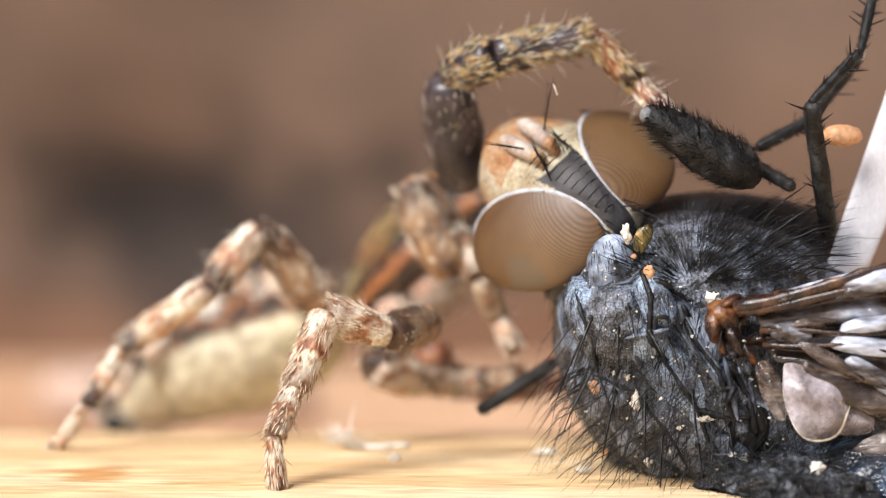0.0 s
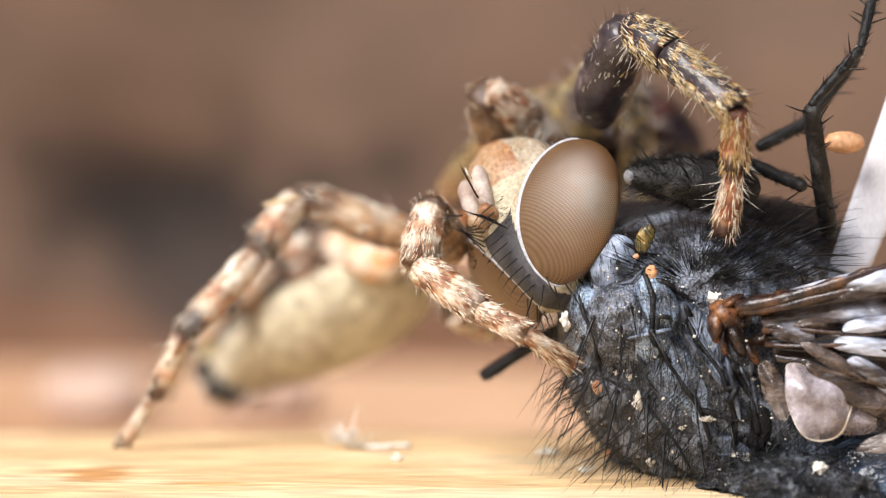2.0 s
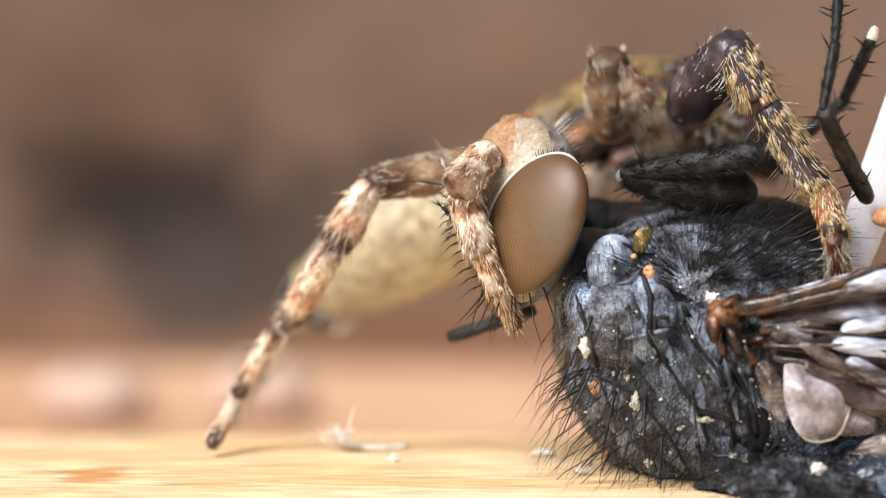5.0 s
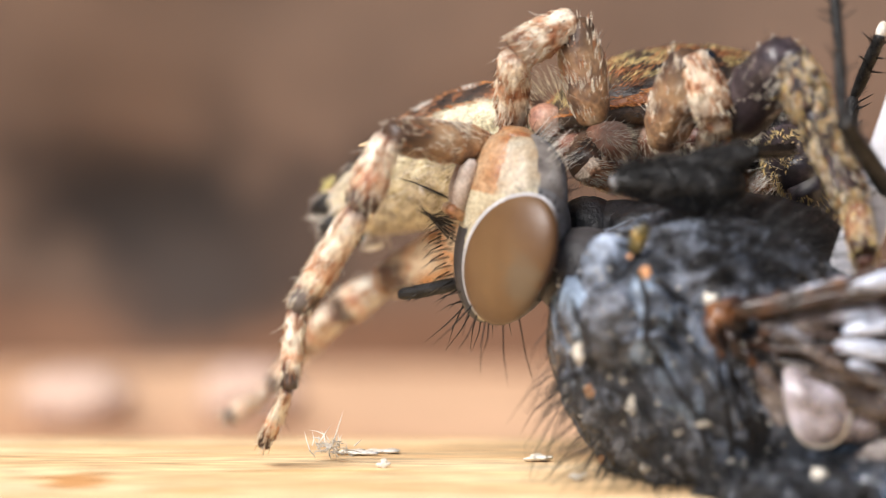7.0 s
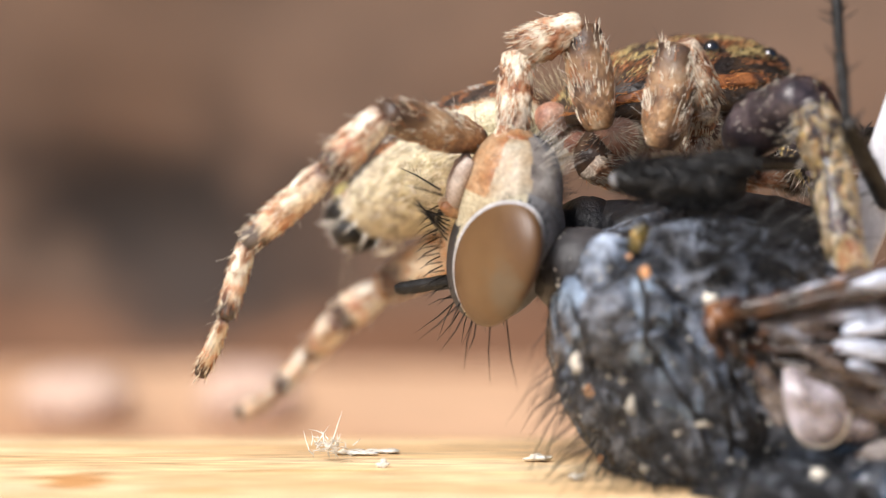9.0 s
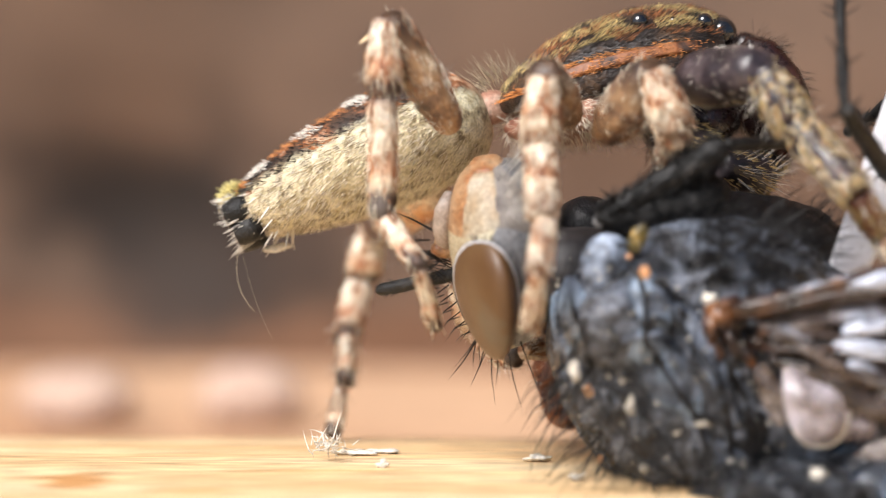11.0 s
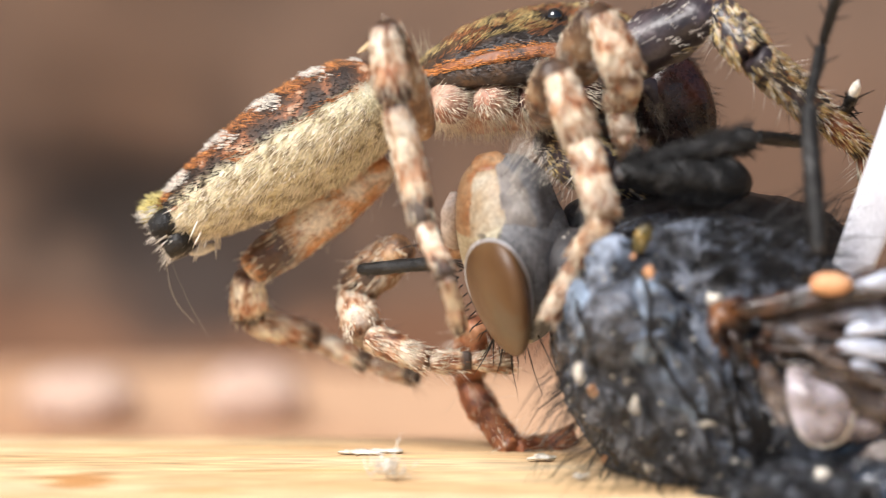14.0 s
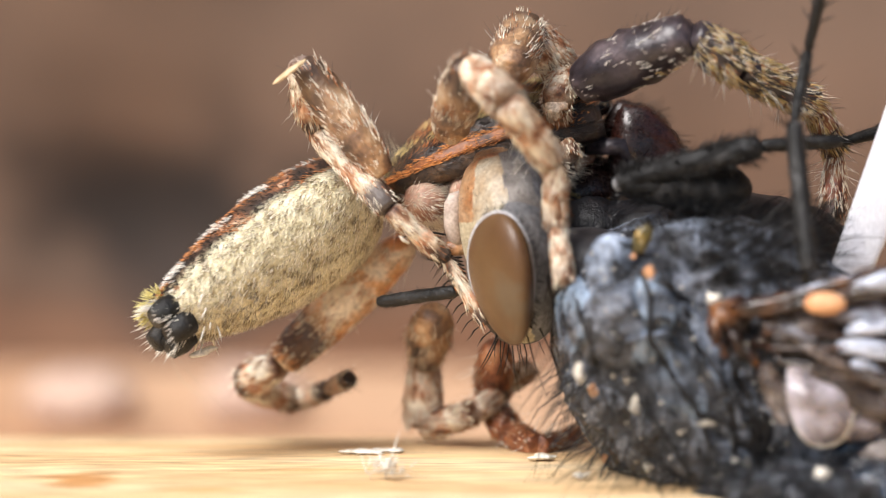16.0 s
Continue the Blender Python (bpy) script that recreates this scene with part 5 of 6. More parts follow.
LEG = {
    "L1": spider_leg((245, 112, 175, 118, 125), (47, 38, 34, 25, 21), [M_LEG_DARK, M_LEG_DARK, M_LEG_DARK, M_LEG_RED, M_LEG_RED], [FUR_SLEEK] + [FUR_FORE, FUR_FORE] + [FUR_FORE, FUR_RED], "thick dark foreleg with golden hairs", 1),
    "L2": spider_leg((190, 118, 130, 100, 90), (40, 36, 30, 22, 18), [M_THIGH, M_LEG_SOFT, M_LEG_SOFT, M_LEG_SOFT, M_LEG_SOFT], [FUR_PALE] * 5, "mottled leg with pale hairs", 2),
    "L3": spider_leg((190, 128, 155, 110, 118), (36, 34, 30, 22, 17), [M_THIGH, M_LEG_SOFT, M_LEG_SOFT, M_LEG_SOFT, M_LEG_SOFT], [FUR_PALE] * 5, "cream and brown banded leg", 3),
    "L4": spider_leg((250, 140, 215, 140, 135), (33, 31, 26, 18, 13), PALE5, [FUR_PALE] * 5, "cream and brown banded hind leg", 4),
    "R1": spider_leg((200, 110, 150, 110, 100), (46, 40, 34, 26, 22), [M_LEG_DARK] * 5, [FUR_GOLD] * 5, "dark foreleg with golden hairs", 5),
    "R2": spider_leg((150, 90, 110, 70, 60), (32, 28, 25, 22, 18), [M_RUST_LEG] * 5, [FUR_RUST] * 5, "rust brown leg", 6),
    "R3": spider_leg((150, 120, 125, 75, 75), (36, 34, 26, 21, 19), [M_THIGH, M_LEG_SOFT, M_LEG_SOFT, M_LEG, M_LEG_SOFT], [FUR_PALE] * 5, "pale mottled leg", 7),
    "R4": spider_leg((325, 100, 145, 105, 105), (38, 31, 26, 19, 15), [M_THIGH_RED, M_LEG, M_LEG, M_LEG, M_LEG], [FUR_PALE] * 5, "hind leg with an orange thigh", 8),
}
g = blob(Geo(), (0, 0, px(30)), X * px(11), Y * px(5), Z * px(36), 14, 10, 0.2, 5)
KNEE_FLAKE = [part("straw_flake", g, M_FLAKE_TAN, spider, "straw coloured flake stuck to the knee", False)]

# ---- crumbs, flakes and fibres ----
def crumb(rx, ry, rz, seed, rough=0.25):
    o = Vector((seed * 3.1, seed * 1.7, 0))
    g = blob(Geo(), (0, 0, 0), X * rx, Y * ry, Z * rz, 18, 12)
    g.v = [tuple(Vector(p) * (1 + rough * (noise.noise(Vector(p) / max(rx, rz) * 1.6 + o) + 0.9 * noise.noise(Vector(p) / max(rx, rz) * 4.0 + o)))) for p in g.v]
    return g


grain = tagged(part("orange_grain", crumb(px(37), px(20), px(20), 3, 0.08), M_ORANGE), "smooth orange grain stuck to the fly's leg", "grain")


def tangle(n, size, seed):
    """A small tangle of short fibres."""
    rnd = random.Random(seed)
    g = Geo()
    for k in range(n):
        p = Vector((rnd.gauss(0, size), rnd.gauss(0, size * 0.6), abs(rnd.gauss(size * 0.6, size * 0.5))))
        d = Vector((rnd.uniform(-1, 1), rnd.uniform(-1, 1), rnd.uniform(-0.6, 1)))
        hair(g, p, d, size * rnd.uniform(0.7, 1.8), size * 0.09, (rnd.uniform(-1, 1), 0, rnd.uniform(-1, 1)))
    return g


g = tangle(70, 0.11, 2)
hair(g, (0.02, 0, 0.1), (0.3, 0, 1), 0.42, 0.012)
fluff = tagged(part("white_fluff", g, M_WHITE_HAIR), "tiny tangle of white fibres on the plank", "fluff")
bit = tagged(part("white_flake", crumb(px(8), px(4), px(15), 9, 0.7), M_FLAKE), "ragged white flake clinging to the fly", "flake")

for i, (a, b, rx, rz, m, lab) in enumerate((
        (1066, 680, 10, 13, M_ORANGE, "orange"), (1146, 493, 11, 14, M_ORANGE, "orange"), (975, 662, 14, 11, M_ORANGE, "orange"), (1005, 727, 10, 9, M_ORANGE, "orange"), (1020, 738, 9, 9, M_ORANGE, "orange"),
        (1136, 706, 9, 15, M_FLAKE, "white"), (1252, 735, 17, 6, M_FLAKE, "white"), (1120, 664, 6, 6, M_FLAKE, "white"), (1156, 806, 9, 8, M_FLAKE, "cream"), (1318, 808, 8, 14, M_FLAKE, "white"), (1446, 832, 14, 12, M_FLAKE, "pinkish white"),
        (1262, 530, 17, 15, M_FLAKE, "cream"), (1205, 638, 5, 5, M_FLAKE, "white"), (1366, 568, 7, 7, M_FLAKE, "white"), (1210, 750, 5, 4, M_FLAKE, "white"), (1300, 798, 11, 5, M_FLAKE, "white"), (1185, 345, 10, 8, M_FLAKE, "cream"),
        (1120, 455, 6, 6, M_ORANGE, "yellow"), (1075, 800, 7, 8, M_ORANGE, "orange"), (1256, 436, 14, 4, M_FLAKE, "white"), (1230, 600, 4, 4, M_FLAKE, "white"), (1160, 560, 4, 5, M_FLAKE, "white"), (1345, 470, 5, 5, M_FLAKE, "white"), (1095, 640, 4, 4, M_FLAKE, "white"), (1180, 700, 4, 3, M_FLAKE, "white"))):
    p, nrm = on_skin(a, b)
    if p is None:
        continue
    ob = part("crumb", crumb(px(rx) * 0.9, px(min(rx, rz) * 0.45), px(rz) * 0.9, i, 0.75 if m is M_FLAKE else 0.3), m)
    ob.location = (p + nrm * px(3)) * MM
    tagged(ob, "tiny %s crumb stuck to the fly's body" % lab, "crumb", "crumbs on the fly")
for i, (a, b, rx, rz) in enumerate(((1030, 838, 13, 7), (700, 814, 10, 6), (650, 788, 34, 4), (700, 784, 26, 4), (970, 800, 22, 5))):
    d = (870 - b) / 26.5
    p = at(a, b, d)
    p.z = plank_top(p.y) + px(rz) * 0.7
    ob = part("crumb", crumb(px(rx), px(rx) * 0.5, px(rz), i + 40, 0.9), M_FLAKE)
    ob.location = p * MM
    tagged(ob, "pale crumb lying on the plank", "crumb", "crumbs on the plank")


# ---- motion ----
def keyed(ob, rows):
    """walk() with rows put between where a piece turns by much."""
    out = []
    for t, m in rows:
        if out:
            t0, m0 = out[-1]
            q0, q1 = m0.to_quaternion(), m.to_quaternion()
            if q0.rotation_difference(q1).angle > 1.3 and q0.rotation_difference(q1).angle < 2 * math.pi - 1.3:
                for f in (1 / 3, 2 / 3):
                    out.append((t0 + (t - t0) * f, Matrix.LocRotScale(m0.translation.lerp(m.translation, f), q0.slerp(q1, f), None)))
        out.append((t, m))
    if out[-1][0] < 16:
        out.append((16.0, out[-1][1]))
    walk(ob, out)


def chain(pieces, lengths, rows, start, goal, origin):
    """Turns and places the pieces of a leg so that its joints lie at the places given, as deep as their lengths tell.
    rows: (t, across, down, ...) for each joint; start, goal: depth of the first joint and of the rest; origin: the thing's place at t."""
    n = len(pieces)
    out = [[] for _ in range(n)]
    turn, signs = [None] * n, [0] * n
    for t, *ab in rows:
        d = value(start, t)[0]
        aim = value(goal, t)[0]
        p = at(ab[0], ab[1], d, t)
        for i in range(n):
            a, b = ab[2 * i + 2], ab[2 * i + 3]
            flat = at(a, b, d, t) - p
            lack = lengths[i] ** 2 - flat.length_squared
            dz = math.sqrt(lack) * 0.97 if lack > 0 else 0.0
            sign = 1 if abs(d + dz - aim) < abs(d - dz - aim) else -1
            if signs[i] and sign != signs[i] and abs(abs(d + dz - aim) - abs(d - dz - aim)) < 0.5:
                sign = signs[i]
            signs[i] = sign
            q = at(a, b, d + sign * dz, t)
            v = (q - p).normalized()
            turn[i] = v.to_track_quat("Z", "Y") if turn[i] is None else (turn[i] @ Z).rotation_difference(v) @ turn[i]
            out[i].append((t, Matrix.LocRotScale((p - origin(t)) * MM, turn[i], None)))
            d += sign * dz
            p = p + v * lengths[i]
            k = AWAY.dot(p - CENTRE)
            d = k
    for ob, r in zip(pieces, out):
        keyed(ob, r)


def frame_of(x, z):
    """The turn with the axes x and, as near as may be, z."""
    x = Vector(x).normalized()
    y = Vector(z).cross(x).normalized()
    return Matrix((x, y, x.cross(y))).transposed().to_quaternion()


def motions():
    # waist, tail and brow of the spider: t, waist, its depth, tail, brow
    body = [(0.0, 605, 572, 5.8, 205, 705, 945, 310), (0.5, 622, 568, 5.8, 240, 703, 960, 300), (1.0, 665, 555, 5.8, 280, 700, 990, 285), (1.5, 692, 545, 5.8, 305, 702, 1010, 270),
            (2.0, 745, 470, 5.8, 390, 650, 1060, 205), (2.5, 775, 435, 5.6, 440, 612, 1110, 195), (3.0, 780, 430, 5.6, 455, 610, 1120, 192), (3.5, 790, 415, 5.4, 500, 580, 1130, 185),
            (4.2, 800, 405, 5.2, 520, 572, 1140, 178), (6.3, 957, 215, 3.5, 526, 442, 1420, 200), (6.5, 962, 210, 3.5, 526, 432, 1420, 195), (7.0, 972, 210, 3.5, 516, 402, 1440, 190),
            (7.5, 967, 210, 3.5, 516, 377, 1430, 180), (8.0, 967, 210, 3.5, 526, 397, 1420, 170), (8.5, 967, 210, 3.5, 531, 402, 1430, 160), (9.2, 987, 205, 3.5, 561, 412, 1480, 160),
            (11.3, 865, 185, 3.5, 390, 380, 1290, 100), (11.5, 855, 185, 3.5, 385, 380, 1285, 100), (12.0, 790, 185, 3.5, 325, 385, 1210, 112), (12.5, 795, 185, 3.5, 325, 385, 1220, 115),
            (13.0, 780, 175, 3.5, 315, 318, 1195, 138), (13.5, 745, 175, 3.5, 270, 330, 1155, 135), (14.0, 715, 148, 3.5, 275, 395, 1115, 118), (14.5, 645, 195, 3.5, 222, 405, 1050, 138),
            (15.0, 605, 250, 3.5, 235, 430, 1000, 185), (15.5, 640, 320, 3.5, 285, 505, 1045, 215), (16.0, 670, 335, 3.5, 295, 555, 1080, 225)]

    def waist(t):
        a, b, d = value([r[:4] for r in body], t)
        return at(a, b, d, t)

    walk(spider, [(r[0], Matrix.Translation(waist(r[0]) * MM)) for r in body])
    tail_rows, shell_rows = [], []
    for t, a, b, d, ta, tb, ha, hb in body:
        w = at(a, b, d, t)
        flat = at(ta, tb, d, t) - w
        lack = math.sqrt(max(0, AB ** 2 - flat.length_squared))
        v = at(ta, tb, d + (lack if t < 6 else 2.3 if t < 10 else -min(lack, 1.4)), t) - w
        tail_rows.append((t, Matrix.LocRotScale((v.normalized() * 0.1) * MM, frame_of(v, way(0.25, 1, value([(0, -0.1), (6, -0.3), (13, -0.3), (14, -0.1), (14.5, -0.15), (15, -0.5), (15.5, -0.8), (16, -0.85)], t)[0])), None)))
        flat = at(ha, hb, d + (1.2 if 6 < t < 10 else 0.0), t) - w
        shell_rows.append((t, Matrix.LocRotScale(flat.normalized() * MM * (0.1 if t < 6 else 0.0), frame_of(flat, way(0, 1, 0.1)), None)))
    keyed(abdomen, tail_rows)
    keyed(shell, shell_rows)

    def leg(name, rows, start, goal):
        pieces = LEG[name]
        chain(pieces, [max(v.co.z for v in p.data.vertices) / MM for p in pieces], rows, start, goal, waist)

    hind = [(0.0, 590, 570, 460, 405, 375, 505, 215, 615, 155, 715, 78, 818), (0.5, 610, 560, 465, 400, 390, 500, 240, 612, 185, 715, 110, 820), (1.0, 640, 530, 465, 392, 395, 492, 255, 610, 198, 714, 130, 818),
            (1.5, 690, 500, 470, 385, 400, 487, 270, 610, 210, 715, 147, 815), (2.0, 750, 430, 520, 345, 455, 450, 325, 590, 272, 705, 205, 802), (2.5, 790, 390, 565, 340, 495, 460, 358, 585, 295, 700, 220, 795),
            (3.0, 790, 385, 585, 345, 503, 468, 362, 590, 300, 702, 222, 795), (3.5, 805, 350, 605, 362, 525, 482, 382, 600, 308, 703, 230, 788), (4.2, 820, 330, 620, 378, 545, 492, 396, 608, 313, 706, 228, 784),
               (6.3, 860, 240, 730, 200, 670, 320, 640, 520, 635, 650, 630, 775), (6.5, 860, 240, 740, 185, 670, 320, 630, 530, 635, 650, 625, 760), (7.0, 870, 260, 690, 240, 630, 385, 525, 550, 510, 690, 465, 792),
               (7.5, 890, 230, 750, 130, 705, 250, 620, 330, 600, 420, 640, 500), (8.0, 960, 180, 940, -20, 830, 85, 705, 190, 715, 310, 720, 450), (8.5, 960, 180, 945, -15, 835, 80, 712, 175, 720, 300, 722, 445),
               (8.7, 960, 180, 945, -15, 835, 80, 712, 175, 720, 300, 722, 445), (9.0, 850, 250, 680, 200, 565, 315, 435, 430, 392, 575, 352, 665), (9.2, 850, 250, 680, 200, 565, 315, 435, 430, 392, 575, 352, 665),
               (11.3, 800, 230, 690, 25, 690, 170, 700, 385, 768, 470, 803, 580), (11.5, 800, 230, 690, 25, 690, 170, 700, 385, 768, 470, 803, 580), (12.0, 790, 240, 650, 40, 650, 190, 710, 390, 780, 490, 815, 595),
               (12.5, 790, 235, 655, 35, 650, 180, 705, 380, 775, 470, 820, 595), (13.0, 790, 215, 695, 25, 690, 170, 735, 380, 775, 480, 820, 590), (13.5, 780, 230, 665, 40, 670, 180, 730, 380, 775, 480, 815, 590),
               (14.0, 750, 240, 680, 50, 700, 190, 750, 400, 790, 490, 815, 590), (14.5, 690, 260, 575, 75, 610, 220, 700, 370, 770, 480, 825, 595), (15.0, 650, 260, 530, 65, 580, 200, 690, 360, 780, 470, 835, 580),
               (15.5, 670, 290, 510, 85, 545, 220, 650, 350, 780, 450, 835, 560), (16.0, 680, 310, 530, 105, 560, 225, 690, 370, 790, 460, 865, 580)]
    leg("L4", hind,
        [(0, 3.8), (4.2, 3.2), (6.3, 2.4), (9.2, 2.4), (11.3, 2.0), (16, 2.0)], [(0, 3.0), (4.2, 2.6), (6.3, 2.2), (9.2, 2.0), (11.3, 1.5), (12.5, 1.3), (13.5, 0.8), (14, 0.4), (14.5, 0.8), (15, 1.4), (15.5, 1.9), (16, 1.9)])
    chain(KNEE_FLAKE, [px(64)], [(t, j[2] + 6, j[3] + 4, j[2] - 52, j[3] + (48 if t > 10 else 18)) for t, *j in hind], [(0, 3.1), (4.2, 2.6), (6.3, 2.3), (9.2, 2.2), (11.3, 1.7), (16, 1.7)], [(0, 3.0), (4.2, 2.6), (6.3, 2.2), (16, 1.6)], waist)
    leg("L3", [(0.0, 760, 570, 690, 590, 580, 555, 520, 690, 485, 770, 490, 890), (0.5, 770, 570, 720, 570, 610, 570, 550, 700, 505, 770, 498, 890), (0.8, 780, 540, 690, 470, 690, 540, 800, 590, 880, 640, 960, 700),
               (1.0, 790, 520, 700, 440, 720, 510, 860, 540, 950, 580, 1055, 640), (1.5, 790, 500, 705, 430, 735, 510, 860, 550, 960, 600, 1045, 660), (2.0, 800, 450, 760, 370, 740, 470, 850, 550, 930, 590, 1015, 650),
               (2.5, 810, 430, 765, 350, 745, 460, 840, 550, 915, 600, 970, 670), (3.0, 810, 430, 765, 360, 745, 460, 830, 545, 900, 600, 968, 670), (3.5, 820, 440, 785, 360, 755, 440, 820, 550, 880, 600, 935, 670),
               (4.2, 820, 420, 790, 370, 760, 440, 810, 530, 875, 600, 930, 680), (6.3, 1050, 230, 1010, 50, 910, 90, 905, 220, 888, 310, 870, 360), (6.5, 1050, 230, 1010, 45, 910, 85, 905, 220, 890, 310, 870, 350),
               (7.0, 1050, 220, 1015, 35, 910, 95, 905, 220, 890, 300, 870, 340), (7.5, 1060, 230, 1015, 40, 920, 100, 910, 215, 885, 300, 870, 340), (8.0, 1050, 240, 1010, 45, 905, 110, 895, 230, 875, 320, 870, 370),
               (8.5, 1060, 230, 1015, 35, 910, 100, 905, 215, 880, 300, 865, 350), (9.2, 1060, 230, 1030, 10, 915, 90, 910, 210, 885, 290, 860, 340), (11.3, 1000, 210, 960, 140, 960, 270, 965, 400, 955, 490, 940, 595),
               (11.5, 1000, 210, 960, 140, 960, 270, 965, 400, 955, 490, 940, 595), (12.0, 1000, 200, 950, 125, 960, 245, 1015, 380, 990, 480, 965, 585), (12.5, 1000, 200, 955, 125, 970, 245, 1025, 380, 990, 490, 965, 590),
               (13.0, 1020, 190, 980, 130, 1000, 245, 1045, 390, 1000, 490, 965, 590), (13.5, 1000, 200, 975, 130, 1005, 250, 1050, 385, 1000, 480, 960, 585), (14.0, 960, 200, 985, 130, 1030, 250, 1070, 385, 1020, 460, 960, 590),
               (14.5, 850, 220, 890, 120, 940, 230, 1020, 360, 995, 450, 980, 560), (15.0, 790, 180, 850, 115, 930, 220, 1000, 330, 990, 440, 980, 560), (15.5, 780, 240, 820, 120, 905, 200, 975, 290, 985, 390, 1010, 500),
               (16.0, 790, 240, 830, 120, 895, 180, 980, 290, 985, 400, 1000, 500)],
        [(0, 2.4), (4.2, 2.2), (6.3, 2.4), (9.2, 2.4), (11.3, 2.0), (16, 2.0)], [(0, 0.4), (4.2, 0.2), (6.3, 2.0), (9.2, 2.0), (11.3, 0.6), (14.5, 0.5), (15.5, 1.2), (16, 1.2)])
    early = [(0.0, 800, 490, 715, 310, 790, 400), (0.5, 810, 470, 730, 300, 800, 360), (1.0, 800, 380, 750, 250, 830, 310), (1.5, 810, 340, 770, 235, 855, 290), (2.0, 890, 260, 860, 165, 940, 210),
             (2.5, 990, 240, 950, 140, 1020, 195), (3.0, 990, 240, 960, 140, 1025, 195), (3.5, 1000, 230, 985, 130, 1040, 180), (4.2, 1030, 230, 1010, 125, 1065, 180)]
    late = [(6.3, 1150, 260, 1190, 80, 1245, 190), (6.5, 1150, 260, 1190, 80, 1245, 190), (7.0, 1170, 260, 1220, 100, 1275, 215), (7.5, 1165, 265, 1220, 108, 1265, 200), (8.0, 1160, 270, 1195, 95, 1240, 215),
            (8.5, 1165, 270, 1190, 70, 1230, 190), (9.2, 1170, 260, 1210, 75, 1250, 180), (11.3, 1060, 240, 1150, 130, 1200, 240), (11.5, 1060, 240, 1150, 130, 1200, 240), (12.0, 1060, 220, 1120, 100, 1150, 210),
            (12.5, 1050, 220, 1130, 100, 1150, 210), (13.0, 1060, 220, 1150, 105, 1150, 220), (13.5, 1050, 180, 1110, 60, 1150, 180), (14.0, 1010, 140, 1060, 30, 1110, 140), (14.5, 870, 110, 900, -20, 990, 80),
            (15.0, 840, 100, 880, 5, 960, 100), (15.5, 850, 110, 880, 35, 960, 120), (16.0, 900, 130, 930, 45, 1000, 130)]
    leg("L2", [(*r, r[5] + 60, r[6] + 90, r[5] + 90, r[6] + 160, r[5] + 120, r[6] + 220) for r in early] + [(*r, r[5] - 15, r[6] + 50, r[5] - 5, r[6] + 100, r[5] + 10, r[6] + 150) for r in late],
        [(0, 3.4), (4.2, 3.0), (6.3, 2.2), (9.2, 2.2), (11.3, 1.9), (16, 1.9)], [(0, 3.6), (4.2, 3.2), (6.3, 2.4), (9.2, 2.4), (11.3, 1.2), (13.5, 1.6), (16, 2.4)])
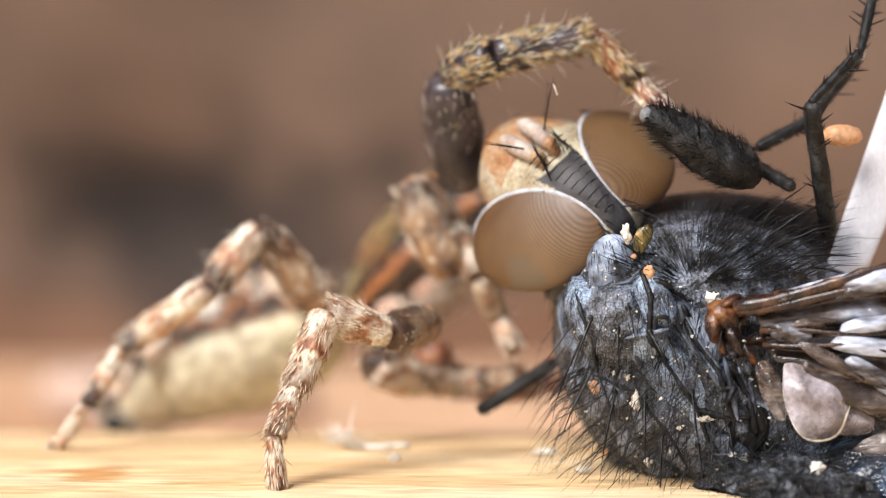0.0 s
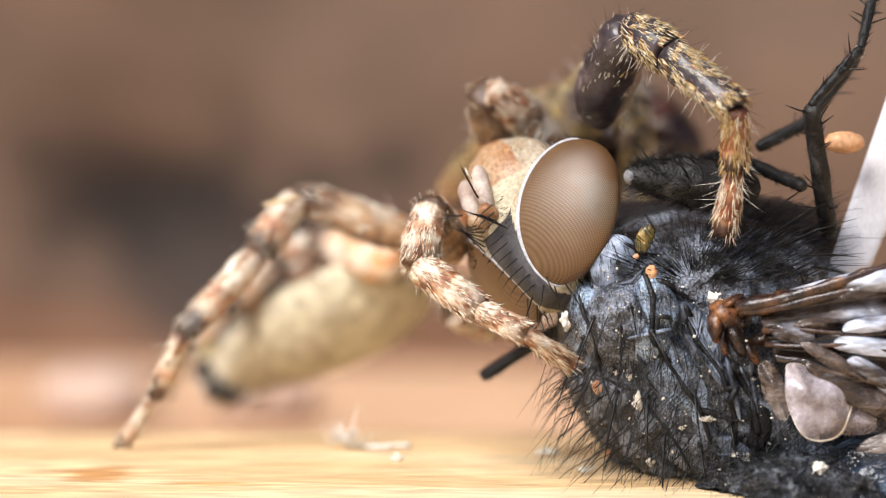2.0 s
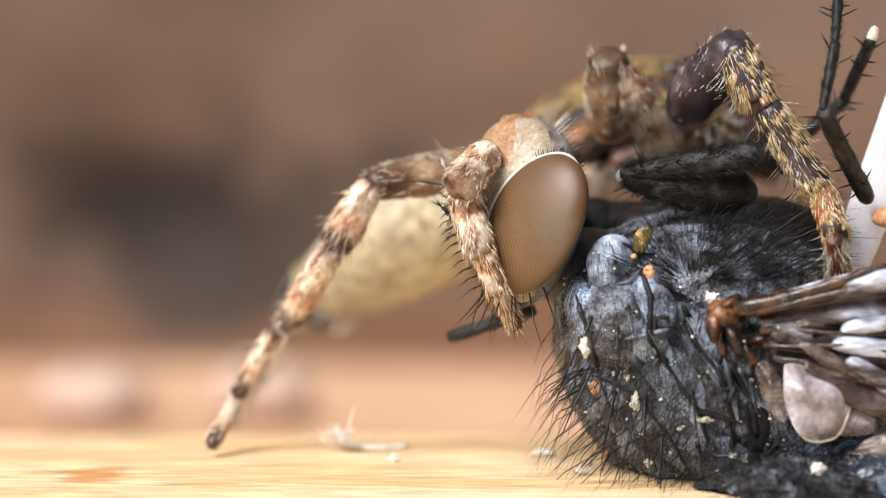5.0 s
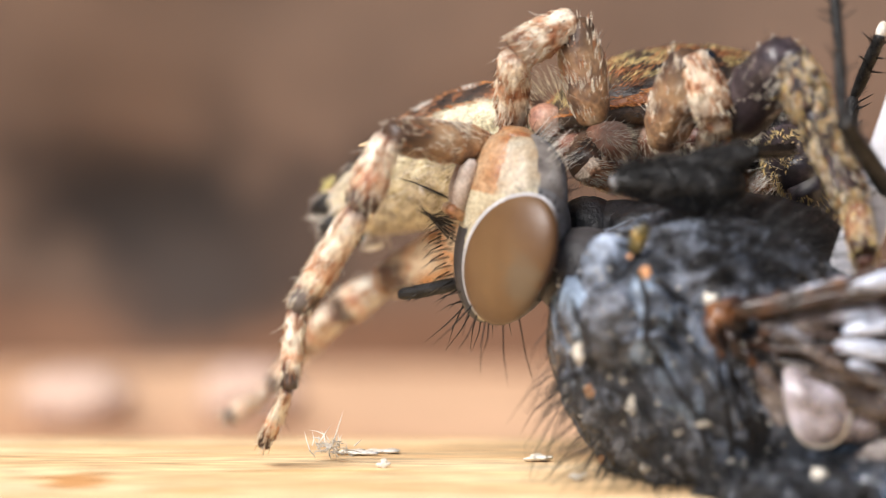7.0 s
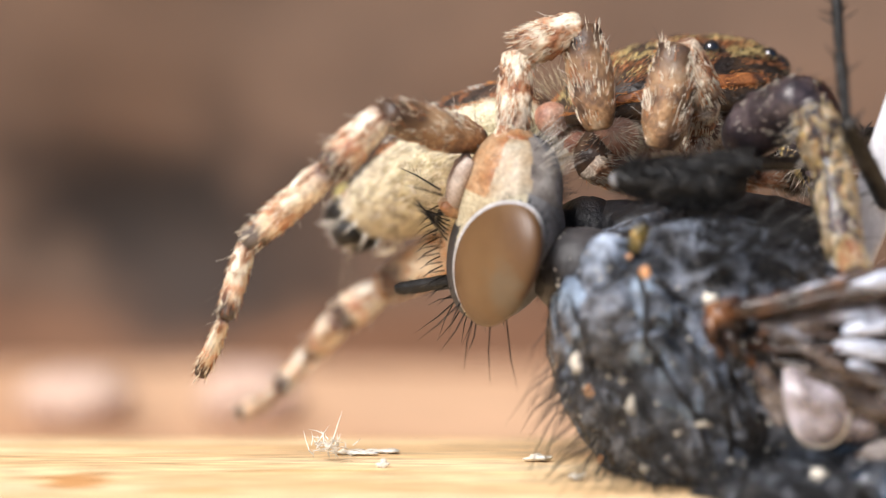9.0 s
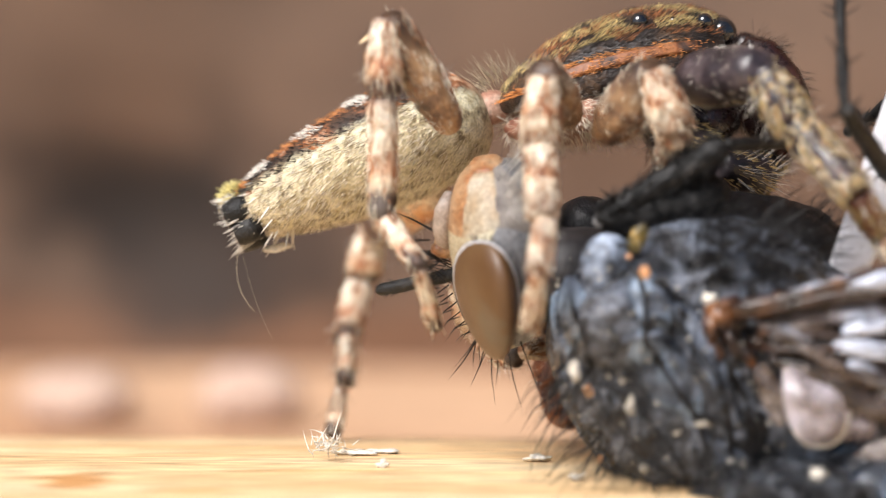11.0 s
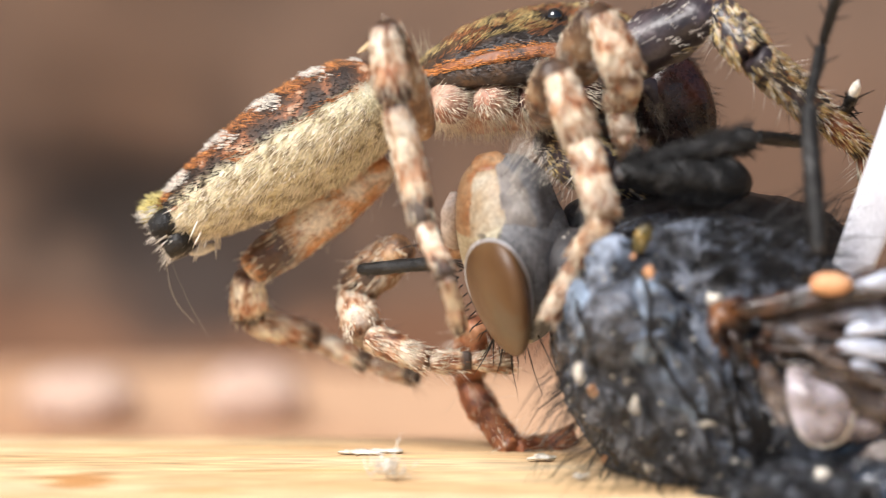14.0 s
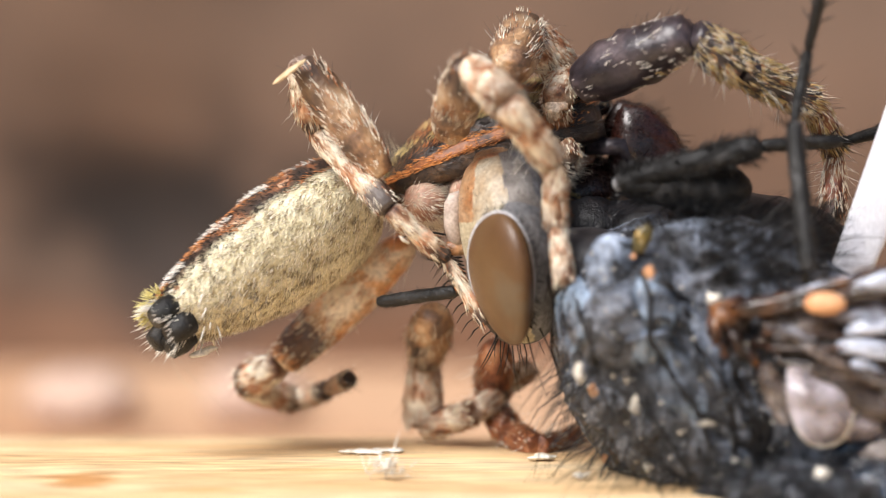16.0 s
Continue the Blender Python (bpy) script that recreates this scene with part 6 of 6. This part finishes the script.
    leg("L1", [(0.0, 820, 330, 790, 140, 875, 100, 1050, 62, 1130, 150, 1195, 225), (0.5, 830, 260, 800, 130, 880, 90, 1040, 45, 1120, 45, 1200, 95), (0.7, 880, 260, 900, 100, 990, 90, 1160, 130, 1230, 230, 1280, 340),
               (1.0, 930, 260, 960, 105, 1050, 108, 1215, 185, 1250, 290, 1265, 430), (1.5, 930, 260, 965, 95, 1050, 108, 1215, 185, 1250, 300, 1265, 430), (2.0, 1050, 210, 1110, 50, 1180, 95, 1300, 190, 1300, 300, 1280, 420),
               (2.5, 1120, 250, 1170, 120, 1240, 180, 1350, 290, 1420, 380, 1450, 490), (3.0, 1120, 260, 1200, 115, 1290, 200, 1425, 320, 1440, 400, 1455, 490), (3.5, 1140, 240, 1200, 105, 1295, 190, 1420, 320, 1440, 400, 1450, 490),
               (4.2, 1150, 220, 1235, 95, 1310, 190, 1420, 320, 1440, 400, 1450, 490), (6.3, 1280, 230, 1390, 95, 1450, 225, 1510, 390, 1530, 450, 1550, 520), (6.5, 1280, 230, 1390, 95, 1450, 225, 1510, 390, 1530, 450, 1550, 520),
               (7.0, 1290, 230, 1390, 95, 1450, 225, 1520, 380, 1530, 450, 1540, 520), (7.5, 1300, 230, 1390, 95, 1450, 230, 1530, 395, 1540, 460, 1550, 520), (8.0, 1270, 230, 1370, 110, 1430, 270, 1510, 440, 1530, 490, 1550, 540),
               (8.5, 1300, 250, 1390, 140, 1450, 290, 1510, 440, 1530, 490, 1550, 540), (9.2, 1300, 250, 1430, 180, 1490, 320, 1500, 440, 1520, 500, 1540, 560), (11.3, 1210, 140, 1340, 120, 1405, 215, 1520, 335, 1570, 400, 1620, 480),
               (11.5, 1210, 140, 1340, 120, 1405, 215, 1520, 335, 1570, 400, 1620, 480), (12.0, 1180, 120, 1280, 85, 1370, 210, 1480, 370, 1510, 470, 1530, 560), (12.5, 1120, 90, 1270, 5, 1330, 120, 1425, 285, 1475, 400, 1500, 490),
               (13.0, 1070, 80, 1150, -40, 1270, 10, 1400, 55, 1440, 165, 1430, 275), (13.5, 1060, 80, 1150, -30, 1265, 25, 1390, 150, 1400, 220, 1420, 290), (14.0, 1050, 130, 1265, 15, 1330, 95, 1450, 200, 1530, 265, 1562, 400),
               (14.5, 1000, 150, 1215, 45, 1295, 115, 1425, 205, 1520, 285, 1567, 420), (15.0, 960, 110, 1110, -10, 1210, 50, 1340, 170, 1410, 220, 1475, 330), (15.5, 970, 140, 1160, 40, 1250, 95, 1385, 195, 1415, 270, 1470, 360),
               (16.0, 1020, 150, 1220, 60, 1310, 120, 1440, 185, 1478, 270, 1475, 390)],
        [(0, 3.0), (0.5, 2.8), (1.0, 1.9), (4.2, 1.8), (6.3, 2.2), (9.2, 2.2), (11.3, 2.2), (16, 2.2)], [(0, 1.0), (0.5, 0.8), (0.7, 0.25), (4.2, 0.15), (6.3, 0.9), (9.2, 0.6), (11.3, 0.6), (12.5, 0.6), (13.5, 2.0), (16, 2.3)])
    r4 = [(0.0, 570, 520, 470, 500, 400, 540, 300, 600, 240, 650, 190, 720), (1.5, 640, 540, 490, 500, 420, 540, 310, 600, 260, 650, 230, 720), (2.0, 700, 470, 560, 430, 480, 470, 400, 550, 330, 620, 290, 700),
          (4.2, 790, 430, 640, 410, 560, 450, 470, 560, 420, 640, 400, 730), (6.3, 880, 400, 690, 520, 620, 560, 540, 620, 480, 690, 390, 748), (6.5, 880, 400, 690, 520, 620, 560, 540, 620, 480, 690, 390, 748),
          (7.0, 880, 400, 680, 500, 600, 550, 540, 610, 480, 690, 395, 745), (8.5, 880, 400, 680, 500, 600, 550, 540, 610, 480, 690, 395, 745), (9.2, 880, 400, 680, 510, 600, 570, 560, 620, 500, 690, 430, 730),
          (11.3, 770, 330, 660, 400, 645, 490, 625, 590, 620, 680, 612, 770), (11.5, 770, 330, 660, 400, 645, 490, 625, 590, 620, 680, 612, 770), (12.0, 760, 340, 640, 430, 612, 540, 610, 620, 615, 700, 615, 762),
          (12.5, 740, 430, 570, 435, 515, 520, 430, 590, 385, 625, 345, 665), (13.0, 750, 350, 490, 395, 475, 465, 455, 545, 455, 610, 475, 650), (13.5, 725, 335, 450, 445, 435, 515, 530, 550, 620, 585, 720, 600),
          (14.0, 690, 290, 430, 490, 440, 565, 560, 600, 680, 660, 740, 670), (14.5, 670, 330, 420, 530, 370, 590, 400, 650, 440, 660, 480, 650), (15.0, 655, 365, 465, 635, 440, 690, 500, 700, 560, 690, 600, 680),
          (15.5, 710, 405, 490, 672, 480, 710, 610, 690, 710, 675, 800, 670), (16.0, 725, 425, 490, 650, 430, 680, 520, 710, 580, 690, 620, 670)]
    leg("R4", r4, [(0, 5.0), (4.2, 4.6), (6.3, 4.6), (9.2, 4.6), (11.3, 4.0), (16, 3.9)], [(0, 5.4), (6.3, 7.0), (9.2, 7.0), (11.3, 4.8), (16, 4.2)])
    hid3 = [(t, a + 90, b + 40, a + 60, b + 85, a + 130, b + 100, a + 200, b + 110, a + 260, b + 100, a + 320, b + 95) for t, a, b, *_ in body if t < 10]
    leg("R3", hid3 + [(11.3, 850, 400, 800, 520, 820, 620, 850, 650, 890, 655, 930, 645), (12.5, 820, 430, 770, 540, 800, 625, 850, 650, 895, 650, 935, 645), (13.0, 800, 450, 730, 530, 780, 620, 850, 650, 900, 650, 940, 640),
                      (13.5, 760, 450, 660, 510, 720, 600, 800, 640, 860, 640, 920, 650), (14.0, 720, 430, 620, 520, 650, 595, 760, 640, 840, 640, 925, 640), (14.5, 720, 470, 650, 520, 650, 630, 760, 665, 840, 650, 925, 645),
                      (15.0, 720, 480, 670, 560, 680, 685, 790, 680, 860, 660, 930, 640), (15.5, 760, 540, 730, 640, 740, 755, 830, 720, 880, 680, 940, 635), (16.0, 770, 550, 750, 640, 750, 760, 840, 730, 890, 690, 940, 650)],
        [(0, 4.4), (4.2, 4.0), (6.3, 3.7), (16, 3.6)], [(0, 4.2), (6.3, 3.8), (11.3, 3.9), (16, 3.7)])
    hid2 = [(t, a + 160, b + 50, a + 170, b + 90, a + 220, b + 110, a + 290, b + 120, a + 345, b + 110, a + 400, b + 105) for t, a, b, *_ in body if t < 10]
    leg("R2", hid2 + [(11.3, 930, 560, 960, 640, 950, 700, 965, 780, 1000, 785, 1040, 775), (12.0, 880, 560, 915, 645, 930, 720, 950, 800, 1000, 800, 1040, 780), (12.5, 880, 560, 890, 650, 905, 725, 935, 805, 985, 800, 1030, 775),
                      (13.5, 870, 560, 860, 665, 885, 730, 930, 800, 980, 795, 1020, 770), (14.0, 850, 570, 825, 670, 860, 735, 910, 795, 965, 790, 1015, 770), (14.5, 840, 580, 815, 690, 850, 745, 905, 800, 960, 790, 1010, 765),
                      (15.0, 840, 590, 800, 695, 845, 750, 920, 800, 970, 790, 1010, 770), (15.5, 880, 600, 850, 715, 890, 765, 950, 795, 985, 785, 1020, 770), (16.0, 880, 610, 870, 715, 900, 765, 950, 790, 985, 785, 1020, 770)],
        [(0, 4.6), (4.2, 4.2), (6.3, 3.8), (16, 3.7)], [(0, 4.6), (6.3, 4.0), (11.3, 4.1), (16, 4.0)])
    leg("R1", [(t, ha - 70, hb + 60, ha + 10, hb - 70, ha + 60, hb + 10, ha + 70, hb + 110, ha + 60, hb + 190, ha + 50, hb + 250) for t, a, b, d, ta, tb, ha, hb in body if t < 5] + [(t, ha - 60, hb + 60, ha - 20, hb + 130, ha + 10, hb + 200, ha + 20, hb + 270, ha + 40, hb + 330, ha + 60, hb + 380) for t, a, b, d, ta, tb, ha, hb in body if 5 < t < 10] + [(t, ha - 150, hb + 130, ha - 40, hb + 190, ha + 40, hb + 215, ha + 70, hb + 150, ha + 30, hb + 230, ha - 20, hb + 270) for t, a, b, d, ta, tb, ha, hb in body if t > 10],
        [(0, 5.0), (4.2, 4.6), (6.3, 3.9), (16, 3.7)], [(0, 4.8), (6.3, 3.9), (16, 3.9)])

    # the fly's head: t, its middle across and down, its depth, way to the near eye, way to the crown
    base = BASE[fly.name]
    rows = []
    for t, a, b, dep, eye, crown in [
            (0, 1010, 341, 1.7, (0.7, 0.66, -0.25), (0.67, -0.51, 0.54)), (0.4, 998, 356, 1.7, (0.7, 0.66, -0.25), (0.67, -0.51, 0.54)), (0.5, 996, 358, 1.7, (0.7, 0.66, -0.25), (0.67, -0.51, 0.54)), (0.7, 964, 393, 1.6, (0.76, 0.65, 0.01), (0.51, -0.61, 0.61)),
            (0.8, 950, 413, 1.5, (0.68, 0.69, 0.146), (0.502, -0.622, 0.602)), (1, 942, 429, 1.4, (0.56, 0.75, 0.35), (0.49, -0.64, 0.59)), (1.5, 939, 431, 1.3, (0.52, 0.72, 0.46), (0.45, -0.69, 0.57)), (2, 943, 417, 1.25, (0.51, 0.587, 0.583), (0.349, -0.777, 0.475)),
            (2.5, 947, 399, 1.2, (0.49, 0.34, 0.81), (0.16, -0.94, 0.3)), (3, 933, 404, 1.2, (0.445, 0.31, 0.84), (0.075, -0.945, 0.305)), (3.5, 921, 387, 1.2, (0.409, 0.286, 0.864), (0.007, -0.949, 0.309)), (4.2, 919, 389, 1.2, (0.4, 0.28, 0.87), (-0.01, -0.95, 0.31)),
            (6.3, 900, 414, 2.1, (0.193, -0.062, 0.969), (-0.136, -0.986, -0.041)), (6.5, 898, 418, 2.2, (0.17, -0.1, 0.98), (-0.15, -0.99, -0.08)), (7, 894, 423, 2.2, (0.17, -0.1, 0.98), (-0.15, -0.99, -0.08)), (7.5, 884, 436, 2.2, (0.14, -0.13, 0.98), (-0.165, -0.981, -0.11)),
            (8, 884, 436, 2.2, (0.09, -0.18, 0.98), (-0.19, -0.966, -0.16)), (8.5, 884, 428, 2.2, (0.07, -0.2, 0.98), (-0.2, -0.96, -0.18)), (9.2, 884, 420, 2.2, (0.07, -0.2, 0.98), (-0.2, -0.96, -0.18)), (11.3, 885, 472, 2.2, (-0.17, -0.33, 0.93), (0.11, -0.94, -0.31)),
            (11.7, 886, 471, 2.2, (-0.17, -0.33, 0.93), (0.11, -0.94, -0.31)), (12, 898, 465, 2.2, (-0.17, -0.33, 0.93), (0.11, -0.94, -0.31)), (12.5, 904, 461, 2.2, (-0.164, -0.333, 0.93), (0.131, -0.937, -0.31)), (13.5, 893, 460, 2.2, (-0.154, -0.338, 0.93), (0.166, -0.932, -0.31)),
            (14, 905, 462, 2.2, (-0.15, -0.34, 0.93), (0.18, -0.93, -0.31)), (14.5, 891, 457, 2.2, (-0.15, -0.34, 0.93), (0.18, -0.93, -0.31)), (15, 903, 470, 2.2, (-0.15, -0.184, 0.966), (0.174, -0.96, -0.16)), (15.5, 905, 454, 2.2, (-0.15, -0.08, 0.99), (0.17, -0.98, -0.06)),
            (16, 909, 458, 2.2, (-0.15, -0.08, 0.99), (0.17, -0.98, -0.06))]:
        y = -way(*eye)
        z = way(*crown)
        z = (z - y * z.dot(y)).normalized()
        rot = Matrix((y.cross(z), y, z)).transposed()
        rows.append((t, Matrix.LocRotScale((at(a, b, dep, t) - base) * MM, rot.to_quaternion(), None)))
    keyed(head, rows)

    def fly_leg(pieces, rows, start, goal):
        chain(pieces, [max(v.co.z for v in p.data.vertices) / MM for p in pieces], rows, start, goal, lambda t: base)

    fly_leg(FORE, [(0.0, 1345, 320, 1140, 200, 1330, 290, 1400, 330), (0.5, 1340, 285, 1115, 155, 1310, 270, 1390, 330), (0.7, 1340, 310, 1110, 270, 1320, 280, 1400, 330), (1.0, 1340, 330, 1115, 318, 1330, 290, 1420, 330),
                   (2.0, 1345, 335, 1110, 312, 1330, 290, 1420, 330), (3.0, 1350, 345, 1105, 305, 1330, 285, 1420, 330), (4.2, 1350, 345, 1105, 305, 1330, 285, 1420, 330), (6.3, 1320, 332, 1085, 325, 1330, 262, 1400, 260),
                   (9.2, 1320, 330, 1085, 318, 1340, 290, 1420, 290), (11.3, 1290, 335, 1055, 398, 1295, 245, 1390, 250), (11.5, 1290, 335, 1055, 398, 1295, 245, 1390, 250), (12.0, 1310, 330, 1070, 365, 1305, 235, 1400, 230),
                   (12.5, 1325, 322, 1085, 330, 1320, 222, 1400, 190), (13.0, 1325, 318, 1090, 308, 1335, 215, 1395, 170), (13.5, 1330, 320, 1092, 306, 1340, 240, 1400, 200), (14.0, 1330, 325, 1095, 305, 1340, 242, 1420, 252),
                   (14.5, 1330, 325, 1095, 300, 1340, 240, 1420, 250), (15.0, 1330, 335, 1090, 330, 1345, 245, 1370, 210), (15.5, 1325, 335, 1085, 335, 1345, 260, 1400, 230), (16.0, 1330, 335, 1090, 325, 1350, 258, 1490, 250)],
            [(0, 0.9), (4.2, 0.9), (6.3, 1.5), (16, 1.6)], [(0, 0.6), (4.2, 0.6), (6.3, 1.3), (16, 1.6)])
    fly_leg(HIND, [(0.0, 1468, 420, 1435, 185, 1525, 90, 1545, -10), (2.0, 1468, 420, 1435, 190, 1525, 85, 1545, -10), (2.5, 1520, 390, 1445, 200, 1470, 80, 1490, -20), (3.0, 1525, 360, 1440, 195, 1475, 70, 1490, -20),
                   (4.2, 1520, 360, 1440, 190, 1475, 65, 1490, -20), (6.3, 1570, 340, 1490, 215, 1485, 90, 1472, -20), (8.5, 1570, 340, 1490, 215, 1482, 90, 1478, -20), (9.2, 1570, 370, 1500, 215, 1488, 90, 1480, -20),
                   (11.3, 1575, 310, 1495, 190, 1490, 80, 1485, -30), (11.5, 1575, 310, 1495, 190, 1490, 80, 1485, -30), (12.0, 1560, 300, 1470, 150, 1495, 60, 1500, -30), (12.5, 1560, 300, 1470, 140, 1500, 50, 1530, -30),
                   (13.0, 1480, 400, 1470, 140, 1515, 75, 1570, 20), (13.5, 1455, 470, 1430, 205, 1455, 80, 1490, -20), (14.0, 1448, 450, 1430, 185, 1455, 80, 1485, -20), (15.0, 1450, 460, 1430, 190, 1455, 80, 1485, -20),
                   (15.5, 1442, 480, 1425, 215, 1445, 90, 1480, -20), (16.0, 1430, 480, 1405, 215, 1430, 90, 1455, -20)],
            [(0, 1.2), (4.2, 1.2), (6.3, 1.4), (13, 1.4), (13.5, 0.0), (16, 0.0)], [(0, 1.2), (4.2, 1.3), (6.3, 1.5), (13, 1.5), (13.5, 0.3), (16, 0.3)])
    fly_leg(MID, [(0.0, 1340, 262, 1430, 215, 1530, 90), (2.0, 1340, 262, 1430, 215, 1530, 82), (2.5, 1385, 238, 1480, 182, 1528, 78), (4.2, 1385, 230, 1480, 178, 1530, 75), (6.3, 1500, 260, 1512, 175, 1560, 65), (8.0, 1495, 250, 1505, 175, 1555, 75),
                  (8.5, 1490, 225, 1520, 200, 1590, 120), (9.2, 1500, 260, 1550, 240, 1640, 210), (11.3, 1500, 220, 1540, 190, 1610, 130), (12.0, 1410, 172, 1515, 155, 1600, 90), (12.5, 1405, 162, 1495, 130, 1550, 50), (13.0, 1460, 200, 1485, 110, 1560, 35),
                  (13.5, 1440, 200, 1475, 155, 1500, 112), (14.5, 1470, 250, 1505, 235, 1518, 185), (15.0, 1435, 215, 1465, 140, 1495, 55), (15.5, 1420, 245, 1500, 228, 1590, 175), (16.0, 1420, 255, 1500, 250, 1600, 220)],
            [(0, 1.5), (4.2, 1.5), (6.3, 2.2), (16, 2.2)], [(0, 1.6), (4.2, 1.6), (6.3, 2.3), (16, 2.3)])
    fly_leg(LOW, [(0.0, 985, 640, 830, 740), (0.5, 985, 620, 850, 695), (1.0, 990, 610, 890, 750), (2.0, 990, 580, 850, 670), (3.0, 985, 570, 830, 650), (4.2, 985, 570, 810, 645), (6.3, 860, 500, 715, 530), (9.2, 850, 490, 700, 512),
                  (11.3, 800, 480, 655, 512), (12.0, 780, 440, 640, 455), (12.5, 780, 420, 640, 424), (13.0, 790, 428, 645, 424), (13.5, 790, 448, 645, 456), (14.0, 780, 465, 635, 478), (14.5, 780, 480, 632, 495), (15.0, 790, 485, 640, 512),
                  (15.5, 810, 520, 680, 540), (16.0, 810, 515, 670, 535)],
            [(0, 2.6), (6.3, 2.2), (16, 2.2)], [(0, 3.4), (6.3, 2.5), (16, 2.5)])
    walk(grain, [(t, Matrix.Translation(at(a, b, d, t) * MM)) for t, a, b, d in ((0.0, 1490, 240, 1.1), (2.0, 1494, 252, 1.1), (2.5, 1590, 380, 1.1), (3.0, 1560, 375, 1.1), (4.2, 1550, 368, 1.1), (6.3, 1640, 420, 1.1), (9.2, 1640, 420, 1.1), (11.3, 1640, 380, 1.0),
                                                                            (12.0, 1600, 360, 0.9), (12.5, 1548, 335, 0.8), (13.0, 1503, 250, 0.3), (13.5, 1500, 475, -0.3), (14.0, 1470, 502, -0.4), (15.0, 1475, 517, -0.4), (15.5, 1480, 535, -0.4), (16.0, 1460, 537, -0.4))])
    walk(fluff, [(t, Matrix.Translation(at(a, b, d, t) * MM)) for t, a, b, d in ((0.0, 610, 786, 3.05), (4.2, 613, 784, 3.05), (6.3, 592, 800, 2.55), (12.0, 592, 800, 2.55), (12.5, 690, 838, 1.2), (16.0, 686, 838, 1.2))])
    walk(bit, [(t, Matrix.Translation(at(a, b, d, t) * MM)) for t, a, b, d in ((0.0, 1108, 415, 0.2), (0.6, 1060, 500, 0.3), (1.0, 1005, 565, 0.3), (2.0, 1000, 570, 0.3), (3.0, 984, 582, 0.3), (3.5, 1035, 615, 0.1), (4.2, 1036, 616, 0.1), (6.3, 1025, 622, 0.1), (11.3, 1016, 660, 0.1), (16.0, 1024, 662, 0.1))])


motions()
